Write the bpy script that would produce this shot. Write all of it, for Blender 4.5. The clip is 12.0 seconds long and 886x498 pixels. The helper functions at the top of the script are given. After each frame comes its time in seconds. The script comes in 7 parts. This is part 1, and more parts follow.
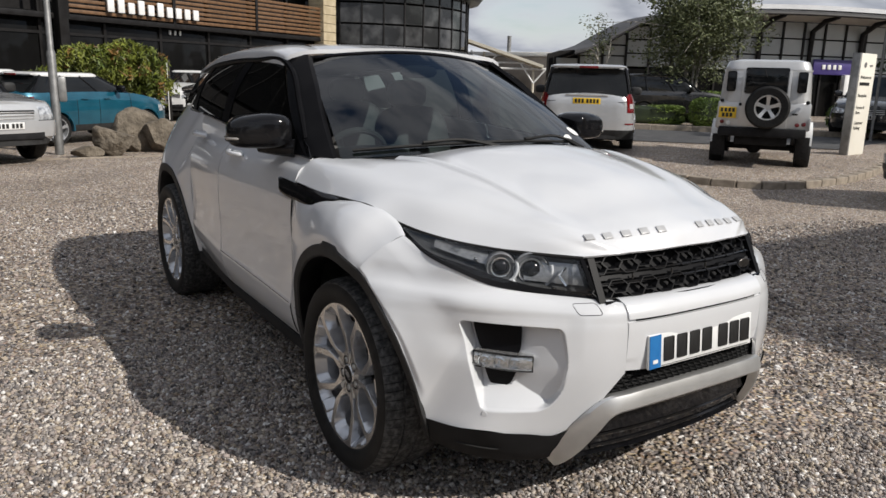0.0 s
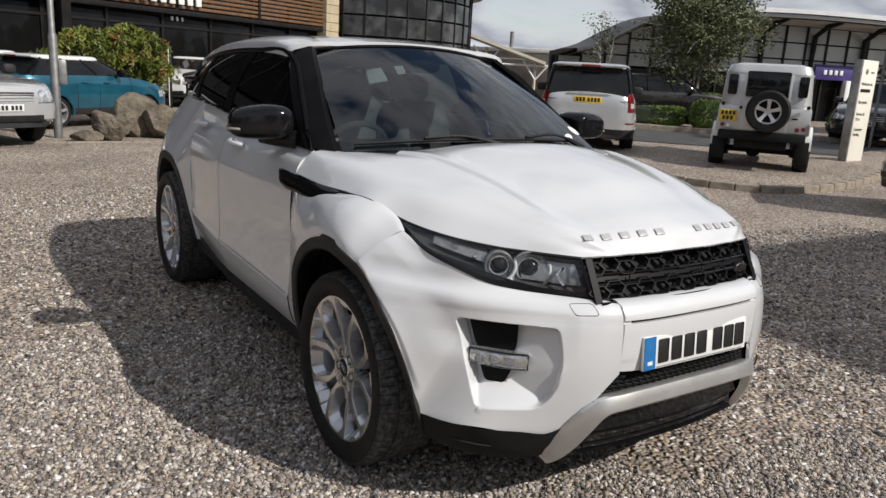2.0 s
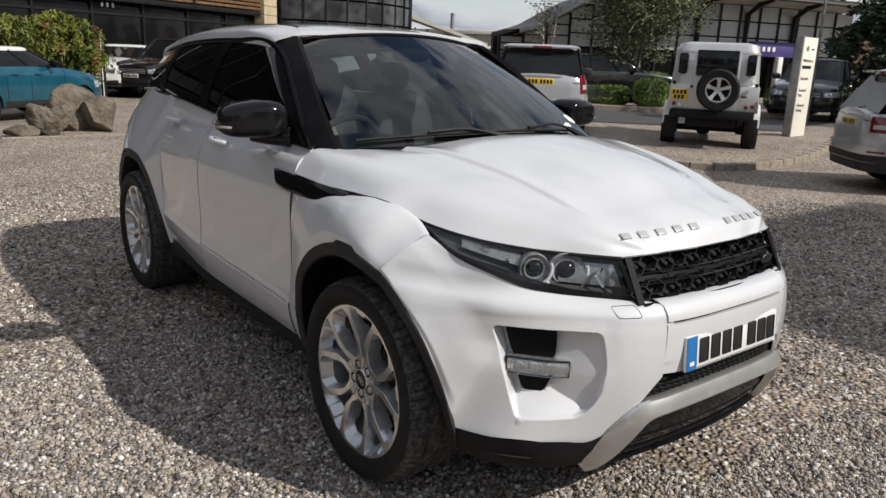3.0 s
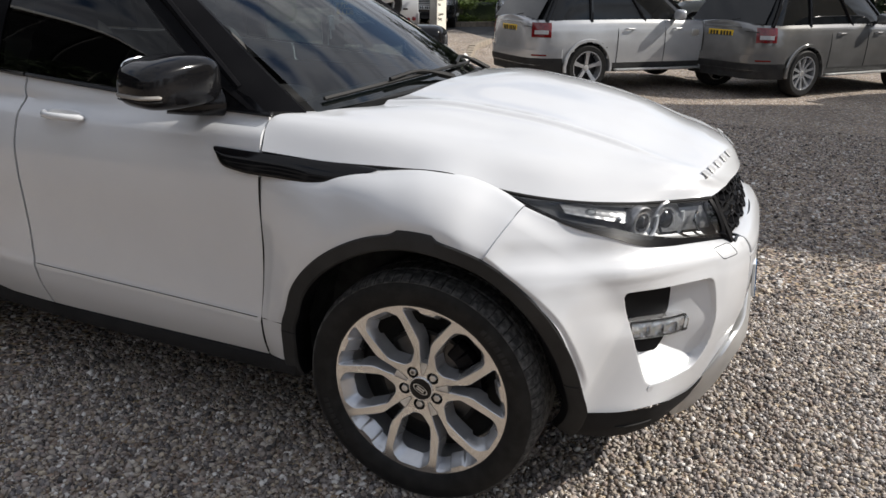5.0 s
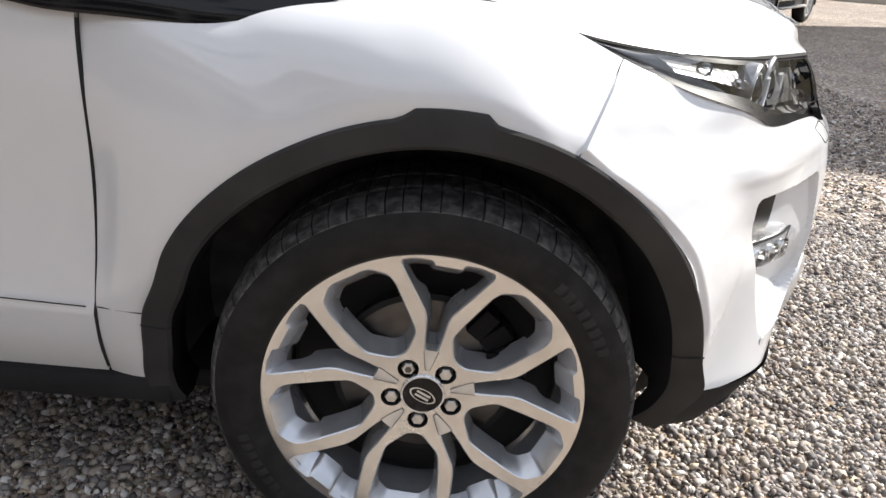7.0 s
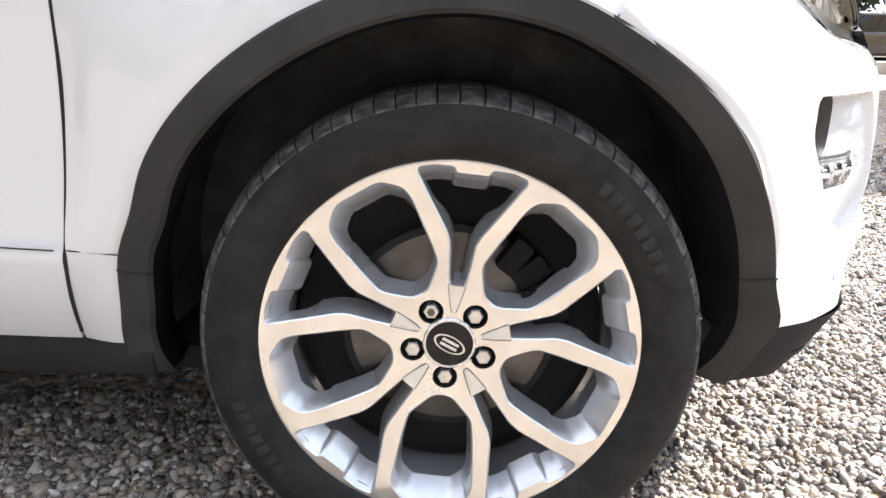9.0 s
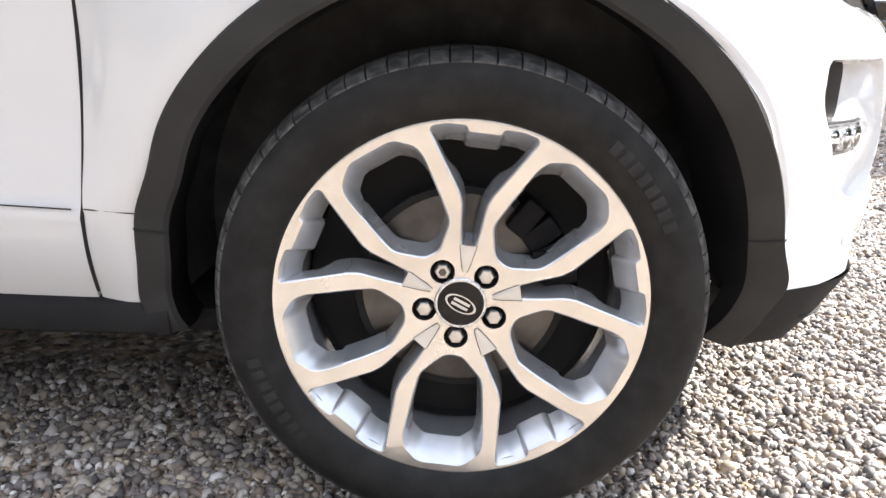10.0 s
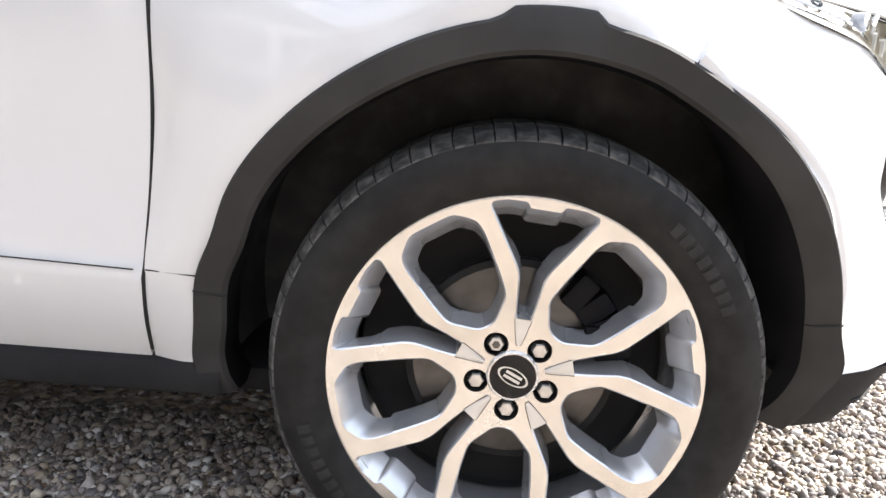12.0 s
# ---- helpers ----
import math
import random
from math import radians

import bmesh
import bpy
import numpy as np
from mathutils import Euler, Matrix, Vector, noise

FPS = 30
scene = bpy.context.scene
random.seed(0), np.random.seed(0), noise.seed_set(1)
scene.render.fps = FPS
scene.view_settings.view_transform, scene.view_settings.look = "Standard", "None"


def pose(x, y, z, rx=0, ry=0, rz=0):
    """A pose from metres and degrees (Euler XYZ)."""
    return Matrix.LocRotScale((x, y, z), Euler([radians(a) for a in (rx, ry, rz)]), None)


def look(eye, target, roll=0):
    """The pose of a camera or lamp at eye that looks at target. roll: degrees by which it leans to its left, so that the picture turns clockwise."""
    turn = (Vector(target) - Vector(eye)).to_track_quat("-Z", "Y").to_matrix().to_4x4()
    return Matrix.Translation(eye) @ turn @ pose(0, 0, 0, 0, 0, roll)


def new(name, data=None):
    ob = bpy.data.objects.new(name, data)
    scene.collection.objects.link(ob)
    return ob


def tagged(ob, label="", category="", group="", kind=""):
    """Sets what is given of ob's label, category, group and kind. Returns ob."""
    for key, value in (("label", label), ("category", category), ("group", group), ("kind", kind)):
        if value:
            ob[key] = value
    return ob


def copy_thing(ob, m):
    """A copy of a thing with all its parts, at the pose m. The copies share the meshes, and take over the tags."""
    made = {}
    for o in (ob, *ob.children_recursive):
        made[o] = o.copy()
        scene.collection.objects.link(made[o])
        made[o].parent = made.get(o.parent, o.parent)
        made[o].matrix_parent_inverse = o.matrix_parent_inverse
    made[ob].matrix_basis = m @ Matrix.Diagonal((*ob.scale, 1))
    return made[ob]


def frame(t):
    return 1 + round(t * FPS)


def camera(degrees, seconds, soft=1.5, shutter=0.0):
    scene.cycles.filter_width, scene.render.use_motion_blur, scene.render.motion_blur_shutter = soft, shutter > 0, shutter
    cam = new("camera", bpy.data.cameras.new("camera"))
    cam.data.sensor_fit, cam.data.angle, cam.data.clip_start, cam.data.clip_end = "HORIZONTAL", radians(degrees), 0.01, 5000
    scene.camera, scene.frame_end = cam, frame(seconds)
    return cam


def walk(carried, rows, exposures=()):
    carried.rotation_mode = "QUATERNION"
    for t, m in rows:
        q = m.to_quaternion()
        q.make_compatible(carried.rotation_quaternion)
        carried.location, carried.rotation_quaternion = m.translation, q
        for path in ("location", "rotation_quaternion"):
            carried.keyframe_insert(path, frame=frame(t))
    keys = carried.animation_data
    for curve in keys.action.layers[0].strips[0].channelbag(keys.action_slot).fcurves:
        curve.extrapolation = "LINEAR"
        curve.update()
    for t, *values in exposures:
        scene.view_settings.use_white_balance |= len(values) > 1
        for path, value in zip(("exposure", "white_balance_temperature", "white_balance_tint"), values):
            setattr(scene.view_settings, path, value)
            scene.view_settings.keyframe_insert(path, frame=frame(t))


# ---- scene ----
cam = camera(61.6, 12.0)
PATH = [
    (0, (2.352, -2.016, 1.446), (0.722, -0.946, 0.998), 1.5),
    (0.5, (2.356, -2.004, 1.443), (0.728, -0.933, 0.992), 1.5),
    (1, (2.361, -2.007, 1.447), (0.736, -0.933, 0.991), 1.8),
    (1.5, (2.364, -2.011, 1.455), (0.739, -0.939, 0.995), 2.0),
    (2, (2.353, -2.026, 1.455), (0.732, -0.95, 0.992), 3.2),
    (2.5, (2.257, -2.083, 1.465), (0.649, -0.991, 0.992), 3.6),
    (3, (2.07, -2.157, 1.473), (0.546, -0.962, 0.973), 2.2),
    (3.2, (1.977, -2.189, 1.482), (0.502, -0.943, 0.959), 1.5),
    (4.8, (0.905, -2.655, 1.501), (0.08, -0.942, 0.879), 1.2),
    (5, (0.769, -2.629, 1.492), (0.066, -0.885, 0.811), 0.9),
    (5.5, (0.422, -2.557, 1.429), (-0.004, -0.732, 0.731), 1.4),
    (6, (0.175, -2.387, 1.337), (-0.056, -0.534, 0.622), 1.4),
    (6.5, (0.043, -2.158, 1.236), (-0.029, -0.303, 0.493), 2.0),
    (7, (0.003, -1.939, 1.104), (0.024, -0.109, 0.296), 4.5),
    (7.2, (0.0, -1.889, 1.061), (0.043, -0.068, 0.234), 4.0),
    (7.5, (0.01, -1.816, 0.985), (0.007, 0.001, 0.15), 0.7),
    (7.7, (-0.002, -1.796, 0.933), (-0.005, 0.031, 0.118), 1.3),
    (9.3, (-0.009, -1.893, 0.777), (-0.021, 0.032, 0.233), 1.0),
    (9.5, (-0.012, -1.899, 0.764), (-0.032, 0.024, 0.213), 1.2),
    (10, (-0.014, -1.898, 0.759), (-0.039, 0.013, 0.17), 1.1),
    (10.5, (-0.006, -1.904, 0.749), (-0.045, 0.009, 0.166), 1.1),
    (11, (-0.013, -1.903, 0.745), (-0.063, 0.01, 0.164), 1.5),
    (11.5, (-0.045, -1.89, 0.742), (-0.082, 0.03, 0.183), 2.2),
    (12, (-0.079, -1.895, 0.799), (-0.141, 0.046, 0.319), 2.9),
]
walk(cam, [(t, look(eye, target, roll)) for t, eye, target, roll in PATH],
     [(0, -0.19, 6460, 10), (3.2, -0.18, 6460, 10), (4.8, 0.05, 6480, 10), (5.5, 0.26, 6480, 10), (6.0, 0.41, 6470, 10), (6.5, 0.60, 6450, 10), (7.0, 0.95, 6430, 10), (7.5, 1.40, 6400, 10), (9.3, 1.97, 6350, 10), (11, 1.94, 6350, 10), (12, 1.99, 6350, 10)])

# ---- light ----
SUN = Vector((1.4, 0.69, 1.23)).normalized()
world = bpy.data.worlds.new("world")
scene.world = world
world.use_nodes = True
wn, wl = world.node_tree.nodes, world.node_tree.links
sky = wn.new("ShaderNodeTexSky")
sky.sky_type, sky.sun_disc = "NISHITA", False
sky.sun_elevation = math.asin(SUN.z)
sky.sun_rotation = math.atan2(SUN.x, SUN.y)
sky.dust_density, sky.air_density = 0.7, 1.0
# broken cloud over the sky
wco = wn.new("ShaderNodeTexCoord")
wmap = wn.new("ShaderNodeMapping")
wmap.inputs["Scale"].default_value = (1.0, 1.0, 3.2)
cloud = wn.new("ShaderNodeTexNoise")
cloud.inputs["Scale"].default_value, cloud.inputs["Detail"].default_value = 3.2, 7.0
cramp = wn.new("ShaderNodeValToRGB")
cramp.color_ramp.elements[0].position, cramp.color_ramp.elements[1].position = 0.36, 0.52
cmix = wn.new("ShaderNodeMixRGB")
ccol = wn.new("ShaderNodeValToRGB")
ccol.color_ramp.elements.new(0.62)
for e, p, c in zip(ccol.color_ramp.elements, (0.40, 0.56, 0.72), ((10.0, 10.1, 10.4, 1), (3.9, 4.15, 4.75, 1), (9.4, 9.5, 9.9, 1))):
    e.position, e.color = p, c
wl.new(cloud.outputs["Fac"], ccol.inputs[0])
wl.new(ccol.outputs[0], cmix.inputs[2])
wl.new(wco.outputs["Generated"], wmap.inputs[0])
wl.new(wmap.outputs[0], cloud.inputs["Vector"])
wl.new(cloud.outputs["Fac"], cramp.inputs[0])
wl.new(cramp.outputs[0], cmix.inputs[0])
wl.new(sky.outputs[0], cmix.inputs[1])
wl.new(cmix.outputs[0], wn["Background"].inputs[0])
wn["Background"].inputs[1].default_value = 0.106
sun = new("sun", bpy.data.lights.new("sun", "SUN"))
sun.data.energy, sun.data.angle, sun.data.color = 4.9, radians(0.6), (1.0, 0.945, 0.87)
sun.matrix_world = look(SUN * 30, (0, 0, 0))


# ---- materials ----
def mat(name, col, rough=0.5, metal=0.0, col2=None, scale=8.0, bump=0.0, bscale=60.0, coat=0.0, spec=0.5, detail=5.0,
        lo=0.35, hi=0.65, island=0.0, rvar=0.0, bdist=0.01):
    m = bpy.data.materials.new(name)
    m.use_nodes = True
    n, l = m.node_tree.nodes, m.node_tree.links
    b = n["Principled BSDF"]
    b.inputs["Base Color"].default_value = (*col, 1)
    b.inputs["Roughness"].default_value, b.inputs["Metallic"].default_value = rough, metal
    b.inputs["Coat Weight"].default_value, b.inputs["Coat Roughness"].default_value = coat, 0.03
    b.inputs["Specular IOR Level"].default_value = spec
    co = n.new("ShaderNodeTexCoord")
    if col2 is not None:
        t = n.new("ShaderNodeTexNoise")
        t.inputs["Scale"].default_value, t.inputs["Detail"].default_value = scale, detail
        l.new(co.outputs["Object"], t.inputs["Vector"])
        r = n.new("ShaderNodeValToRGB")
        r.color_ramp.elements[0].position, r.color_ramp.elements[1].position = lo, hi
        r.color_ramp.elements[0].color, r.color_ramp.elements[1].color = (*col, 1), (*col2, 1)
        l.new(t.outputs["Fac"], r.inputs[0])
        out = r.outputs[0]
        if island:
            g = n.new("ShaderNodeNewGeometry")
            h = n.new("ShaderNodeHueSaturation")
            mr = n.new("ShaderNodeMapRange")
            mr.inputs[3].default_value, mr.inputs[4].default_value = 1 - island, 1 + island
            l.new(g.outputs["Random Per Island"], mr.inputs[0])
            l.new(mr.outputs[0], h.inputs["Value"])
            l.new(out, h.inputs["Color"])
            out = h.outputs[0]
        l.new(out, b.inputs["Base Color"])
        if rvar:
            q = n.new("ShaderNodeMapRange")
            q.inputs[3].default_value, q.inputs[4].default_value = rough - rvar, rough + rvar
            l.new(t.outputs["Fac"], q.inputs[0])
            l.new(q.outputs[0], b.inputs["Roughness"])
    if bump:
        t2 = n.new("ShaderNodeTexNoise")
        t2.inputs["Scale"].default_value, t2.inputs["Detail"].default_value = bscale, 4
        l.new(co.outputs["Object"], t2.inputs["Vector"])
        u = n.new("ShaderNodeBump")
        u.inputs["Strength"].default_value, u.inputs["Distance"].default_value = bump, bdist
        l.new(t2.outputs["Fac"], u.inputs["Height"])
        l.new(u.outputs[0], b.inputs["Normal"])
    return m


def glass(name, tint, rough=0.0, weight=1.0, ior=1.52):
    """Thin pane: clear tinted see-through with a glossy face."""
    m = bpy.data.materials.new(name)
    m.use_nodes = True
    n, l = m.node_tree.nodes, m.node_tree.links
    n.remove(n["Principled BSDF"])
    tr, gl, mx, fr = n.new("ShaderNodeBsdfTransparent"), n.new("ShaderNodeBsdfGlossy"), n.new("ShaderNodeMixShader"), n.new("ShaderNodeFresnel")
    tr.inputs[0].default_value = (*tint, 1)
    gl.inputs["Roughness"].default_value = rough
    gl.inputs["Color"].default_value = (weight, weight, weight, 1)
    fr.inputs[0].default_value = ior
    l.new(fr.outputs[0], mx.inputs[0])
    l.new(tr.outputs[0], mx.inputs[1])
    l.new(gl.outputs[0], mx.inputs[2])
    l.new(mx.outputs[0], n["Material Output"].inputs[0])
    return m


WHITE = mat("white_paint", (0.605, 0.615, 0.63), 0.34, 0, (0.64, 0.65, 0.665), 3, coat=1.0)
BLACK_GLOSS = mat("gloss_black", (0.005, 0.005, 0.006), 0.10, 0, (0.009, 0.009, 0.010), 5, spec=0.28)
PILLAR = mat("pillar_black", (0.006, 0.006, 0.007), 0.34, 0, (0.009, 0.009, 0.010), 5, spec=0.02)
LAMP_IN = mat("lamp_housing", (0.045, 0.046, 0.048), 0.35, 0.3, (0.08, 0.081, 0.084), 20)
GRILLE = mat("grille_black", (0.005, 0.005, 0.006), 0.42, 0, (0.009, 0.009, 0.010), 9, spec=0.10)
PLASTIC = mat("black_plastic", (0.022, 0.022, 0.0222), 0.6, 0, (0.034, 0.034, 0.034), 9, spec=0.25, bump=0.15, bscale=900, bdist=0.001)
LINER = mat("wheel_liner", (0.036, 0.036, 0.036), 0.6, 0, (0.080, 0.079, 0.078), 14, spec=0.2, lo=0.45, hi=0.75)
TREAD = mat("dusty_tread_rubber", (0.034, 0.034, 0.034), 0.7, 0, (0.105, 0.103, 0.100), 55, bump=0.4, bscale=220, bdist=0.002, spec=0.25, lo=0.42, hi=0.66)
LAMP_GREY = mat("lamp_reflector_grey", (0.24, 0.24, 0.245), 0.3, 0.6, (0.36, 0.36, 0.365), 60)
REFLECTOR = mat("bright_reflector", (0.66, 0.66, 0.66), 0.18, 0.85, (0.88, 0.88, 0.88), 90, rvar=0.12, bump=0.35, bscale=120)
PIANO = mat("piano_black", (0.005, 0.005, 0.006), 0.08, 0, (0.008, 0.008, 0.009), 30, spec=0.45)
RUBBER = mat("tyre_rubber", (0.0095, 0.0095, 0.0097), 0.58, 0, (0.019, 0.0188, 0.0185), 26, bump=0.35, bscale=180, bdist=0.0012, rvar=0.10, spec=0.2)
MARK = mat("raised_rubber_mark", (0.020, 0.020, 0.020), 0.7, 0, (0.030, 0.030, 0.0295), 40, spec=0.2)
ALLOY = mat("turned_alloy", (0.655, 0.638, 0.607), 0.25, 0.95, (0.745, 0.725, 0.69), 14, bump=0.05, bscale=700, bdist=0.0006, rvar=0.06)
NUT = mat("nut_steel", (0.55, 0.54, 0.52), 0.30, 0.85, (0.66, 0.645, 0.62), 60)
ALLOY_SIDE = mat("painted_alloy", (0.50, 0.515, 0.54), 0.26, 0.7, (0.60, 0.61, 0.63), 18)
SILVER = mat("satin_silver", (0.62, 0.62, 0.61), 0.36, 0.8, (0.70, 0.70, 0.69), 12)
CHROME = mat("chrome", (0.86, 0.86, 0.86), 0.07, 1.0, (0.92, 0.92, 0.92), 30)
STEEL = mat("brake_steel", (0.115, 0.110, 0.106), 0.34, 0.9, (0.08, 0.075, 0.071), 22)
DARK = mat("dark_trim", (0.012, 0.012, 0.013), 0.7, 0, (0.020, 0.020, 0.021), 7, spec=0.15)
GAP = mat("gap_and_shade_black", (0.010, 0.010, 0.010), 0.85)
SEATFAB = mat("grey_seat_leather", (0.050, 0.050, 0.052), 0.55, 0, (0.075, 0.073, 0.072), 6)
GLASS = glass("windscreen_glass", (0.20, 0.265, 0.265), ior=1.66)
SIDE_GLASS = glass("front_door_glass", (0.085, 0.095, 0.10), ior=1.36)
CLEAR_SIDE = glass("passenger_door_glass", (0.50, 0.55, 0.55), ior=1.40)
TINT = glass("tinted_glass", (0.018, 0.020, 0.022), ior=1.33)
CLEAR = glass("clear_lens", (0.92, 0.94, 0.95), ior=1.45)
LIGHT_GUIDE = mat("light_guide", (0.74, 0.75, 0.77), 0.2, 0, (0.80, 0.81, 0.82), 40, coat=0.6)
PLATE_W = mat("plate_white", (0.70, 0.71, 0.70), 0.4, 0, (0.76, 0.76, 0.75), 20)
PLATE_Y = mat("plate_yellow", (0.72, 0.46, 0.02), 0.4, 0, (0.78, 0.52, 0.03), 20)
PLATE_B = mat("plate_blue", (0.012, 0.13, 0.36), 0.4, 0, (0.02, 0.16, 0.42), 20)
INK = mat("plate_black", (0.012, 0.012, 0.012), 0.5)
RED_LENS = mat("red_lens", (0.11, 0.004, 0.006), 0.15, 0, (0.19, 0.008, 0.010), 25, coat=0.8)


# ---- mesh kit ----
def part(name, bm, material, parent=None, label="", smooth=True, kind=""):
    bmesh.ops.recalc_face_normals(bm, faces=bm.faces)
    me = bpy.data.meshes.new(name)
    bm.to_mesh(me)
    bm.free()
    if smooth:
        me.polygons.foreach_set("use_smooth", [True] * len(me.polygons))
        me.set_sharp_from_angle(angle=radians(38))
    me.materials.append(material)
    ob = new(name, me)
    ob.parent = parent
    return tagged(ob, label=label, kind=kind)


def thing(name, m, label, category, group="", kind=""):
    ob = new(name)
    ob.matrix_world = m
    ob.empty_display_size = 0.1
    return tagged(ob, label, category, group, kind)


def spline(pts, n, closed=False):
    """n points spread evenly along a smooth curve through pts (rows of any width)."""
    p = np.array(pts, float)
    if closed:
        p = np.vstack([p, p[:1]])
    d = np.linalg.norm(np.diff(p[:, :3], axis=0), axis=1)
    u = np.concatenate([[0], np.cumsum(np.maximum(d, 1e-6))])
    if closed:
        tan = (np.roll(p[:-1], -1, 0) - np.roll(p[:-1], 1, 0)) / (np.roll(d, 0) + np.roll(d, 1))[:, None]
        tan = np.vstack([tan, tan[:1]])
    else:
        tan = np.gradient(p, u, axis=0) if len(p) > 2 else np.repeat((p[1:] - p[:1]) / u[1], 2, 0)
    q = np.linspace(0, u[-1], n + 1)[:-1] if closed else np.linspace(0, u[-1], n)
    i = np.clip(np.searchsorted(u, q, "right") - 1, 0, len(u) - 2)
    h = u[i + 1] - u[i]
    s = (q - u[i]) / h
    s, h = s[:, None], h[:, None]
    return ((2 * s**3 - 3 * s**2 + 1) * p[i] + (s**3 - 2 * s**2 + s) * h * tan[i]
            + (-2 * s**3 + 3 * s**2) * p[i + 1] + (s**3 - s**2) * h * tan[i + 1])


def tab(rows):
    """A smooth function from rows of (u, value)."""
    r = np.array(rows, float)
    g = np.gradient(r[:, 1], r[:, 0])

    def f(x):
        x = np.clip(np.asarray(x, float), r[0, 0], r[-1, 0])
        i = np.clip(np.searchsorted(r[:, 0], x, "right") - 1, 0, len(r) - 2)
        h = r[i + 1, 0] - r[i, 0]
        s = (x - r[i, 0]) / h
        return ((2 * s**3 - 3 * s**2 + 1) * r[i, 1] + (s**3 - 2 * s**2 + s) * h * g[i]
                + (-2 * s**3 + 3 * s**2) * r[i + 1, 1] + (s**3 - s**2) * h * g[i + 1])
    return f


def sheet(rows, bm=None, wrap=False, thick=0.0):
    """A bmesh from a grid of points; thick folds its border back for an edge."""
    g = np.asarray(rows, float)
    bm = bm or bmesh.new()
    v = [[bm.verts.new(p) for p in row] for row in g]
    nr, nc = g.shape[:2]
    for i in range(nr - 1):
        for j in range(nc if wrap else nc - 1):
            bm.faces.new((v[i][j], v[i][(j + 1) % nc], v[i + 1][(j + 1) % nc], v[i + 1][j]))
    return bm


def side(g, sg):
    """Put a grid built for the left (+y) on the side sg."""
    g = np.array(g, float)
    g[..., 1] *= sg
    return g


def hem(g, inward, depth=0.012):
    """Add a folded hem on all four edges of a grid, towards inward."""
    g = np.asarray(g, float)
    d = np.asarray(inward, float)
    d = d / np.linalg.norm(d) * depth
    g = np.concatenate([g[:1] + d, g, g[-1:] + d], 0)
    return np.concatenate([g[:, :1] + d, g, g[:, -1:] + d], 1)


def box(sx, sy, sz, c=(0, 0, 0), bevel=0.0, bm=None, m=None, seg=2):
    bm = bm or bmesh.new()
    q = Matrix.Translation(c) @ (m or Matrix()) @ Matrix.Diagonal((sx, sy, sz, 1))
    r = bmesh.ops.create_cube(bm, size=1, matrix=q)
    if bevel:
        es = list({e for v in r["verts"] for e in v.link_edges})
        bmesh.ops.bevel(bm, geom=es, offset=bevel, segments=seg, affect="EDGES", profile=0.5)
    return bm


def revolve(profile, n, axis="y", bm=None, c=(0, 0, 0)):
    """Turn (radius, along) rows about an axis."""
    bm = bm or bmesh.new()
    a = np.linspace(0, 2 * math.pi, n, endpoint=False)
    p = np.array(profile, float)
    g = np.zeros((len(p), n, 3))
    u, w, k = {"y": (0, 2, 1), "x": (1, 2, 0), "z": (0, 1, 2)}[axis]
    g[..., u] = p[:, :1] * np.cos(a)
    g[..., w] = p[:, :1] * np.sin(a)
    g[..., k] = p[:, 1:2]
    return sheet(g + np.array(c), bm, wrap=True)


def tube(path, r, n=8, bm=None, cap=True):
    bm = bm or bmesh.new()
    p = np.array(path, float)
    r = np.broadcast_to(np.array(r, float), (len(p),))
    t = np.gradient(p, axis=0)
    t /= np.linalg.norm(t, axis=1)[:, None]
    up = np.array((0, 0, 1.0)) if abs(t[0, 2]) < 0.9 else np.array((1.0, 0, 0))
    rings = []
    for i in range(len(p)):
        a = np.cross(t[i], up)
        a /= np.linalg.norm(a)
        b = np.cross(a, t[i])
        th = np.linspace(0, 2 * math.pi, n, endpoint=False)[:, None]
        rings.append(p[i] + r[i] * (np.cos(th) * a + np.sin(th) * b))
    g = np.array(rings)
    sheet(g, bm, wrap=True)
    if cap:
        vs = list(bm.verts)[-len(p) * n:]
        bm.faces.new(vs[:n])
        bm.faces.new(vs[-n:])
    return bm


def blob(sx, sy, sz, c=(0, 0, 0), bm=None, p=2.5, n=20, m=24):
    """A rounded, slightly boxy closed form."""
    th = np.linspace(-math.pi / 2, math.pi / 2, n)
    ph = np.linspace(0, 2 * math.pi, m, endpoint=False)
    e = 2 / p
    f = lambda v: np.sign(v) * np.abs(v) ** e
    g = np.zeros((n, m, 3))
    g[..., 0] = sx / 2 * f(np.cos(th))[:, None] * f(np.cos(ph))
    g[..., 1] = sy / 2 * f(np.cos(th))[:, None] * f(np.sin(ph))
    g[..., 2] = sz / 2 * f(np.sin(th))[:, None] * np.ones(m)
    bm = sheet(g + np.array(c), bm, wrap=True)
    bmesh.ops.remove_doubles(bm, verts=bm.verts, dist=1e-5)
    return bm


def moved(bm, m):
    bm.transform(m)
    return bm


# ---- ground ----
def ground_z(x, y):
    x, y = np.asarray(x, float), np.asarray(y, float)
    u, v = 0.374 + 0.83 * x, -0.3485 + 0.83 * y
    rise = np.minimum(0.0106 * np.maximum(0, -u) * np.maximum(0, v - 1.5), 0.361)
    t = np.clip((y - 2.0) / 6.0, 0, 1)
    w = np.clip((x + 5.0) / 4.0, 0, 1)
    return t * t * (3 - 2 * t) * (rise - 0.296 + 0.18 * w * w * (3 - 2 * w))


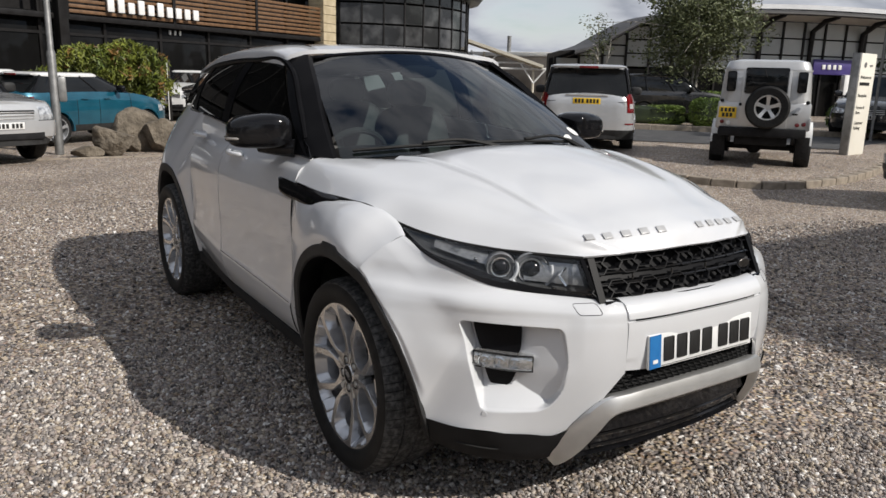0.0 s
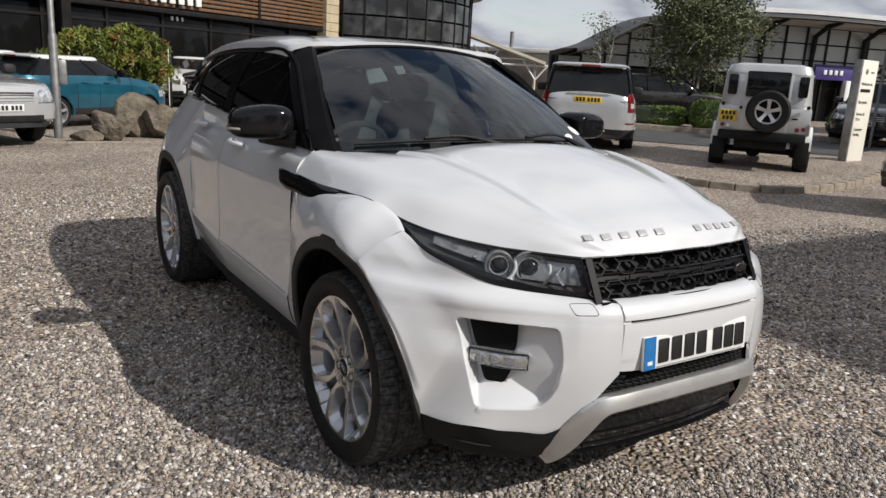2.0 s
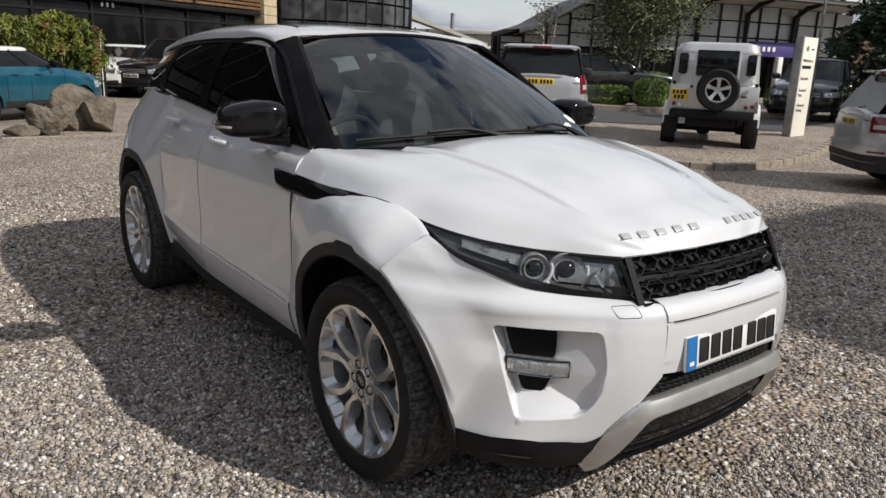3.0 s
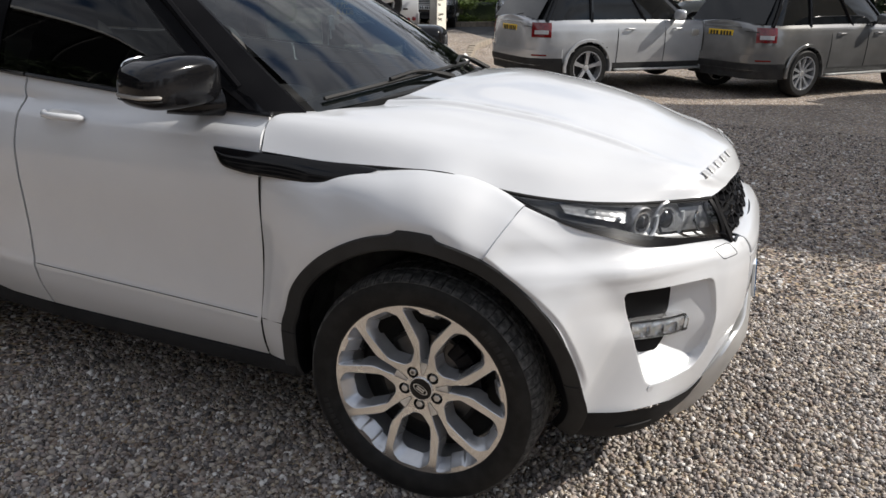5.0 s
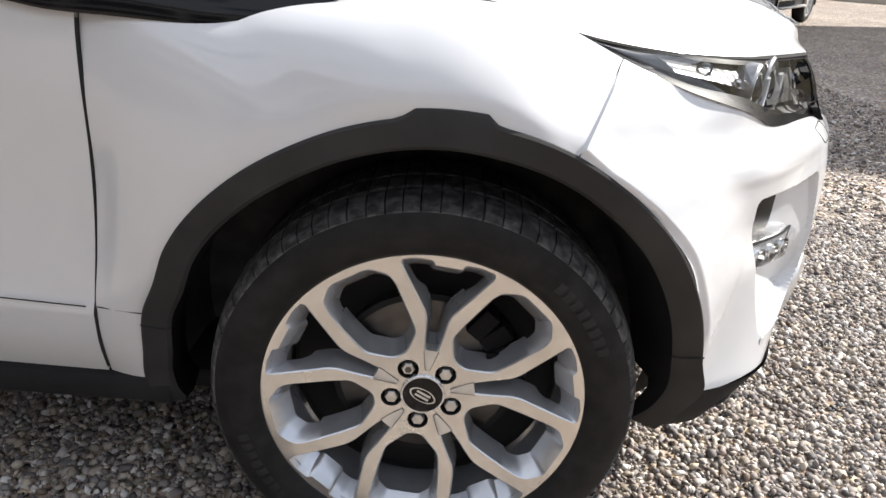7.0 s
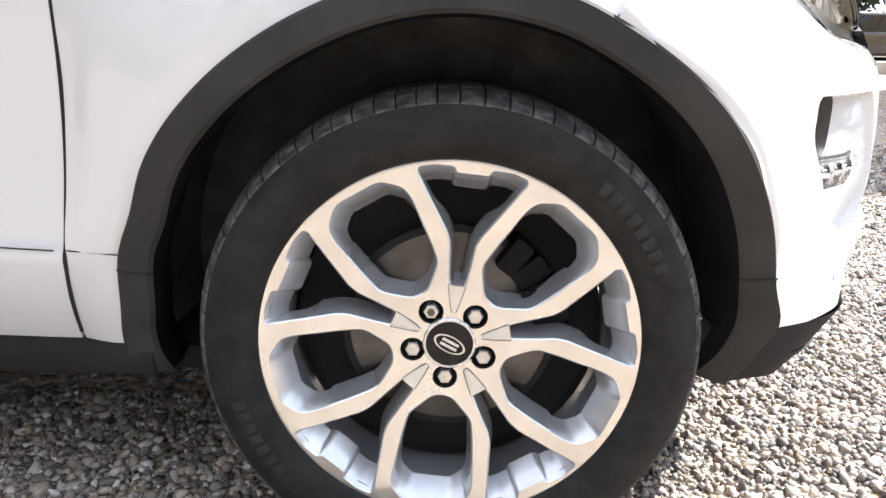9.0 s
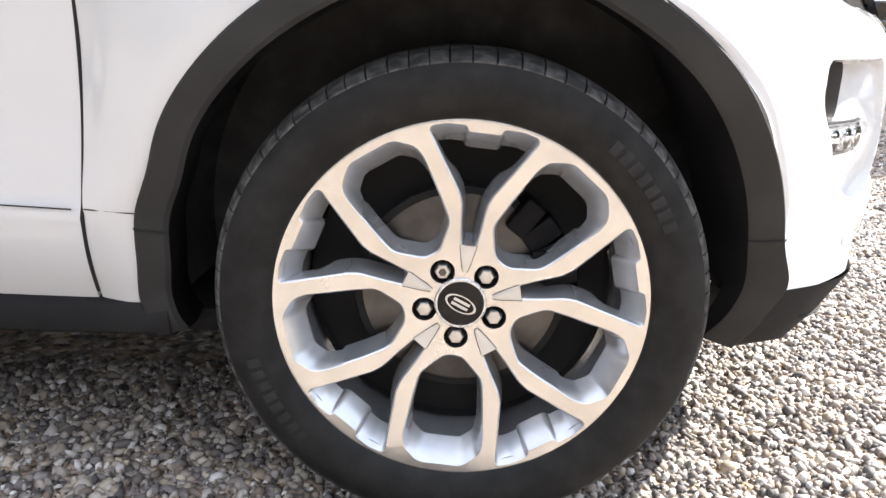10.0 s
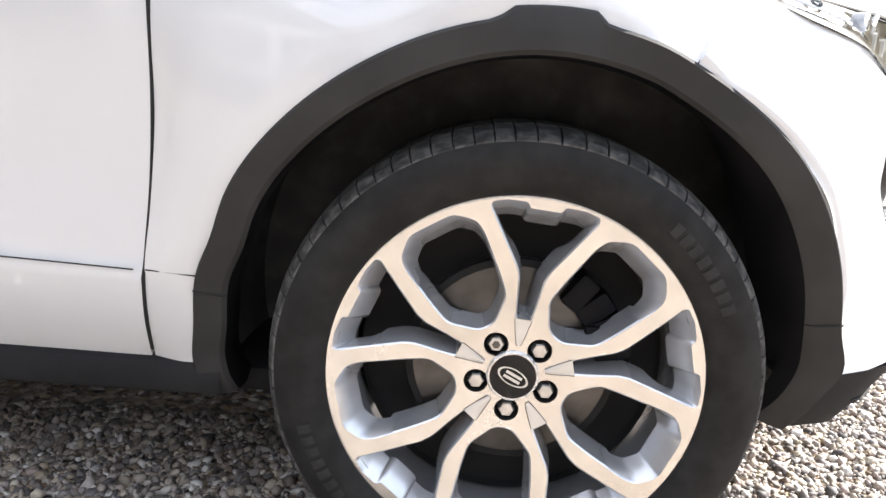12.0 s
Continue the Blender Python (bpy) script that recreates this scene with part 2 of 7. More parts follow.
# grey, tan, ochre, rust, mauve and white stones
STONE_COLS = ((0.0, (0.055, 0.049, 0.047)), (0.10, (0.12, 0.105, 0.100)), (0.16, (0.20, 0.135, 0.088)), (0.24, (0.165, 0.148, 0.146)), (0.34, (0.255, 0.208, 0.168)),
              (0.41, (0.205, 0.188, 0.185)), (0.50, (0.36, 0.275, 0.175)), (0.58, (0.275, 0.242, 0.228)), (0.66, (0.40, 0.335, 0.265)), (0.73, (0.33, 0.245, 0.205)),
              (0.80, (0.44, 0.395, 0.355)), (0.87, (0.50, 0.405, 0.275)), (0.93, (0.55, 0.51, 0.47)), (1.0, (0.74, 0.71, 0.67)))


def stone_ramp(n):
    r = n.new("ShaderNodeValToRGB")
    el = r.color_ramp.elements
    el[0].color, el[1].color = (*STONE_COLS[0][1], 1), (*STONE_COLS[-1][1], 1)
    for p, c in STONE_COLS[1:-1]:
        el.new(p).color = (*c, 1)
    return r


def gravel_mat():
    m = bpy.data.materials.new("gravel_sheet")
    m.use_nodes = True
    n, l = m.node_tree.nodes, m.node_tree.links
    b = n["Principled BSDF"]
    b.inputs["Roughness"].default_value = 0.8
    co = n.new("ShaderNodeTexCoord")
    vo = n.new("ShaderNodeTexVoronoi")
    vo.inputs["Scale"].default_value = 56
    l.new(co.outputs["Object"], vo.inputs["Vector"])
    sx = n.new("ShaderNodeSeparateColor")
    l.new(vo.outputs["Color"], sx.inputs[0])
    r = stone_ramp(n)
    l.new(sx.outputs[0], r.inputs[0])
    no = n.new("ShaderNodeTexNoise")
    no.inputs["Scale"].default_value, no.inputs["Detail"].default_value = 0.9, 6
    l.new(co.outputs["Object"], no.inputs["Vector"])
    mr = n.new("ShaderNodeMapRange")
    mr.inputs[1].default_value, mr.inputs[2].default_value, mr.inputs[3].default_value, mr.inputs[4].default_value = 0.3, 0.7, 0.82, 1.22
    l.new(no.outputs["Fac"], mr.inputs[0])
    h = n.new("ShaderNodeHueSaturation")
    h.inputs["Saturation"].default_value = 1.12
    l.new(r.outputs[0], h.inputs["Color"])
    l.new(mr.outputs[0], h.inputs["Value"])
    l.new(h.outputs[0], b.inputs["Base Color"])
    v2 = n.new("ShaderNodeTexVoronoi")
    v2.feature = "SMOOTH_F1"
    v2.inputs["Scale"].default_value = 52
    l.new(co.outputs["Object"], v2.inputs["Vector"])
    n3 = n.new("ShaderNodeTexNoise")
    n3.inputs["Scale"].default_value, n3.inputs["Detail"].default_value = 16, 3
    l.new(co.outputs["Object"], n3.inputs["Vector"])
    ad = n.new("ShaderNodeMath")
    ad.operation = "SUBTRACT"
    l.new(n3.outputs["Fac"], ad.inputs[0])
    l.new(v2.outputs["Distance"], ad.inputs[1])
    u = n.new("ShaderNodeBump")
    u.inputs["Strength"].default_value, u.inputs["Distance"].default_value = 1.0, 0.03
    l.new(ad.outputs[0], u.inputs["Height"])
    l.new(u.outputs[0], b.inputs["Normal"])
    return m


def pebble_mat():
    m = bpy.data.materials.new("pebbles")
    m.use_nodes = True
    n, l = m.node_tree.nodes, m.node_tree.links
    b = n["Principled BSDF"]
    b.inputs["Roughness"].default_value = 0.7
    ge = n.new("ShaderNodeNewGeometry")
    r = stone_ramp(n)
    l.new(ge.outputs["Random Per Island"], r.inputs[0])
    co = n.new("ShaderNodeTexCoord")
    no = n.new("ShaderNodeTexNoise")
    no.inputs["Scale"].default_value, no.inputs["Detail"].default_value = 120, 4
    l.new(co.outputs["Object"], no.inputs["Vector"])
    mr = n.new("ShaderNodeMapRange")
    mr.inputs[3].default_value, mr.inputs[4].default_value = 0.7, 1.3
    l.new(no.outputs["Fac"], mr.inputs[0])
    h = n.new("ShaderNodeHueSaturation")
    l.new(r.outputs[0], h.inputs["Color"])
    l.new(mr.outputs[0], h.inputs["Value"])
    h.inputs["Saturation"].default_value = 0.78
    l.new(h.outputs[0], b.inputs["Base Color"])
    return m


GRAVEL, PEBBLES = gravel_mat(), pebble_mat()
xs = np.concatenate([[-300, -120, -60, -40], np.arange(-30, 20.1, 1.0), [30, 60, 120, 300]])
ys = np.concatenate([[-300, -120, -60, -30, -15], np.arange(-8, 40.1, 1.0), [60, 120, 300]])
g = np.zeros((len(xs), len(ys), 3))
g[..., 0], g[..., 1] = xs[:, None], ys[None]
g[..., 2] = ground_z(g[..., 0], g[..., 1]) - 0.006
part("ground", sheet(g), GRAVEL, None, "pale grey and brown gravel forecourt", kind="structure")


def pebbles(count, region, rmin, rmax, seed, label, fine):
    """Loose angular stones lying all over a stretch of the forecourt."""
    rng = np.random.default_rng(seed)
    f = (1 + 5 ** 0.5) / 2
    if fine:
        v = np.array([(-1, f, 0), (1, f, 0), (-1, -f, 0), (1, -f, 0), (0, -1, f), (0, 1, f), (0, -1, -f), (0, 1, -f), (f, 0, -1), (f, 0, 1), (-f, 0, -1), (-f, 0, 1)]) / 1.9
        t = np.array([(0, 11, 5), (0, 5, 1), (0, 1, 7), (0, 7, 10), (0, 10, 11), (1, 5, 9), (5, 11, 4), (11, 10, 2), (10, 7, 6), (7, 1, 8),
                      (3, 9, 4), (3, 4, 2), (3, 2, 6), (3, 6, 8), (3, 8, 9), (4, 9, 5), (2, 4, 11), (6, 2, 10), (8, 6, 7), (9, 8, 1)])
    else:
        v = 0.68 * np.array([(i, j, k) for i in (-1, 1) for j in (-1, 1) for k in (-1, 1)], float)
        t = np.array([(0, 1, 3), (0, 3, 2), (4, 6, 7), (4, 7, 5), (0, 4, 5), (0, 5, 1), (2, 3, 7), (2, 7, 6), (0, 2, 6), (0, 6, 4), (1, 5, 7), (1, 7, 3)])
    x, y = region(rng, count)
    count = len(x)
    r = rmin + (rmax - rmin) * rng.random(count) ** 2.2
    p = v[None] * (1 + 0.26 * rng.standard_normal((count, len(v), 3))).clip(0.3, 1.6)
    p = p * (r[:, None] * (1 + 0.28 * rng.standard_normal((count, 3))).clip(0.5, 1.6) * np.array((1.1, 1.0, 0.72)))[:, None, :]
    a, b = rng.random(count) * 2 * math.pi, rng.normal(0, 0.6, count)
    ca, sa, cb, sb = np.cos(a), np.sin(a), np.cos(b), np.sin(b)
    px = p[..., 0] * cb[:, None] + p[..., 2] * sb[:, None]
    pz = -p[..., 0] * sb[:, None] + p[..., 2] * cb[:, None]
    q = np.stack([px * ca[:, None] - p[..., 1] * sa[:, None] + x[:, None], px * sa[:, None] + p[..., 1] * ca[:, None] + y[:, None],
                  pz + (ground_z(x, y) - 0.005 + 0.55 * r * rng.random(count))[:, None]], -1).reshape(-1, 3)
    tri = (t[None] + len(v) * np.arange(count)[:, None, None]).reshape(-1)
    me = bpy.data.meshes.new("gravel")
    me.vertices.add(len(q))
    me.vertices.foreach_set("co", q.astype(np.float32).ravel())
    me.loops.add(len(tri))
    me.loops.foreach_set("vertex_index", tri.astype(np.int32))
    me.polygons.add(len(tri) // 3)
    me.polygons.foreach_set("loop_start", np.arange(0, len(tri), 3, dtype=np.int32))
    me.update(calc_edges=True)
    if not fine:
        me.shade_flat()
    me.materials.append(PEBBLES)
    return tagged(new("gravel", me), label, "gravel", kind="stuff")


def near_region(rng, n):
    x, y = rng.uniform(-1.75, 2.0, n), rng.uniform(-2.12, 1.2, n)
    keep = ~((x < 0.25) & (y > -0.35)) & ~((x < 0.75) & (y > 0.1)) & ((y > -1.0) | (x < -0.25 + 0.593 * (y + 2.01)))
    return x[keep], y[keep]


def wide_region(rng, n):
    x, y = rng.uniform(-6.5, 3.5, n), rng.uniform(-2.4, 7.0, n)
    keep = ~((x > -1.75) & (x < 2.0) & (y < 1.2)) & ~((x > -3.3) & (x < 0.3) & (y > -0.4) & (y < 1.2)) & ~((x < -2.5) & (y > 2)) & (x - y < 3.2)
    return x[keep], y[keep]


pebbles(122000, near_region, 0.0042, 0.0118, 11, "mixed grey, tan and white loose gravel stones", True)
pebbles(92000, wide_region, 0.0060, 0.0138, 12, "mixed grey, tan and white loose gravel further off", False)


# ---- wheels ----
from mathutils.geometry import delaunay_2d_cdt

HUB_Z = 0.362
LIP = 0.270
PAIR = radians(120)


def ring2d(r, n=150):
    a = np.linspace(0, 2 * math.pi, n, endpoint=False)
    return np.stack([r * np.cos(a), r * np.sin(a)], 1)


def grow(loop, d):
    """Move a closed 2D loop outwards by d."""
    t = np.roll(loop, -1, 0) - np.roll(loop, 1, 0)
    t /= np.linalg.norm(t, axis=1)[:, None]
    area = np.sum(loop[:, 0] * np.roll(loop[:, 1], -1) - np.roll(loop[:, 0], -1) * loop[:, 1])
    nrm = np.stack([t[:, 1], -t[:, 0]], 1) * (1 if area > 0 else -1)
    return loop + d * nrm


def filleted(pts, r, n=5):
    """A closed polygon with its corners rounded by about r, straight between them."""
    p = np.array(pts, float)
    out = []
    for k in range(len(p)):
        a, b, c = p[k - 1], p[k], p[(k + 1) % len(p)]
        u, v = a - b, c - b
        lu, lv = np.linalg.norm(u), np.linalg.norm(v)
        d = min(r, 0.45 * lu, 0.45 * lv)
        q0, q1 = b + u / lu * d, b + v / lv * d
        for t in np.linspace(0, 1, n):
            out.append(q0 * (1 - t) ** 2 + 2 * b * t * (1 - t) + q1 * t * t)
        far = np.linalg.norm(p[(k + 1) % len(p)] - b)
        e1 = c - v / lv * min(r, 0.45 * lv)
        for t in np.linspace(0, 1, max(2, int(far / 0.012)) + 2)[1:-1]:
            out.append(q1 * (1 - t) + e1 * t)
    return np.array(out)


def wheel_holes():
    """Five closed windows inside the spoke pairs and five openings between them, in wheel-plane metres."""
    half = [(0.0850, 0.012), (0.116, 0.0455), (0.150, 0.0515), (0.214, 0.0590), (0.232, 0.0565), (0.2535, 0.033)]
    inner = filleted(half + [(u, -v) for u, v in half[::-1]], 0.010)
    half = [(0.087, 0.0095), (0.112, 0.0130), (0.150, 0.0168), (0.166, 0.0225), (0.245, 0.0720), (0.2510, 0.0710), (0.2565, 0.052), (0.2570, 0.026), (0.2490, 0.0225), (0.2490, 0.0)]
    outer = filleted(half + [(u, -v) for u, v in half[-2::-1]], 0.005)
    loops = []
    for k in range(5):
        for shape, turn in ((inner, 0), (outer, math.pi / 5)):
            a = PAIR + turn + k * 2 * math.pi / 5
            c, s = math.cos(a), math.sin(a)
            loops.append(shape @ np.array([[c, s], [-s, c]]))
    return loops


def inside(q, loop):
    """Whether a 2D point lies in a closed loop."""
    a, b = loop, np.roll(loop, -1, 0)
    hit = ((a[:, 1] > q[1]) != (b[:, 1] > q[1])) & (q[0] < (b[:, 0] - a[:, 0]) * (q[1] - a[:, 1]) / (b[:, 1] - a[:, 1] + 1e-12) + a[:, 0])
    return hit.sum() % 2 == 1


def dish(p):
    """How far the wheel's face lies behind the lip plane."""
    r = np.linalg.norm(p, axis=1)
    return 0.0025 + 0.0245 * (1 - np.clip((r - 0.078) / 0.175, 0, 1)) ** 1.25


def lay(p, depth):
    """Wheel-plane points to metres; depth goes into the wheel (outside is -y)."""
    return np.stack([p[:, 0], depth, p[:, 1]], 1)


def build_wheel():
    w = thing("wheel", Matrix(), "", "")
    # the face, cut by all windows
    wells = [ring2d(0.0180, 28) + 0.054 * np.array((math.cos(PAIR + k * 2 * math.pi / 5), math.sin(PAIR + k * 2 * math.pi / 5))) for k in range(5)]
    holes = [ring2d(0.0385, 48)] + wells + [grow(h, 0.0022) for h in wheel_holes()]
    pts, edges = [], []
    for loop in [ring2d(LIP - 0.004, 200)] + holes:
        k = len(pts)
        pts += [Vector(q) for q in loop]
        edges += [(k + i, k + (i + 1) % len(loop)) for i in range(len(loop))]
    co, _, tris = delaunay_2d_cdt(pts, edges, [], 0, 1e-6)[:3]
    co = np.array([tuple(q) for q in co])
    bm = bmesh.new()
    vs = [bm.verts.new(q) for q in lay(co, dish(co))]
    for t in tris:
        if not any(inside(co[list(t)].mean(0), h) for h in holes):
            bm.faces.new([vs[i] for i in t])
    for v in [v for v in bm.verts if not v.link_faces]:
        bm.verts.remove(v)
    rim = part("rim", bm, ALLOY, w, "five double-spoke alloy rim with bright turned face", smooth=False)
    # chamfers and walls of the windows, and the outer flange
    bm = bmesh.new()
    for h in wheel_holes():
        a, b = grow(h, 0.0022), h
        deep = dish(h)
        r = np.linalg.norm(h, axis=1)
        back = 0.040 + 0.012 * (r < 0.2)
        taper = (0.075 * smooth(0.185, 0.232, r))[:, None]  # the walls draw in towards the barrel at the rim's edge
        sheet([lay(a, dish(a)), lay(b, deep + 0.002), lay(grow(h, -0.0035) * (1 - 0.6 * taper), deep + 0.6 * back), lay(grow(h, -0.006) * (1 - taper), deep + back)], bm, wrap=True)
    part("spoke_wall", bm, ALLOY_SIDE, rim, "grey painted inner faces of the spokes")
    bm = revolve([(LIP - 0.0045, 0.0025), (LIP - 0.001, 0.0027), (LIP + 0.003, 0.0050), (LIP + 0.004, 0.014)], 160)
    part("lip", bm, ALLOY, rim)
    bm = revolve([(0.257, 0.010), (0.252, 0.030), (0.244, 0.075), (0.238, 0.10), (0.246, 0.20), (0.262, 0.215)], 96)
    part("barrel", bm, ALLOY_SIDE, rim)
    # bright scoops at the foot of each opening
    for k in range(5):
        a = PAIR + math.pi / 5 + k * 2 * math.pi / 5
        bm = bmesh.new()
        c, s = math.cos(a), math.sin(a)

        def turned(r, off, deep):
            return np.array((r * c - off * s, deep, r * s + off * c))
        rows, rails = [], ([], [])
        for i in range(9):
            r, hw = 0.047 + 0.041 * i / 8, 0.0028 + 0.0097 * (i / 8) ** 0.8
            d0 = float(dish(np.array([(r, 0.0)]))[0])
            rows.append([turned(r, hw * v, d0 - 0.0010 - 0.0014 * (1 - v * v)) for v in (-1, -0.5, 0, 0.5, 1)])
            for rail, v in zip(rails, (-1, 1)):
                rail.append(turned(r, hw * v, d0 - 0.0008))
        rows.append([turned(0.0905, 0.0125 * v, d0 + 0.045) for v in (-1, -0.5, 0, 0.5, 1)])
        q = np.array(rows)
        scoop = part("scoop", sheet(q), SILVER, rim)
        for rail in rails:
            part("scoop_groove", tube(rail, 0.0008, 5), STEEL, scoop)
    # nuts in wells whose dark is put into the colour
    for k in range(5):
        a = PAIR + k * 2 * math.pi / 5
        x, z = 0.054 * math.cos(a), 0.054 * math.sin(a)
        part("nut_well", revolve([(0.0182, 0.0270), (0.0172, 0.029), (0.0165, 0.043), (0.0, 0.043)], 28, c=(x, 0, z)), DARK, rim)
        bm = revolve([(0.0118, 0.043), (0.0118, 0.028), (0.0100, 0.0255), (0.0, 0.0250)], 6, c=(x, 0, z))
        nut = part("wheel_nut", bm, NUT, rim, smooth=False)
        if k == 0:
            part("lock_insert", revolve([(0.006, 0.0249), (0.006, 0.0236), (0.0, 0.0236)], 6, c=(x, 0, z)), STEEL, nut)
    cap = part("hub_cap", revolve([(0.0385, 0.033), (0.0385, 0.0245), (0.0365, 0.0220), (0.0340, 0.0225)], 48), REFLECTOR, rim)
    part("cap_face", revolve([(0.0347, 0.0226), (0.020, 0.0215), (0.0, 0.0212)], 48), BLACK_GLOSS, cap)
    bm = bmesh.new()
    for s0, s1 in ((1.0, 0.86),):
        t = np.linspace(0, 2 * math.pi, 40, endpoint=False)
        tilt = radians(-28)
        rr = []
        for sc, dy in ((s0, 0.0206), (s1, 0.0204)):
            u, v = 0.0245 * sc * np.cos(t), 0.0125 * sc * np.sin(t)
            rr.append(np.stack([u * math.cos(tilt) - v * math.sin(tilt), np.full(40, dy), u * math.sin(tilt) + v * math.cos(tilt)], 1))
        sheet(rr, bm, wrap=True)
    for v in (0.0036, -0.0036):
        box(0.026, 0.0006, 0.0042, (0, 0.0206, 0), m=pose(0, 0, 0, 0, 28, 0) @ Matrix.Translation((0, 0, v)), bm=bm)
    part("cap_emblem", bm, SILVER, cap)
    # tyre
    n = 74 * 7
    pitch = np.array((0, 0.035, 0.05, 0.115, 0.13, 0.40, 0.72))
    a = (np.arange(74)[:, None] + pitch).ravel() * 2 * math.pi / 74
    a += 0.010 * np.sin(a * 5) + 0.006 * np.sin(a * 13)
    prof = np.array([(0.2655, 0.012), (0.268, 0.003), (0.276, -0.004), (0.290, -0.012), (0.310, -0.017), (0.330, -0.014), (0.341, -0.0075), (0.3435, -0.0075), (0.3515, 0.006),
                     (0.3555, 0.020), (0.3590, 0.040), (0.3595, 0.052), (0.3530, 0.053), (0.3530, 0.061), (0.3600, 0.062), (0.3605, 0.112), (0.3545, 0.113), (0.3545, 0.122),
                     (0.3605, 0.123), (0.3590, 0.195), (0.3520, 0.225), (0.33, 0.245), (0.30, 0.245), (0.262, 0.215)])
    cut_here = np.isin(np.arange(n) % 7, (2, 3))
    g = np.zeros((len(prof), n, 3))
    cut = np.zeros(len(prof))
    cut[7:12] = (0.003, 0.006, 0.007, 0.007, 0.007)
    cut[14:20] = 0.005
    rr = prof[:, :1] - cut[:, None] * cut_here
    g[..., 0], g[..., 1], g[..., 2] = rr * np.cos(a), prof[:, 1:2] + 0.7 * cut[:, None] * cut_here * (prof[:, 1:2] < 0.02), rr * np.sin(a)
    bm = sheet(g[:7], wrap=True)
    sheet(g[20:], bm, wrap=True)
    tyre = part("tyre", bm, RUBBER, w, "black low-profile road tyre")
    part("tread", sheet(g[6:21], wrap=True), TREAD, tyre, "dusty grooved tread and shoulder blocks", smooth=False)
    # raised lettering as plain bars, and a fine ring, on the sidewall
    for start in (0.42, 3.4):
        for i in range(8):
            a0 = start + i * 0.062
            g = [[(r * math.cos(q), -0.0179 + 0.0018 * abs(r - 0.308) / 0.01, r * math.sin(q)) for q in np.linspace(a0, a0 + 0.042, 4)] for r in (0.298, 0.308, 0.317)]
            part("sidewall_mark", sheet(hem(g, (0, 1, 0), 0.004)), MARK, tyre)
    # brake
    disc = part("brake_disc", revolve([(0.075, 0.075), (0.160, 0.085), (0.160, 0.105), (0.07, 0.105)], 64), STEEL, w, "worn steel brake disc")
    part("disc_edge", revolve([(0.150, 0.0832), (0.161, 0.0838), (0.1612, 0.0845)], 64), GAP, disc)
    part("disc_hat", revolve([(0.0, 0.060), (0.070, 0.062), (0.078, 0.085)], 40), DARK, disc)
    # shield widened to the barrel and blackened as the shade behind the spokes
    part("disc_shield_shade", revolve([(0.0, 0.125), (0.228, 0.125), (0.232, 0.112)], 48), GAP, disc)
    bm = bmesh.new()
    for j, q in enumerate(np.linspace(radians(0), radians(52), 5)):
        box(0.055, 0.05, 0.034, (0.150 * math.cos(q), 0.085, 0.150 * math.sin(q)), 0.006, bm, pose(0, 0, 0, 0, -math.degrees(q), 0))
    box(0.03, 0.016, 0.02, (0.118, 0.062, 0.062), 0.004, bm)
    box(0.025, 0.02, 0.02, (0.125, 0.060, 0.04), 0.004, bm)
    part("brake_caliper", bm, GRILLE, w)
    return w


# ---- hero car: x ahead, y left, origin on the ground under the front axle ----
STRIP = mat("indicator_strip", (0.30, 0.28, 0.26), 0.2, 0.2, (0.38, 0.36, 0.33), 30, coat=0.5)
BADGE = mat("badge_grey", (0.42, 0.42, 0.42), 0.35, 0.2, (0.50, 0.50, 0.50), 30)
car = thing("car", Matrix(), "white compact five-door SUV with black trim, parked on gravel", "car")
NOSE = tab([(0.18, 0.74), (0.34, 0.815), (0.42, 0.835), (0.50, 0.852), (0.56, 0.862), (0.66, 0.868), (0.72, 0.866), (0.76, 0.856), (0.785, 0.832), (0.80, 0.80), (0.86, 0.755), (0.93, 0.715)])
FLANK = tab([(0.22, 0.79), (0.34, 0.848), (0.42, 0.879), (0.471, 0.889), (0.486, 0.892), (0.492, 0.892), (0.498, 0.888), (0.506, 0.8865), (0.53, 0.886), (0.56, 0.885), (0.62, 0.883), (0.75, 0.886), (0.88, 0.889), (0.95, 0.884), (1.01, 0.868), (1.06, 0.845), (1.10, 0.806), (1.16, 0.79), (1.26, 0.785)])


def plan_point(alpha, z):
    """The body's corner skin at the plan angle alpha (from straight ahead) and height z."""
    lo, hi = np.zeros_like(alpha), np.full_like(alpha, 1.5)
    nose = NOSE(z)
    for _ in range(40):
        mid = (lo + hi) / 2
        out = mid * np.cos(alpha) > nose - 0.32 * (mid * np.sin(alpha) / 0.76) ** 3.3
        hi, lo = np.where(out, mid, hi), np.where(out, lo, mid)
    x, y = lo * np.cos(alpha), lo * np.sin(alpha)
    lim = 0.955
    k = 0.05
    h = np.clip(0.5 + 0.5 * (lim - y) / k, 0, 1)
    return x, lim * (1 - h) + y * h - k * h * (1 - h)


def smooth(a, b, v):
    t = np.clip((v - a) / (b - a), 0, 1)
    return t * t * (3 - 2 * t)


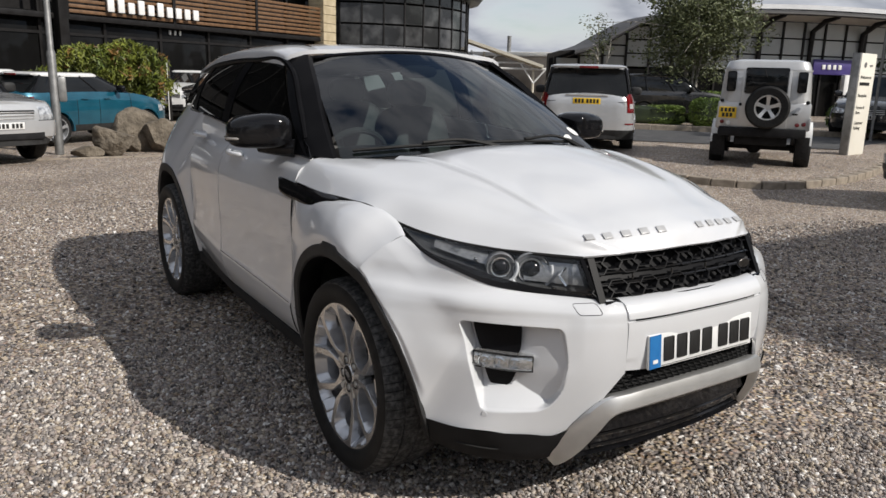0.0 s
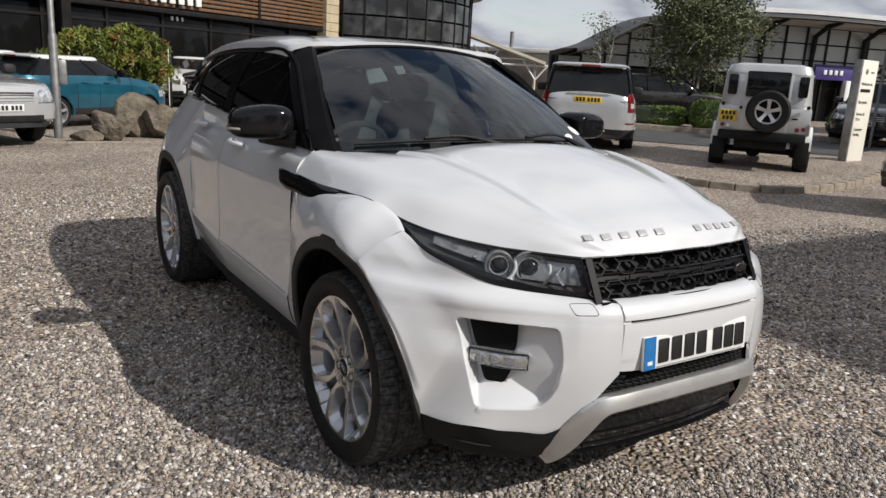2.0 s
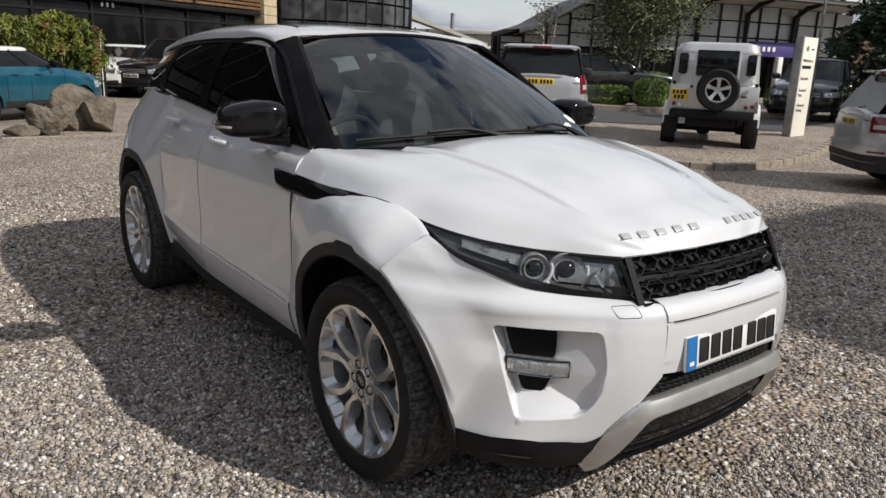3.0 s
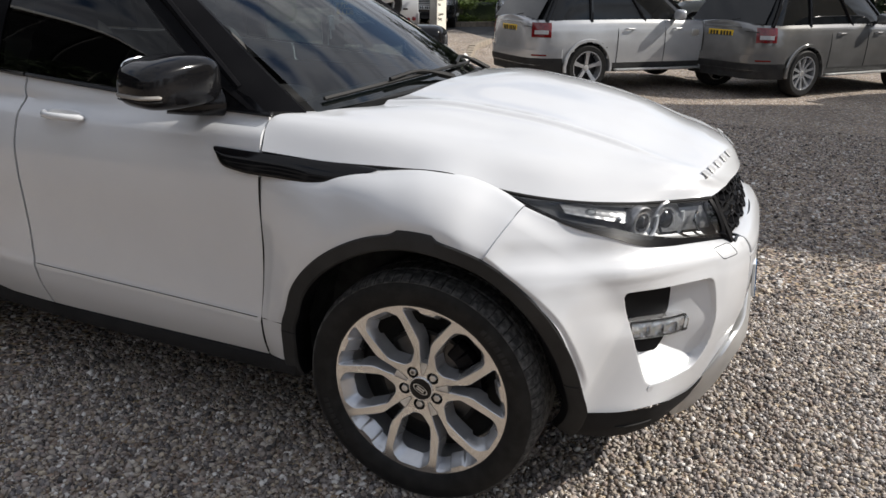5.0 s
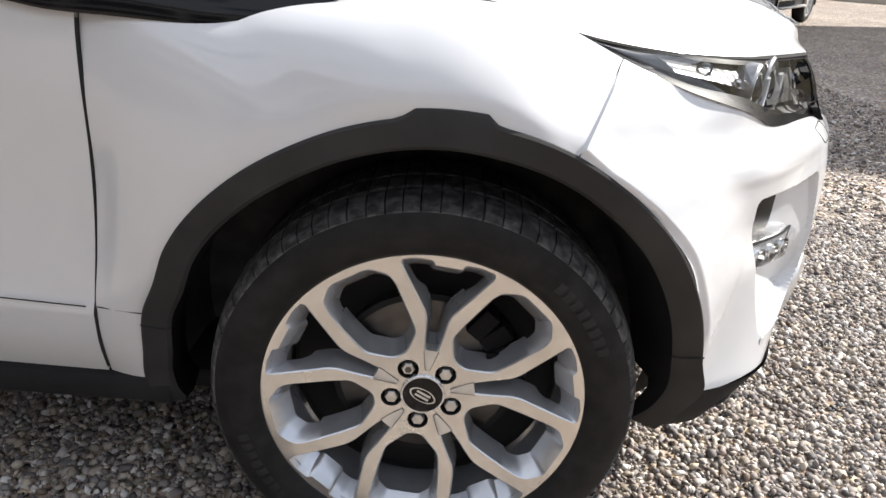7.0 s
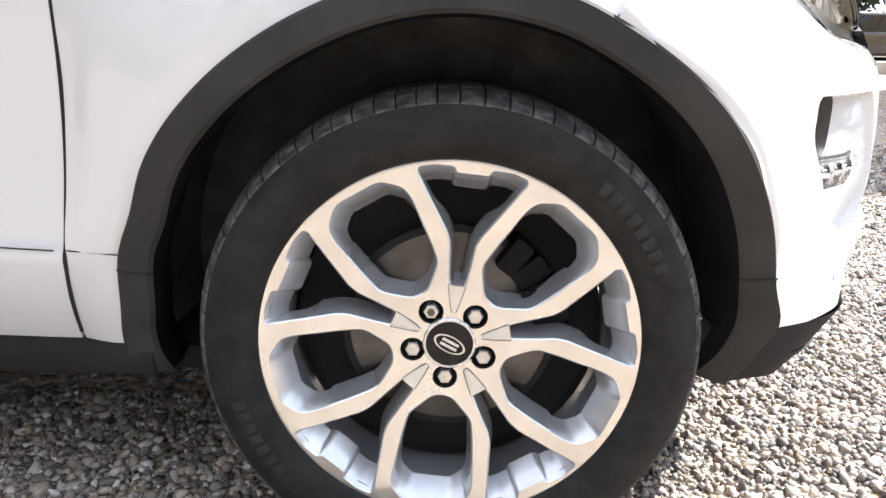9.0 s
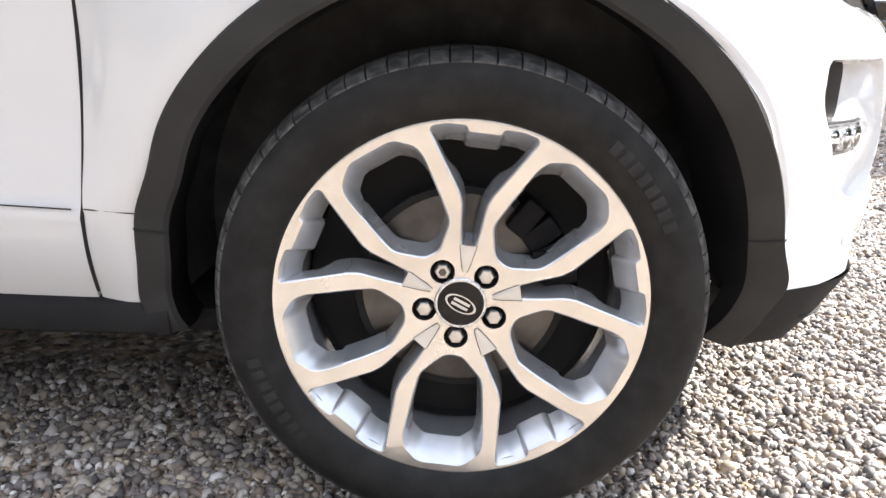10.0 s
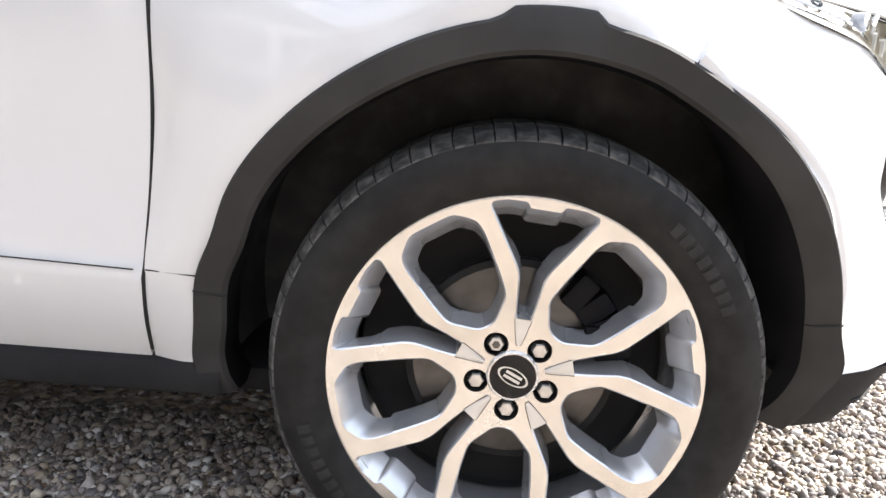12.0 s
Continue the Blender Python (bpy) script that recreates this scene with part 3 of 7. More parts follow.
WING = [(-0.544, 0.845, 0.335, -0.479, 0.861, 0.344), (-0.540, 0.874, 0.41, -0.470, 0.880, 0.41), (-0.536, 0.890, 0.495, -0.458, 0.896, 0.495), (-0.526, 0.886, 0.58, -0.432, 0.909, 0.552), (-0.515, 0.884, 0.70, -0.405, 0.922, 0.62), (-0.511, 0.888, 0.87, -0.31, 0.942, 0.735),
        (-0.506, 0.872, 0.975, -0.23, 0.951, 0.792), (-0.32, 0.858, 0.985, -0.13, 0.955, 0.838), (-0.157, 0.831, 0.994, -0.05, 0.957, 0.857), (0.0, 0.814, 1.006, 0.03, 0.957, 0.860),
        (0.11, 0.806, 0.994, 0.11, 0.953, 0.847), (0.189, 0.793, 0.965, 0.155, 0.946, 0.833), (0.2615, 0.8065, 0.934, 0.1935, 0.935, 0.8155)]
CORNER = [(0.263, 0.806, 0.934, 0.195, 0.935, 0.815), (0.36, 0.785, 0.895, 0.345, 0.918, 0.705), (0.5, 0.725, 0.851, 0.43, 0.885, 0.57), (0.56, 0.665, 0.822, 0.465, 0.855, 0.45),
          (0.62, 0.585, 0.806, 0.475, 0.832, 0.37), (0.68, 0.50, 0.797, 0.637, 0.716, 0.372), (0.745, 0.42, 0.792, 0.742, 0.498, 0.353), (0.790, 0.365, 0.786, 0.812, 0.395, 0.47), (0.813, 0.338, 0.780, 0.845, 0.334, 0.56)]
LAMP_TOP = [(0.189, 0.770, 0.957), (0.30, 0.735, 0.940), (0.42, 0.670, 0.929), (0.55, 0.573, 0.920), (0.645, 0.483, 0.914), (0.708, 0.412, 0.910)]


def rail_patch(rows, n, m, bulge, bend=(0, 0.75, 0.66)):
    """A convex panel between two parallel rails."""
    r = spline([row for row in rows], n)
    t = np.linspace(0, 1, m)[None, :, None]
    a, b = r[:, None, :3], r[:, None, 3:6]
    bl = np.array([bulge(u) for u in np.linspace(0, 1, n)])[:, None, None]
    return a * (1 - t) + b * t + np.array(bend) * bl * (4 * t * (1 - t)) ** 0.8


def round_poly(u, v, pts, r):
    """Signed distance to a convex polygon drawn in by r and rounded out again."""
    p = np.array(pts, float)
    q = np.roll(p, -1, 0)
    c = p.mean(0)
    far = np.full(u.shape, -9.0)
    for a, b in zip(p, q):
        n = np.array((b[1] - a[1], a[0] - b[0]))
        n /= np.linalg.norm(n)
        n = -n if (c - a) @ n > 0 else n
        d = (u - a[0]) * n[0] + (v - a[1]) * n[1] + r
        far = np.where((far > 0) & (d > 0), np.hypot(far, d), np.maximum(far, d))
    return far - r


def corner_patch():
    r = spline(CORNER, 340)
    t = np.linspace(0, 1, 230)[None, :]
    at, ab = np.arctan2(r[:, 1], r[:, 0]), np.arctan2(r[:, 4], r[:, 3])
    al, z = at[:, None] * (1 - t) + ab[:, None] * t, r[:, 2:3] * (1 - t) + r[:, 5:6] * t
    x, y = plan_point(al, z)
    g = np.stack([x, y, z], -1)
    top, low = r[:, :3] - g[:, 0], r[:, 3:6] - g[:, -1]
    g += top[:, None] * ((1 - t) ** 2.2)[..., None] + low[:, None] * (t ** 3)[..., None]
    seam = r[:1, None, :3] * (1 - t[..., None]) + r[:1, None, 3:6] * t[..., None] + np.array((0, 0.75, 0.66)) * 0.010 * ((4 * t * (1 - t)) ** 0.8)[..., None]
    g += (seam - g[:1]) * (1 - smooth(0.0, 0.20, np.linspace(0, 1, 340)))[:, None, None]
    g[..., 1] += (0.3345 - g[-1:, :, 1]) * smooth(0.86, 1.0, np.linspace(0, 1, 340))[:, None]
    # the sunken bay round the fog lamp
    deg = np.degrees(al)
    sdf = round_poly((deg - 43) * 0.0162, z, [((d - 43) * 0.0162, h) for d, h in ((54.9, 0.714), (34.4, 0.708), (33.0, 0.62), (33.2, 0.55), (34.2, 0.49), (37.6, 0.436), (49.2, 0.431))], 0.020)
    slope = np.minimum(0.16 + 0.84 * np.clip((deg - 33.8) / 9.2, 0, 1), 0.10 + 0.90 * np.clip((z - 0.438) / 0.070, 0, 1))
    bay = (1 - smooth(-0.010, 0.0, sdf)) * slope
    # concave flank over the arch towards the bay
    dent = np.exp(-((deg - 57.5 - 35 * (z - 0.72)) / 5.2) ** 2) * smooth(0.58, 0.67, z) * (1 - smooth(0.75, 0.85, z))
    tuck = (1 - smooth(0.735, 0.765, z)) * smooth(0.560, 0.628, z) * smooth(30, 34, deg) * (1 - smooth(54, 64, deg))
    nrm = np.stack([np.cos(al), np.sin(al), np.zeros_like(al)], -1)
    # a soft ridge above the bay
    ridge = np.exp(-((z - 0.770) / 0.022) ** 2) * smooth(30, 40, deg) * (1 - smooth(60, 72, deg))
    # rolled edge along the arch
    flare = smooth(0.05, 0.35, t) * (1 - smooth(0.905, 1.0, t)) * (1 - smooth(0.40, 0.52, np.linspace(0, 1, 340)))[:, None]
    return g - nrm * (0.074 * bay + 0.014 * dent + 0.004 * tuck - 0.002 * ridge - 0.009 * flare)[..., None]


def build_side(sg):
    wing = rail_patch(WING, 90, 18, lambda u: 0.004 + 0.030 * smooth(0.50, 0.72, u) - 0.024 * smooth(0.80, 1.0, u))
    edge = np.linspace(0, 1, 18)[None, :, None]
    wing = wing + np.array((0, 0.005, 0)) * smooth(0.1, 0.4, edge) * (1 - smooth(0.86, 1.0, edge)) * smooth(0.05, 0.2, np.linspace(0, 1, 90))[:, None, None]
    part("front_wing", sheet(side(hem(wing, (0, -1, 0)), sg)), WHITE, car)
    part("bumper_corner", sheet(side(hem(corner_patch(), (-0.7, -0.7, 0)), sg)), WHITE, bumper)
    # wheel arch trim
    e = spline([(-0.462, 0.850, 0.286), (-0.473, 0.860, 0.316)] + [row[3:] for row in WING] + [row[3:] for row in CORNER[1:5]] + [(0.462, 0.815, 0.315), (0.436, 0.790, 0.262)], 110)
    u = np.linspace(0, 1, 110)
    nub = smooth(-0.058, -0.040, e[:, 0]) * (1 - smooth(0.062, 0.080, e[:, 0]))
    ctr = np.array((0, 0, 0.42))
    rad = e - ctr
    rad[:, 1] = 0
    rad /= np.linalg.norm(rad, axis=1)[:, None]
    width = 0.044 + 0.004 * (1 - np.sin(math.pi * u))
    out = np.stack([0.9 * smooth(0.22, 0.46, e[:, 0]), np.ones(110), np.zeros(110)], 1)
    out /= np.linalg.norm(out, axis=1)[:, None]
    deep = out.copy()
    out *= (1 + 2.2 * np.exp(-((e[:, 2] - 0.395) / 0.045) ** 2) * (e[:, 0] > 0))[:, None]
    rows = [e + rad * (0.002 + 0.013 * nub)[:, None] - out * 0.006, e + rad * (0.001 + 0.013 * nub)[:, None] + out * 0.003, e + rad * (-0.003 + 0.012 * nub)[:, None] + out * 0.006,
            e - rad * (width - 0.006)[:, None] + out * 0.004, e - rad * width[:, None] - deep * 0.002, e - rad * (width + 0.004)[:, None] - deep * 0.03, e - rad * (width - 0.01)[:, None] - deep * (0.10 - 0.075 * smooth(0.41, 0.35, e[:, 2]) * (e[:, 0] > 0))[:, None]]
    trim = part("arch_trim", sheet(side(rows[:5], sg)), PLASTIC, car, "black plastic wheel arch trim")
    part("liner_flange", sheet(side(rows[4:], sg)), GRILLE, trim, "dull black flange of the liner")
    for i in (int(np.argmin(np.abs(e[:55, 2] - 0.47))), 55 + int(np.argmin(np.abs(e[55:, 2] - 0.47)))):
        part("trim_joint", tube(side([rows[j][i] + out[i] * 0.001 for j in (1, 2, 3, 4)], sg), 0.0016, 5), GAP, trim)
    # inner liner, running on from the flange to the back of the wheel well
    a = np.linspace(radians(-7), radians(187), 50)
    keep = e[:, 2] > 0.325
    turn = np.arctan2(e[keep, 2] - 0.42, e[keep, 0])
    well = [rows[-1][keep]]
    for y, r in ((0.78, 0.448), (0.72, 0.446), (0.66, 0.443), (0.63, 0.436), (0.627, 0.25), (0.627, 0.02)):
        well.append(np.stack([r * np.cos(turn), np.full(len(turn), y), 0.42 + r * np.sin(turn)], 1))
    part("wheel_liner", sheet(side(well, sg)), LINER, car)
    # doors
    for name, x0, x1 in (("front_door", -1.473, -0.518), ("rear_door", -2.168, -1.483)):
        xs, t = np.linspace(x0, x1, 40), np.linspace(0, 1, 60)
        belt = BELT(xs)
        low = 0.345 + 0.016 * np.clip(-xs - 0.5, 0, 2)
        rise = 0.045 * np.clip(-xs - 0.55, 0, 2)
        g = np.zeros((40, 60, 3))
        g[..., 0] = xs[:, None]
        g[..., 2] = low[:, None] * (1 - t) + belt[:, None] * t
        fz = g[..., 2] - rise[:, None] * (1 - smooth(0.55, 0.9, g[..., 2]))
        top = smooth(0.0, 1.0, (t[None, :] - 0.945) / 0.055)
        g[..., 1] = FLANK(np.minimum(fz, 1.10)) * (1 - top) + 0.79 * top + waist(xs)[:, None]
        if x1 > -1:  # the door's front edge is notched where the blade-shaped vent crosses it
            g[..., 0] -= EDGE(g[..., 2]) * smooth(-0.70, -0.518, xs)[:, None]
        door = part(name, sheet(side(hem(g, (0, -1, 0)), sg)), WHITE, car)
        hx = x0 + 0.20
        hz = BELT(hx) - 0.094
        hy = 0.850 + float(waist(hx))
        part("handle_cup", moved(blob(0.17, 0.012, 0.042), Matrix.Translation((hx, sg * (hy - 0.001), hz))), WHITE, door)
        bm = tube(spline([(hx - 0.085, sg * (hy - 0.004), hz + 0.004), (hx - 0.05, sg * (hy + 0.030), hz + 0.004), (hx + 0.04, sg * (hy + 0.032), hz + 0.001), (hx + 0.088, sg * (hy + 0.002), hz - 0.004)], 14), [0.006] + [0.012] * 12 + [0.006], 10)
        part("door_handle", bm, WHITE, door)
        part("belt_trim", tube(side([(x, 0.795 + float(waist(x)), float(BELT(x)) + 0.004) for x in np.linspace(x0, x1, 16)], sg), 0.008, 6), BLACK_GLOSS, door)
    edge = [(-0.5155 - float(EDGE(z)), float(FLANK(z)) + float(waist(-0.52)) - 0.0012, z) for z in np.linspace(0.36, 0.945, 30)]
    part("door_edge_seal", tube(side(edge, sg), 0.0030, 6), GAP, car)
    # thin dark tubes drawn as the shade at the flank's step
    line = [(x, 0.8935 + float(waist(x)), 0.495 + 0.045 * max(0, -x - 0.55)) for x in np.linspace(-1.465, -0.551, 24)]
    part("step_shade_line", tube(side(line, sg), 0.0012, 5), GAP, car)
    part("step_shade_line", tube(side([(-0.534, 0.8920, 0.495), (-0.50, 0.8965, 0.494), (-0.460, 0.8985, 0.492)], sg), 0.0010, 5), GAP, car)
    # rear quarter
    quarter = [(-2.176, 0.812, 0.372, -2.19, 0.832, 0.375), (-2.176, 0.850, 0.60, -2.225, 0.868, 0.56), (-2.176, 0.858, 0.90, -2.36, 0.884, 0.75), (-2.176, 0.842, 1.0, -2.41, 0.887, 0.79), (-2.177, 0.779, 1.10, -2.46, 0.889, 0.82), (-2.185, 0.764, 1.190, -2.51, 0.890, 0.843), (-2.36, 0.750, 1.200, -2.575, 0.892, 0.855),
               (-2.60, 0.735, 1.206, -2.64, 0.892, 0.860), (-2.94, 0.672, 1.208, -2.80, 0.886, 0.838), (-3.18, 0.690, 1.05, -2.94, 0.874, 0.745), (-3.27, 0.700, 0.78, -3.06, 0.860, 0.60), (-3.22, 0.735, 0.42, -3.10, 0.835, 0.40)]
    panel = rail_patch(quarter, 70, 16, lambda u: 0.004 + 0.026 * float(smooth(0.45, 0.7, u)) * math.sin(math.pi * u), (0, 0.97, 0.2))
    part("rear_quarter", sheet(side(hem(panel, (0, -1, 0)), sg)), WHITE, car)
    lens = panel[50:58, 1:6] + np.array((-0.002, 0.006, 0.002))
    tail = part("tail_light", sheet(side(hem(lens, (0.3, -1, 0), 0.02), sg)), RED_LENS, car, "red and clear wraparound tail light")
    part("clear_band", sheet(side(hem(panel[51:57, 3:5] + np.array((-0.003, 0.010, 0.002)), (0.3, -1, 0), 0.01), sg)), CHROME, tail)
    e = spline([row[3:] for row in quarter], 60)
    rad = e - np.array((-2.64, 0, 0.42))
    rad[:, 1] = 0
    rad /= np.linalg.norm(rad, axis=1)[:, None]
    out = np.array((0, 1.0, 0))
    rows = [e + rad * 0.004 - out * 0.004, e + rad * 0.004 + out * 0.006, e - rad * 0.045 + out * 0.004, e - rad * 0.05 - out * 0.03, e - rad * 0.04 - out * 0.1]
    part("arch_trim", sheet(side(rows, sg)), PLASTIC, car, "black plastic wheel arch trim")
    bm = sheet(side([[(-2.64 + 0.425 * math.cos(q), y, 0.40 + 0.425 * math.sin(q)) for q in a] for y in (0.86, 0.7, 0.50)], sg))
    sheet(side([[(-2.64 + r * math.cos(q), 0.51, 0.40 + r * math.sin(q)) for q in a] for r in (0.43, 0.2, 0.0)], sg), bm)
    part("wheel_liner", bm, LINER, car)
    # sill
    prof = [(0.842, 0.352), (0.860, 0.343), (0.868, 0.326), (0.862, 0.296), (0.842, 0.284), (0.70, 0.262)]
    g = [[(x, y - 0.040 * float(smooth(-1.2, -2.2, x)), z + 0.014 * max(0, -x - 0.6)) for x in np.linspace(-2.20, -0.44, 18)] for y, z in prof]
    part("sill", sheet(side(g, sg)), DARK, car, "black plastic sill cladding")
    # blade vent behind the wheel
    up = spline([(-0.676, 0.862, 1.018), (-0.50, 0.868, 1.014), (-0.30, 0.856, 1.008), (-0.15, 0.832, 0.999)], 40)
    dn = spline([(-0.672, 0.870, 1.010), (-0.640, 0.884, 0.972), (-0.58, 0.889, 0.958), (-0.45, 0.888, 0.951), (-0.30, 0.882, 0.949), (-0.245, 0.873, 0.952), (-0.205, 0.860, 0.967), (-0.15, 0.840, 0.996)], 40)
    t = np.array([-0.0, 0.0, 0.12, 0.5, 0.88, 1.0, 1.0])[:, None, None]
    off = np.array([0.000, 0.006, 0.010, 0.012, 0.011, 0.008, -0.004])[:, None, None]
    g = up[None] * (1 - t) + dn[None] * t
    g = g + np.array((0, 1.0, 0.2)) * off
    front = g[:, g[0, :, 0] >= -0.515]
    back = g[:, g[0, :, 0] <= -0.512]
    vent = part("wing_vent", sheet(side(front, sg)), BLACK_GLOSS, car, "gloss black blade vent behind the front wheel")
    part("vent_tip", sheet(side(back, sg)), BLACK_GLOSS, vent)
    # side glass, pillars and mirrors
    low = spline([(-0.575, 0.783, 1.122), (-1.16, 0.795, 1.158), (-1.85, 0.780, 1.200), (-2.45, 0.735, 1.216), (-2.95, 0.668, 1.216)], 60)
    upr = spline([(-0.655, 0.755, 1.17), (-0.86, 0.70, 1.325), (-1.03, 0.655, 1.445), (-1.16, 0.638, 1.495), (-1.6, 0.642, 1.510), (-2.0, 0.632, 1.504), (-2.4, 0.608, 1.482), (-2.7, 0.575, 1.455), (-2.93, 0.540, 1.435)], 60)
    t = np.linspace(0, 1, 12)[:, None, None]
    g = low[None] * (1 - t) + upr[None] * t + np.array((0, 1, 0.3)) * 0.022 * (4 * t * (1 - t)) * smooth(-2, 14, np.arange(60))[None, :, None]
    for x0, x1, nm in ((0, 27, "front_window"), (29, 47, "rear_window"), (49, 60, "quarter_window")):
        w = part(nm, sheet(side(g[:, x0:x1], sg)), (SIDE_GLASS if sg < 0 else CLEAR_SIDE) if x0 == 0 else TINT, car, "dark tinted side glass")
        w.visible_shadow = False
    for x0, x1 in ((26, 30), (46, 50)):
        part("door_pillar", sheet(side(hem(g[:, x0:x1] + np.array((0, 0.004, 0)), (0, -1, 0), 0.02), sg)), PILLAR, car)
    part("window_frame", tube(side(upr + np.array((0, 0.002, 0.004)), sg), 0.014, 8), PILLAR, car)
    pl = spline([(-0.60, 0.796, 1.114), (-0.825, 0.755, 1.24), (-1.02, 0.700, 1.39), (-1.16, 0.640, 1.494), (-1.22, 0.608, 1.526)], 30)
    pr = spline([(-0.435, 0.722, 1.112), (-0.65, 0.674, 1.255), (-0.865, 0.615, 1.40), (-1.04, 0.567, 1.505), (-1.10, 0.547, 1.54)], 30)
    t = np.array([0, 0.05, 0.35, 0.65, 0.95, 1.0])[:, None, None]
    off = np.array([-0.02, 0.004, 0.012, 0.012, 0.004, -0.02])[:, None, None]
    g = (pl[None] * (1 - t) + pr[None] * t) + np.array((0.3, 0.8, 0.4)) * off
    part("windscreen_pillar", sheet(side(g, sg)), PILLAR, car, "gloss black windscreen pillar")
    part("mirror_triangle", sheet(side(hem([[(-0.54, 0.790, 1.112), (-0.655, 0.795, 1.115), (-0.76, 0.797, 1.120)], [(-0.60, 0.772, 1.150), (-0.665, 0.768, 1.178), (-0.755, 0.765, 1.20)]], (0, -1, 0)), sg)), BLACK_GLOSS, car)
    place = Matrix.Translation((-0.765, 0.927, 1.209)) @ pose(0, 0, 0, 0, 0, 14)
    bm = moved(blob(0.19, 0.275, 0.148, p=3.6, n=26, m=36), place)
    for v in bm.verts:
        v.co.z -= 0.018 * max(0.0, v.co.y - 0.93) / 0.12 * (v.co.z > 1.20)
        v.co.y *= sg
    mir = part("door_mirror", bm, BLACK_GLOSS, car, "gloss black door mirror with indicator strip")
    f = np.radians(np.linspace(28, 118, 22))
    arc = [tuple(place @ Vector((0.0945 * math.copysign(abs(math.cos(q)) ** 0.556, math.cos(q)), 0.137 * abs(math.sin(q)) ** 0.556, -0.030))) for q in f]
    part("mirror_indicator", tube(side(arc, sg), [0.003] + [0.0062] * 19 + [0.005, 0.003], 8), STRIP, mir, "pale indicator strip")
    part("mirror_seam", tube(side([(x, y, z - 0.011) for x, y, z in arc], sg), 0.0022, 5), GAP, mir)
    part("mirror_arm", tube(side(spline([(-0.70, 0.79, 1.135), (-0.74, 0.85, 1.135), (-0.80, 0.91, 1.145)], 8), sg), [0.042, 0.038, 0.036, 0.034, 0.034, 0.034, 0.034, 0.034], 10), BLACK_GLOSS, mir)
    part("mirror_glass", moved(blob(0.006, 0.19, 0.115, p=4), Matrix.Translation((-0.855, sg * 0.902, 1.215)) @ pose(0, 0, 0, 0, 0, sg * 14)), CHROME, mir)
    # lamps
    build_headlight(sg)
    # fog lamp in its bay
    def bay_point(deg, z, deep):
        a = np.radians(np.asarray(deg, float))
        x, y = plan_point(a, np.full(a.shape, z) if np.ndim(z) == 0 else z)
        return np.stack([x - deep * np.cos(a), y - deep * np.sin(a), z + 0 * a], -1)
    da = np.linspace(51.9, 40.0, 24)
    sect = [(0.060, 0.022), (0.030, 0.026), (0.020, 0.024), (0.014, 0.016), (0.013, 0.0), (0.014, -0.016), (0.020, -0.024), (0.030, -0.026), (0.060, -0.022)]
    g = np.array([bay_point(da, 0.583 + 0.004 * (da - 40) / 12 + h, np.maximum(d + 0.006 * smooth(44, 40, da), 0.0)) for d, h in sect])
    mid = g.mean(0)
    g = np.concatenate([np.repeat(mid[None, :1], 9, 0) * 0.35 + g[:, :1] * 0.65, g, np.repeat(mid[None, -1:], 9, 0) * 0.35 + g[:, -1:] * 0.65], 1)
    fog = part("fog_lamp", sheet(side(g, sg)), CLEAR, bumper, "clear horizontal fog lamp with chrome insides")
    fog.visible_shadow = False
    bn = np.array((0.72, 0.69, 0))
    part("lamp_back", sheet(side(g - bn * 0.016, sg)), REFLECTOR, fog)
    for d in (49.6, 46.6, 43.6):
        q = bay_point(np.array([d]), 0.585, 0.026)[0]
        part("lamp_cup", moved(revolve([(0.019, 0.006), (0.017, 0.007), (0.012, -0.006), (0.005, -0.008), (0.004, 0.0), (0.0, 0.002)], 20, "x"), Matrix.Translation(side([q], sg)[0]) @ pose(0, 0, 0, 0, 0, sg * d)), CHROME, fog)
    part("lamp_rim", tube(side(np.vstack([g[1, 1:-1], g[7, 1:-1][::-1], g[1, 1:2]]), sg), 0.0025, 6), DARK, fog)
    # near-black sheets above and below it stand in for the openings' dark depth
    for z0, z1, r0, r1, cut in ((0.604, 0.704, 42.6, 42.6, 0.0), (0.497, 0.560, 44.6, 42.9, 0.016)):
        rows = []
        for k, z in enumerate(np.linspace(z0, z1, 12)):
            f = k / 11
            left = 54.3 - (0.712 - z) / 0.272 * 6.0 - 0.9
            soft = 0.7 * (abs(2 * f - 1) ** 6)
            rows.append(bay_point(np.linspace(r0 * (1 - f) + r1 * f + soft, left - soft, 16), z, 0.066 - cut))
        part("dark_opening_sheet", sheet(side(hem(np.array(rows), -bn, 0.03), sg)), GRILLE, bumper)
    # headlight washer cover: a rounded outline in the skin
    skin = corner_patch().reshape(-1, 3)
    near = skin[np.linalg.norm(skin - np.array((0.797, 0.442, 0.766)), axis=1) < 0.055]
    dy, dz = near[:, 1] - 0.442, near[:, 2] - 0.766
    fit = np.linalg.lstsq(np.stack([np.ones_like(dy), dy, dz, dy * dz, dy * dy, dz * dz], 1), near[:, 0], rcond=None)[0]
    rim = filleted([(-0.036, -0.015), (0.030, -0.017), (0.036, 0.013), (-0.030, 0.017)], 0.010)
    loop = [(float(fit @ np.array((1, a, b, a * b, a * a, b * b))) + 0.0006, 0.442 + a, 0.766 + b) for a, b in np.vstack([rim, rim[:1]])]
    part("washer_cover", tube(side(loop, sg), 0.0011, 5, cap=False), GAP, bumper, "thin outline of the washer cover")
    seam = [np.array((0.262, 0.8065, 0.934)) * (1 - q) + np.array((0.1940, 0.935, 0.8155)) * q + np.array((0, 0.75, 0.66)) * 0.0100 * (4 * q * (1 - q)) ** 0.8 for q in np.linspace(0, 1, 14)]
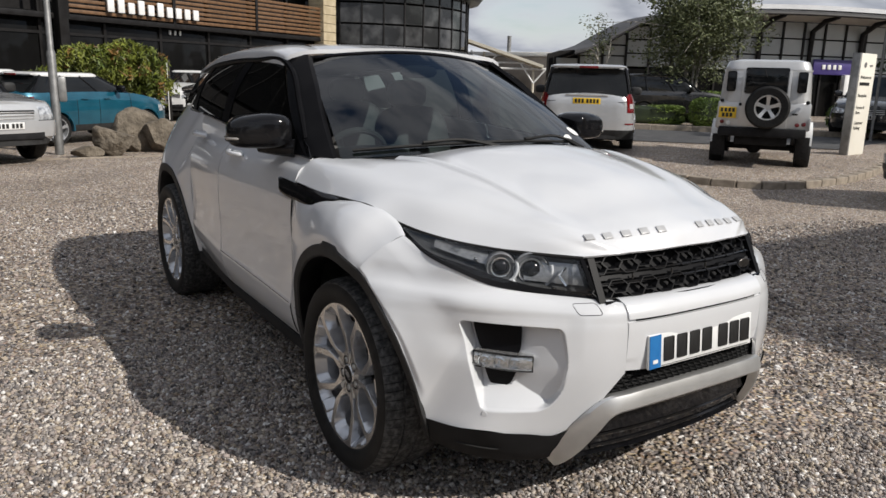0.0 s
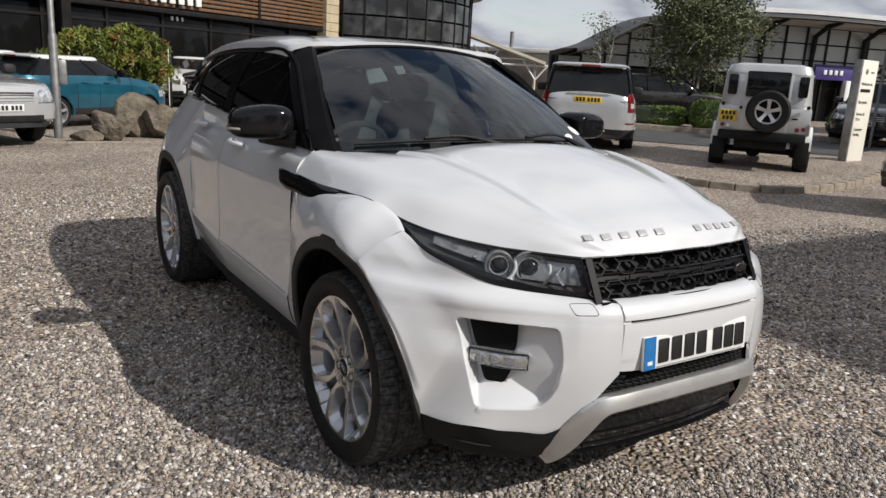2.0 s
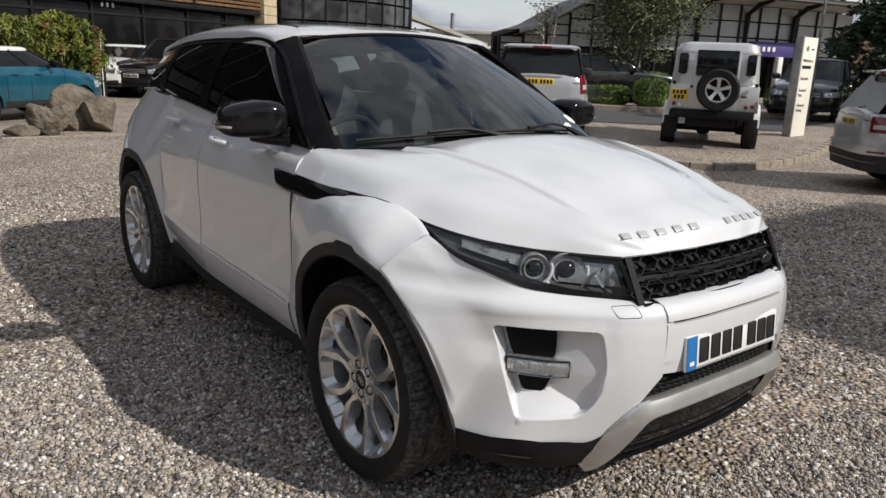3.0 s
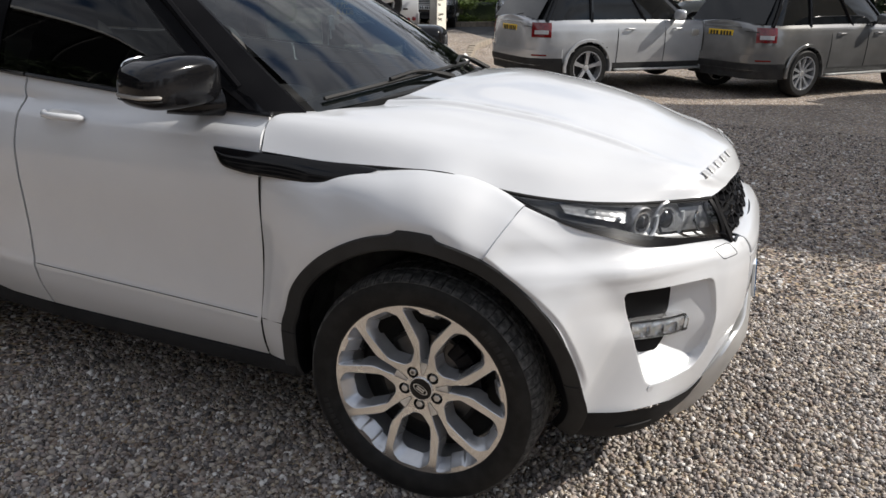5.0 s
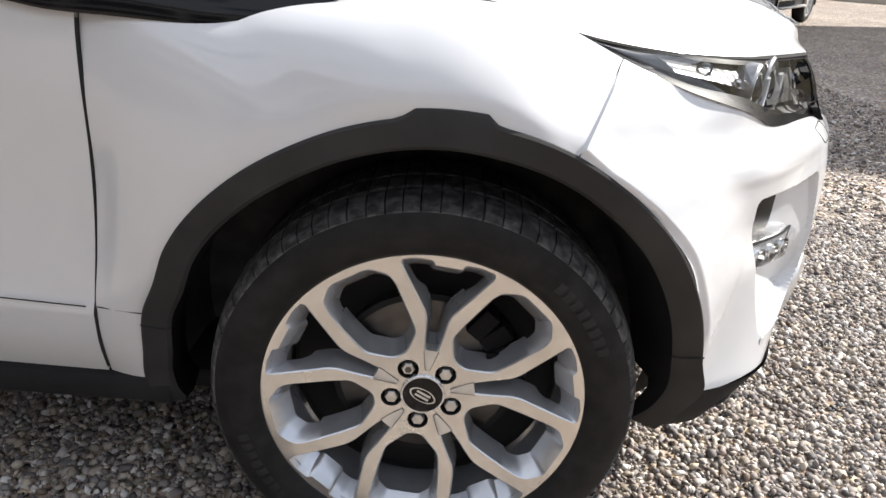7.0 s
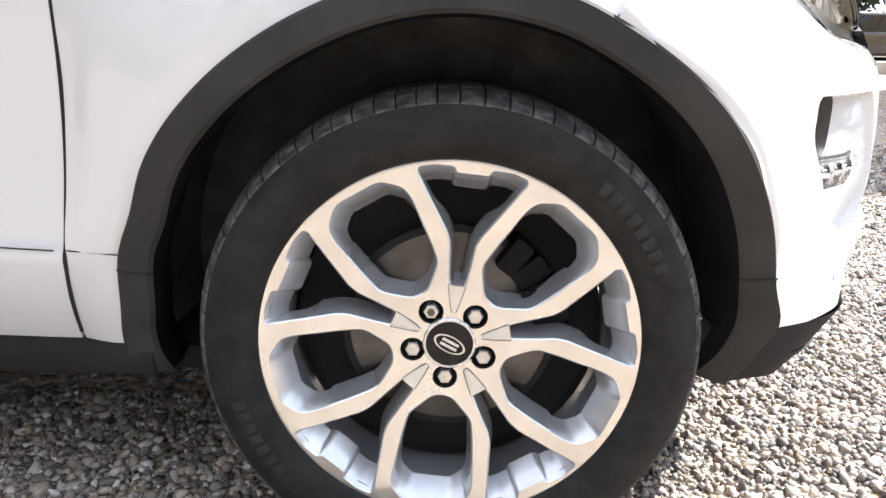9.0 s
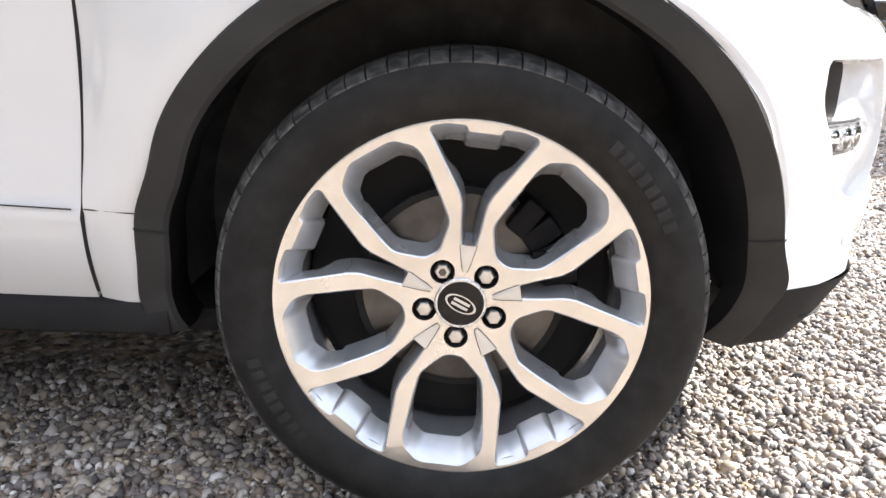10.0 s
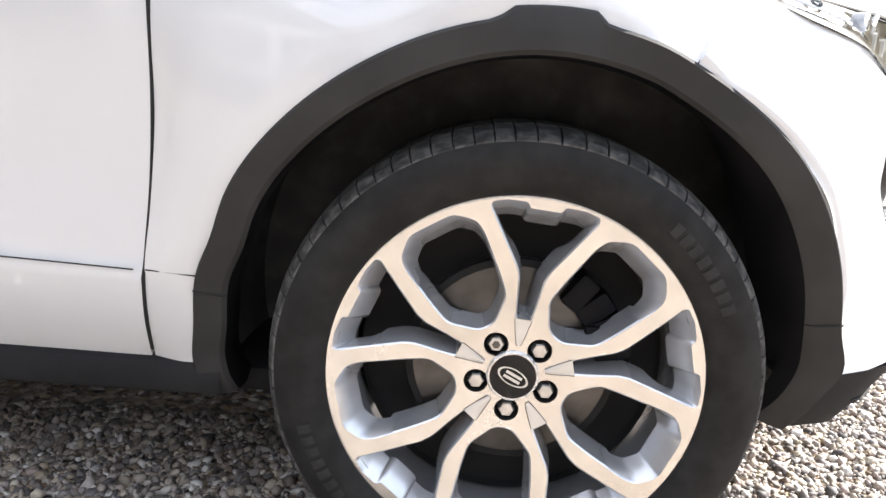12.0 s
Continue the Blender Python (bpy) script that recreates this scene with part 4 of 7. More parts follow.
    part("wing_seam", tube(side(seam, sg), 0.0011, 6), GAP, bumper)
    sen = part("parking_sensor", moved(revolve([(0.0, 0.001), (0.0085, 0.001), (0.0095, -0.001), (0.0095, -0.01)], 20, "x"), Matrix.Translation((0.6295, sg * 0.7145, 0.423)) @ pose(0, 0, 0, 0, 0, sg * 46)), WHITE, bumper)
    part("sensor_ring", moved(revolve([(0.0095, 0.001), (0.0110, 0.000), (0.0110, -0.01)], 20, "x"), Matrix.Translation((0.6285, sg * 0.7135, 0.423)) @ pose(0, 0, 0, 0, 0, sg * 46)), BADGE, sen)


EDGE = tab([(0.33, 0.031), (0.48, 0.023), (0.60, 0.010), (0.72, 0.001), (0.88, -0.001), (1.0, 0.0), (1.12, 0.016)])
BELT = tab([(-3.0, 1.212), (-2.45, 1.207), (-1.85, 1.192), (-1.5, 1.172), (-1.16, 1.148), (-0.70, 1.115), (-0.50, 1.108)])


def waist(x):
    """How far the flank swells in the middle of the car and draws in towards the tail."""
    return 0.016 * smooth(-0.5, -1.6, x) - 0.055 * smooth(-1.4, -2.5, x)


def build_headlight(sg):
    top = spline(LAMP_TOP, 50)
    low = spline([(0.225, 0.782, 0.946)] + [r[:3] for r in CORNER[1:7]] + [(0.765, 0.395, 0.790)], 50)
    t = np.linspace(0, 1, 14)[:, None, None]
    g = top[None] * (1 - t) + low[None] * t + np.array((0.75, 0.5, 0.25)) * 0.012 * (4 * t * (1 - t))
    lamp = part("headlight", sheet(side(g, sg)), CLEAR, car, "swept-back clear headlight with dark surround")
    lamp.visible_shadow = False
    back = np.array((-0.8, -0.55, 0.0))
    dark = g + back * 0.045 * (4 * t * (1 - t)) ** 0.5 + back * 0.004
    part("lamp_housing", sheet(side(dark, sg)), LAMP_IN, lamp)
    u = np.linspace(0, 1, 50)
    blk = [low + np.array((0.75, 0.5, -0.1)) * 0.004]
    share = 0.20 + 0.10 * np.exp(-((u - 0.46) / 0.16) ** 2) - 0.06 * smooth(0.6, 0.8, u) + 0.10 * (1 - smooth(0.05, 0.25, u))
    for f in (0.5, 1.0):
        q = (share * f)[:, None]
        blk.append(low * (1 - q) + top * q + np.array((0.75, 0.5, 0.1)) * ((0.005 + 0.002 * f) * (1 - 0.8 * smooth(0.72, 1.0, u)))[:, None])
    part("lamp_bezel", sheet(side(blk, sg)), GRILLE, lamp, "gloss black lower surround")
    wide = (0.05 + 0.06 * smooth(0.30, 0.36, u) * (1 - smooth(0.66, 0.74, u)))[:, None]
    tb = [top + np.array((0.75, 0.5, 0.0)) * 0.003, top * (1 - wide) + low * wide + np.array((0.75, 0.5, 0)) * 0.005]
    part("lamp_brow", sheet(side(tb, sg)), GRILLE, lamp)
    part("inner_frame", sheet(side((g + np.array((0.75, 0.5, 0.1)) * 0.004)[:, 48:], sg)), GRILLE, lamp)
    for x, y, z, r in ((0.600, 0.530, 0.859, 0.058), (0.545, 0.610, 0.868, 0.045)):
        m = Matrix.Translation((x, sg * y, z)) @ pose(0, 0, 0, 0, 0, sg * 32)
        unit = part("projector", moved(revolve([(r * 1.05, -0.03), (r * 1.05, 0.002), (r * 0.98, 0.006), (r * 0.90, 0.0), (r * 0.72, -0.006), (r * 0.66, 0.002), (r * 0.60, -0.004)], 40, "x"), m), LAMP_GREY, lamp, "round grey-ringed projector")
        part("projector_ring", moved(revolve([(r * 0.74, -0.004), (r * 0.71, 0.005), (r * 0.62, 0.004), (r * 0.60, -0.005)], 40, "x"), m), REFLECTOR, unit)
        part("projector_lens", moved(revolve([(r * 0.62, -0.006), (r * 0.45, 0.008), (r * 0.2, 0.013), (0.0, 0.014)], 32, "x"), m), BLACK_GLOSS, unit)
        a = np.linspace(radians(160), radians(335), 30)
        arc = [(0.010, sg * (r + 0.007) * math.cos(q + math.pi) * -1, (r + 0.007) * math.sin(q)) for q in a]
        part("light_strip", moved(tube(arc, 0.0058, 8), m), LIGHT_GUIDE, unit, "pale light guide round the projector")
    part("inner_reflector", sheet(side((g + back * 0.030)[3:11, 34:48], sg)), LAMP_GREY, lamp, "plain silver reflector")
    part("reflector_fin", tube(side([g[4, 44] + back * 0.012, g[7, 42] + back * 0.014, g[10, 43] + back * 0.012], sg), 0.005, 6), CHROME, lamp)
    ripple = 0.0012 * (np.arange(14)[:, None, None] % 2) + 0.001 * (np.arange(50)[None, :, None] % 2)
    part("indicator_reflector", sheet(side((g + back * (0.018 + ripple))[2:8, 12:27], sg)), LAMP_GREY, lamp, "ribbed grey indicator reflector", smooth=False)
    part("indicator_bulb", moved(blob(0.024, 0.024, 0.022), Matrix.Translation(tuple((g[4, 18] + back * 0.014) * (1, sg, 1)))), CLEAR, lamp)
    part("position_lamp", moved(blob(0.014, 0.014, 0.014), Matrix.Translation(tuple((g[6, 23] + back * 0.012) * (1, sg, 1)))), CHROME, lamp)


def build_front():
    ys = np.linspace(-0.3315, 0.3315, 40)
    drop = 0.32 * (np.abs(ys) / 0.76) ** 3.3
    zs = np.linspace(0.735, 0.789, 14)
    g = np.array([[(float(NOSE(min(z, 0.785))) - d - 0.055 * max(0, (z - 0.778) / 0.017) ** 2 * (z > 0.778) * 0.9, y, z) for y, d in zip(ys, drop)] for z in zs])
    part("bumper_top", sheet(hem(g, (-1, 0, 0))), WHITE, bumper)
    zs = np.linspace(0.556, 0.724, 16)
    g = np.array([[(float(NOSE(z)) - d - 0.002, y, z + 0.010 * (abs(y) / 0.33) ** 2 * (z < 0.6)) for y, d in zip(ys, drop)] for z in zs])
    part("plate_panel", sheet(hem(g, (-1, 0, 0))), WHITE, bumper)
    for sg in (-1, 1):
        part("joint_backing", sheet([[(float(NOSE(min(z, 0.785))) - 0.32 * (y / 0.76) ** 3.3 - 0.010 - 0.05 * max(0, (z - 0.778) / 0.017) ** 2, sg * y, z) for y in (0.300, 0.333, 0.365)] for z in np.linspace(0.57, 0.774, 16)]), WHITE, bumper)
    # dark core behind all gaps
    al = np.radians(np.linspace(-57, 57, 60))
    rows = []
    for z in (0.24, 0.40, 0.60, 0.77, 0.80, 0.90):
        x, y = plan_point(np.abs(al), np.full(60, z))
        rows.append(np.stack([x - 0.10 * np.cos(al), (np.abs(y) - 0.10 * np.sin(np.abs(al))) * np.sign(al), np.full(60, z)], -1))
    part("bumper_core", sheet(rows), DARK, bumper)
    # number plate with plain bars
    plate = part("number_plate", box(0.010, 0.520, 0.111, (0.866, 0, 0.620), 0.003), PLATE_W, car, "white front number plate with blue end band")
    plate.matrix_basis = Matrix.Translation((0.866, 0, 0.62)) @ pose(0, 0, 0, 0, -5, 0) @ Matrix.Translation((-0.868, 0, -0.62))
    part("country_band", box(0.002, 0.052, 0.107, (0.8722, -0.231, 0.620)), PLATE_B, plate)
    part("country_mark", box(0.002, 0.022, 0.012, (0.8734, -0.231, 0.588)), PLATE_W, plate)
    for i, y in enumerate((-0.168, -0.105, -0.042, 0.020, 0.103, 0.163, 0.220)):
        part("plate_bar", box(0.002, 0.046, 0.078, (0.8724, y, 0.622), 0.004), INK, plate)
    part("plate_frame_line", box(0.0015, 0.44, 0.0015, (0.8722, 0.02, 0.570)), INK, plate)
    # grille
    def gp(y, v, d):
        """Grille plane: v runs 0 at the foot to 1 at the head."""
        x = 0.826 - 0.068 * v - 0.13 * (abs(y) / 0.76) ** 2
        return (x + d, y, 0.782 + 0.128 * v)
    grille = part("grille", sheet([[gp(y * (0.388 + 0.02 * v), v, -0.045) for y in np.linspace(-1, 1, 24)] for v in np.linspace(-0.03, 1.05, 6)]), DARK, car, "gloss black grille with two rows of honeycomb")
    def row(v0):
        bm = bmesh.new()
        for i in range(13):
            y, v = -0.3756 + 0.0626 * i, v0 + (0.05 if i % 2 else -0.05)
            rings = [[gp(y + rad * 1.1 * math.cos(k * math.pi / 3), v + rad * 0.90 / 0.124 * math.sin(k * math.pi / 3) * 0.62, d - 0.028) for k in range(6)] for rad, d in ((0.0400, 0), (0.0385, 0.018), (0.0345, 0.018), (0.031, 0))]
            sheet(np.array(rings), bm, wrap=True)
        return bm
    part("honeycomb", row(0.80), GRILLE, grille, smooth=False)
    part("honeycomb", row(0.27), GRILLE, grille, smooth=False)
    mid = part("grille_bar", sheet(hem([[gp(y, v, -0.024) for y in np.linspace(-0.39, 0.39, 30)] for v in (0.44, 0.47, 0.53, 0.56)], (-1, 0, 0), 0.02)), GRILLE, grille)
    for v in (0.38, 0.62):
        part("grille_slat", tube([gp(y, v, -0.016) for y in np.linspace(-0.388, 0.388, 30)], 0.0045, 6), PIANO, grille)
    for y in (-0.25, -0.08, 0.09):
        part("bar_clip", box(0.006, 0.005, 0.020, gp(y, 0.50, -0.010), 0.002), STEEL, mid)
    part("grille_frame", tube([gp(y, -0.02, -0.006) for y in np.linspace(-0.385, 0.385, 24)], 0.007, 8), BLACK_GLOSS, grille)
    for sg in (-1, 1):
        part("grille_end", sheet(hem([[gp(sg * y, v, -0.004) for y in (0.380, 0.392, 0.404)] for v in np.linspace(0, 1, 6)], (-1, 0, 0), 0.02)), GRILLE, grille)
    part("grille_emblem", moved(blob(0.008, 0.062, 0.034, p=2), Matrix.Translation(gp(0.315, 0.36, -0.006))), STEEL, grille, "small oval metal emblem")
    # lower mesh, silver guard and black apron
    def low(y, z, d=0.0):
        return (float(NOSE(z)) - 0.32 * (abs(y) / 0.76) ** 3.3 + d, y, z)
    mesh = part("lower_grille", sheet([[low(y, z, -0.035) for y in np.linspace(-0.50, 0.50, 30)] for z in np.linspace(0.37, 0.575, 6)]), DARK, bumper, "black lower mesh grille")
    bm = bmesh.new()
    for r in range(7):
        for i in range(34):
            y = -0.50 + 0.0298 * i + (0.0149 if r % 2 else 0)
            z = 0.445 + 0.0165 * r
            if abs(y) < 0.49:
                rings = [[low(y + rad * 1.25 * math.cos(k * math.pi / 3), z + rad * 0.62 * math.sin(k * math.pi / 3), d) for k in range(6)] for rad, d in ((0.0155, -0.03), (0.0125, -0.018), (0.0105, -0.03))]
                sheet(np.array(rings), bm, wrap=True)
    part("mesh_lattice", bm, PLASTIC, mesh, smooth=False)
    path = spline([(0.662, -0.480, 0.230), (0.698, -0.478, 0.254), (0.742, -0.462, 0.300), (0.797, -0.428, 0.385), (0.832, -0.378, 0.450), (0.850, -0.30, 0.463), (0.858, -0.15, 0.467), (0.861, 0, 0.469)], 44)
    path = np.vstack([path, path[-2::-1] * np.array((1, -1, 1))])
    u = np.abs(np.linspace(-1, 1, len(path)))
    wide = 0.030 + 0.014 * smooth(0.45, 0.80, u)
    tan = np.gradient(path, axis=0)
    tan /= np.linalg.norm(tan, axis=1)[:, None]
    nrm = np.array((0.9, 0, 0.25))[None] + np.stack([np.zeros(len(path)), path[:, 1] * 0.8, np.zeros(len(path))], 1)
    nrm /= np.linalg.norm(nrm, axis=1)[:, None]
    acr = np.cross(tan, nrm)
    acr /= np.linalg.norm(acr, axis=1)[:, None]
    g = [path + acr * (wide * k)[:, None] + nrm * d for k, d in ((-1.0, -0.03), (-1.0, 0.002), (-0.8, 0.010), (0.0, 0.014), (0.8, 0.010), (1.0, 0.002), (1.0, -0.03))]
    part("skid_guard", sheet(g), SILVER, bumper, "satin silver bumper guard")
    ys = np.linspace(-0.43, 0.43, 30)
    apr = [[(0.818 - 0.25 * abs(y) ** 2.2, y, 0.43) for y in ys], [(0.810 - 0.25 * abs(y) ** 2.2, y, 0.34) for y in ys], [(0.793 - 0.25 * abs(y) ** 2.2, y, 0.33) for y in ys], [(0.773 - 0.25 * abs(y) ** 2.2, y, 0.256) for y in ys],
           [(0.783 - 0.25 * abs(y) ** 2.2, y, 0.250) for y in ys], [(0.753 - 0.25 * abs(y) ** 2.2, y, 0.241) for y in ys], [(0.55, y, 0.24) for y in ys]]
    part("lower_apron", sheet(apr), PIANO, bumper, "gloss black lower apron")
    for k in range(4):
        part("apron_ridge", tube([(0.814 - 0.011 * k - 0.25 * abs(y) ** 2.2, y, 0.405 - 0.042 * k) for y in ys[2:-2]], 0.007, 6), PIANO, bumper)
    for sg in (-1, 1):
        r = spline([(0.470, 0.834, 0.376), (0.56, 0.785, 0.374), (0.637, 0.716, 0.370), (0.70, 0.60, 0.360), (0.742, 0.498, 0.352), (0.79, 0.43, 0.43), (0.815, 0.40, 0.475)], 40)
        b = spline([(0.428, 0.792, 0.258), (0.50, 0.755, 0.246), (0.57, 0.655, 0.214), (0.635, 0.56, 0.212), (0.665, 0.49, 0.215), (0.73, 0.45, 0.29), (0.775, 0.41, 0.37)], 40)
        t = np.array([0, 0.06, 0.5, 0.85, 1.0])[:, None, None]
        off = np.array([0.006, 0.008, 0.012, 0.006, -0.03])[:, None, None] * np.minimum(1.0, 0.7 + np.arange(40) / 24.0)[None, :, None]
        g = r[None] * (1 - t) + b[None] * t + np.array((0.6, 0.6, 0)) * off
        skirt = part("bumper_skirt", sheet(side(g, sg)), DARK, bumper, "black plastic lower skirt")
        part("skirt_groove", tube(side([r[k] * 0.52 + b[k] * 0.48 + np.array((0.6, 0.6, 0)) * 0.013 for k in range(7, 17)], sg), [0.001] + [0.0035] * 8 + [0.001], 6), GAP, skirt)
    # bonnet
    sta = [((-0.512, 0.866, 1.019), (-0.524, 0.800, 1.098), (-0.285, 0.535, 1.122), (-0.17, 0, 1.168)), ((-0.30, 0.852, 1.007), (-0.30, 0.795, 1.080), (-0.10, 0.515, 1.131), (0.0, 0, 1.178)),
           ((-0.10, 0.826, 1.006), (-0.10, 0.770, 1.064), (0.08, 0.490, 1.113), (0.15, 0, 1.160)), ((0.06, 0.812, 1.004), (0.07, 0.742, 1.047), (0.24, 0.466, 1.088), (0.30, 0, 1.132)),
           ((0.189, 0.775, 0.966), (0.22, 0.706, 1.020), (0.38, 0.445, 1.054), (0.44, 0, 1.096)), ((0.36, 0.705, 0.938), (0.38, 0.625, 0.992), (0.50, 0.422, 1.020), (0.56, 0, 1.052)),
           ((0.50, 0.617, 0.926), (0.512, 0.550, 0.970), (0.612, 0.405, 0.992), (0.672, 0, 1.014)), ((0.618, 0.514, 0.920), (0.634, 0.482, 0.944), (0.690, 0.380, 0.961), (0.746, 0, 0.975)),
           ((0.710, 0.414, 0.916), (0.720, 0.384, 0.917), (0.745, 0.275, 0.920), (0.774, 0, 0.926))]
    cols = []
    for st, bp in zip(sta, (1, 1, 1, 1, 1, 0.9, 0.6, 0.3, 0.0)):
        e, s, k, c = [np.array(p) for p in st]
        m = np.array((1, -1, 1))
        half = [e, s, (s + k) / 2 + np.array((0.0, 0, 0.010 * bp)), k + np.array((0, 0, 0.004 * bp)), k * np.array((1, 0.86, 1)) + (c - k) * np.array((0.14, 0, 0.14)) - np.array((0, 0, 0.002 * bp)), (k * 0.45 + c * 0.55) + np.array((0.006, 0, 0.008 * bp)), c]
        cols.append(spline(half + [p * m for p in half[-2::-1]], 240))
    cols = np.array(cols)
    g = np.stack([spline(cols[:, j], 64) for j in range(cols.shape[1])], 1)
    # raised middle with a crisp step along each crease
    kx, ky = [st[2][0] for st in sta], [st[2][1] for st in sta]
    step = smooth(1.0, 0.955, np.abs(g[..., 1]) / np.interp(g[..., 0], kx, ky)) * (1 - smooth(0.42, 0.60, g[..., 0]))
    g[..., 2] += 0.0135 * (step - 0.35 * (1 - smooth(0.42, 0.60, g[..., 0])))* smooth(0.86, 0.70, np.abs(g[..., 1]))
    lip = g[-1:] + np.array((-0.022, 0, -0.012))
    g = np.concatenate([g, g[-1:] + np.array((-0.004, 0, -0.006)), lip], 0)
    g = np.concatenate([g[:, :1] + np.array((0, -0.016, -0.004)), g, g[:, -1:] + np.array((0, 0.016, -0.004))], 1)
    bonnet = part("bonnet", sheet(g), WHITE, car)
    for sg in (-1, 1):
        part("bonnet_gap", tube(side(spline([np.array(st[0]) + np.array((0, 0.000, -0.005)) for st in sta[1:]], 50), sg), 0.0042, 6), GAP, bonnet)
    # raised bars in place of the lettering along the bonnet's edge
    for i in range(5):
        for off in (-0.362, 0.092):
            y = off + 0.067 * i
            j = int(np.argmin(np.abs(cols[7][:, 1] - y)))
            dn, ac = Vector(cols[8][j] - cols[6][j]).normalized(), Vector(cols[7][min(j + 2, 239)] - cols[7][max(j - 2, 0)]).normalized()
            ac = -ac if ac.y < 0 else ac
            nr = ac.cross(dn)
            nr = (-nr if nr.x < 0 else nr).normalized()
            m = Matrix((nr, ac, nr.cross(ac))).transposed().to_4x4()
            p = cols[7][j] * 0.90 + cols[6][j] * 0.10 + np.array(nr) * 0.005
            part("bonnet_badge_bar", box(0.0030, 0.035, 0.025, p, 0.001, m=m), BADGE, bonnet)
    # cowl, wipers, windscreen
    part("cowl", sheet([[(-0.30 + 0.10 * math.cos(y / 0.72 * 1.45) - 0.16 * (y / 0.72) ** 2, y, 1.108 + 0.042 * (1 - (y / 0.72) ** 2)) for y in np.linspace(-0.72, 0.72, 30)],
                        [(-0.36 - 0.12 * (y / 0.72) ** 2, y, 1.095 + 0.04 * (1 - (y / 0.72) ** 2)) for y in np.linspace(-0.72, 0.72, 30)]]), PLASTIC, car)
    rows = []
    for t in np.linspace(0, 1, 20):
        hw = 0.706 * (1 - t) + 0.552 * t
        xc, zc = -0.285 * (1 - t) - 1.035 * t, 1.140 * (1 - t) + 1.568 * t + 0.020 * math.sin(math.pi * t)
        rows.append([(xc - (0.125 - 0.02 * t) * (y ** 2), hw * y, zc - (0.034 + 0.012 * t) * y ** 2) for y in np.linspace(-1, 1, 30)])
    ws = part("windscreen", sheet(rows), GLASS, car, "clear windscreen")
    ws.visible_shadow = False
    rows = np.array(rows)
    nv = Vector((0.484, 0.252, 0.838))
    part("permit_disc", moved(revolve([(0.036, 0.0008), (0.036, 0.0), (0.0, 0.0)], 28, "x"), Matrix.Translation(Vector((-0.534, 0.656, 1.194)) + nv * 0.002) @ nv.to_track_quat("X", "Z").to_matrix().to_4x4()), PLATE_W, ws, "small round white paper disc")
    part("windscreen_seal", tube(rows[-1], 0.010, 6), BLACK_GLOSS, ws)
    up_glass = np.array((0.50, 0, 0.86))
    for j0, j1, base in ((1, 13, (-0.27, 0.02, 1.150)), (11, 26, (-0.30, 0.52, 1.132))):
        blade = rows[1, j0:j1] + up_glass * 0.012
        wp = part("wiper", tube(spline([base, blade[-2] + up_glass * 0.016, blade[len(blade) // 2] + up_glass * 0.014], 16), [0.013] * 4 + [0.007] * 12, 6), RUBBER, car)
        part("wiper_blade", tube(blade, 0.007, 5), RUBBER, wp)
    part("screen_sticker", moved(blob(0.002, 0.05, 0.05, p=2), Matrix.Translation((-0.392, 0.50, 1.171)) @ pose(0, 0, 0, 0, -30, 0)), PLATE_W, ws)
    # roof
    rx = [(-1.055, 0.0), (-1.30, 0.022), (-1.65, 0.030), (-2.0, 0.022), (-2.4, -0.002), (-2.7, -0.034), (-2.97, -0.066)]
    cols = []
    for x, dz in rx:
        xo = -0.075 if x > -1.1 else 0
        nr = 1 - 0.16 * max(0, (-x - 1.8) / 1.17) ** 1.5
        half = [(x + xo - 0.06, 0.648 * nr, 1.492 + dz * 1.1), (x + xo - 0.03, 0.640 * nr, 1.528 + dz), (x + xo, 0.590 * nr, 1.551 + dz), (x + xo * 0.5, 0.40 * nr, 1.572 + dz), (x, 0.0, 1.586 + dz)]
        cols.append(spline(half + [(a, -b, c) for a, b, c in half[-2::-1]], 60))
    cols = np.array(cols)
    g = np.stack([spline(cols[:, j], 50) for j in range(60)], 1)
    roof = part("roof", sheet(hem(g, (0, 0, -1), 0.02)), WHITE, car)
    for sg in (-1, 1):
        part("roof_channel", tube([(g[i, 9, 0], sg * abs(g[i, 9, 1]), g[i, 9, 2] + 0.001) for i in range(3, 44, 4)], 0.004, 5), GAP, roof)
    # rear end
    rows = []
    for z in np.linspace(0.36, 1.215, 24):
        xr = -3.36 - 0.04 * math.sin((z - 0.36) / 0.855 * math.pi) + 0.20 * smooth(0.95, 1.215, z)
        rows.append([(xr + 0.20 * abs(y) ** 4, (0.715 - 0.05 * smooth(1.0, 1.2, z)) * y, z) for y in np.linspace(-1, 1, 30)])
    part("tailgate", sheet(hem(rows, (1, 0, 0))), WHITE, car)
    rows = [[(-3.17 + 0.19 * t + 0.17 * abs(y) ** 4, (0.655 - 0.125 * t) * y, 1.205 + 0.245 * t) for y in np.linspace(-1, 1, 16)] for t in np.linspace(0, 1, 8)]
    part("rear_screen", sheet(rows), BLACK_GLOSS, car)
    part("rear_spoiler", sheet(hem([[(-2.95 - 0.15 * t + 0.05 * abs(y) ** 4, (0.525 - 0.045 * t) * y, 1.518 - 0.030 * t - 0.03 * y * y) for y in np.linspace(-1, 1, 16)] for t in np.linspace(0, 1, 6)], (0, 0, -1), 0.03)), WHITE, car)
    part("rear_apron", sheet([[(-3.37 + 0.25 * abs(y) ** 4, 0.74 * y, z) for y in np.linspace(-1, 1, 20)] for z in (0.40, 0.30, 0.25)]), PLASTIC, car)
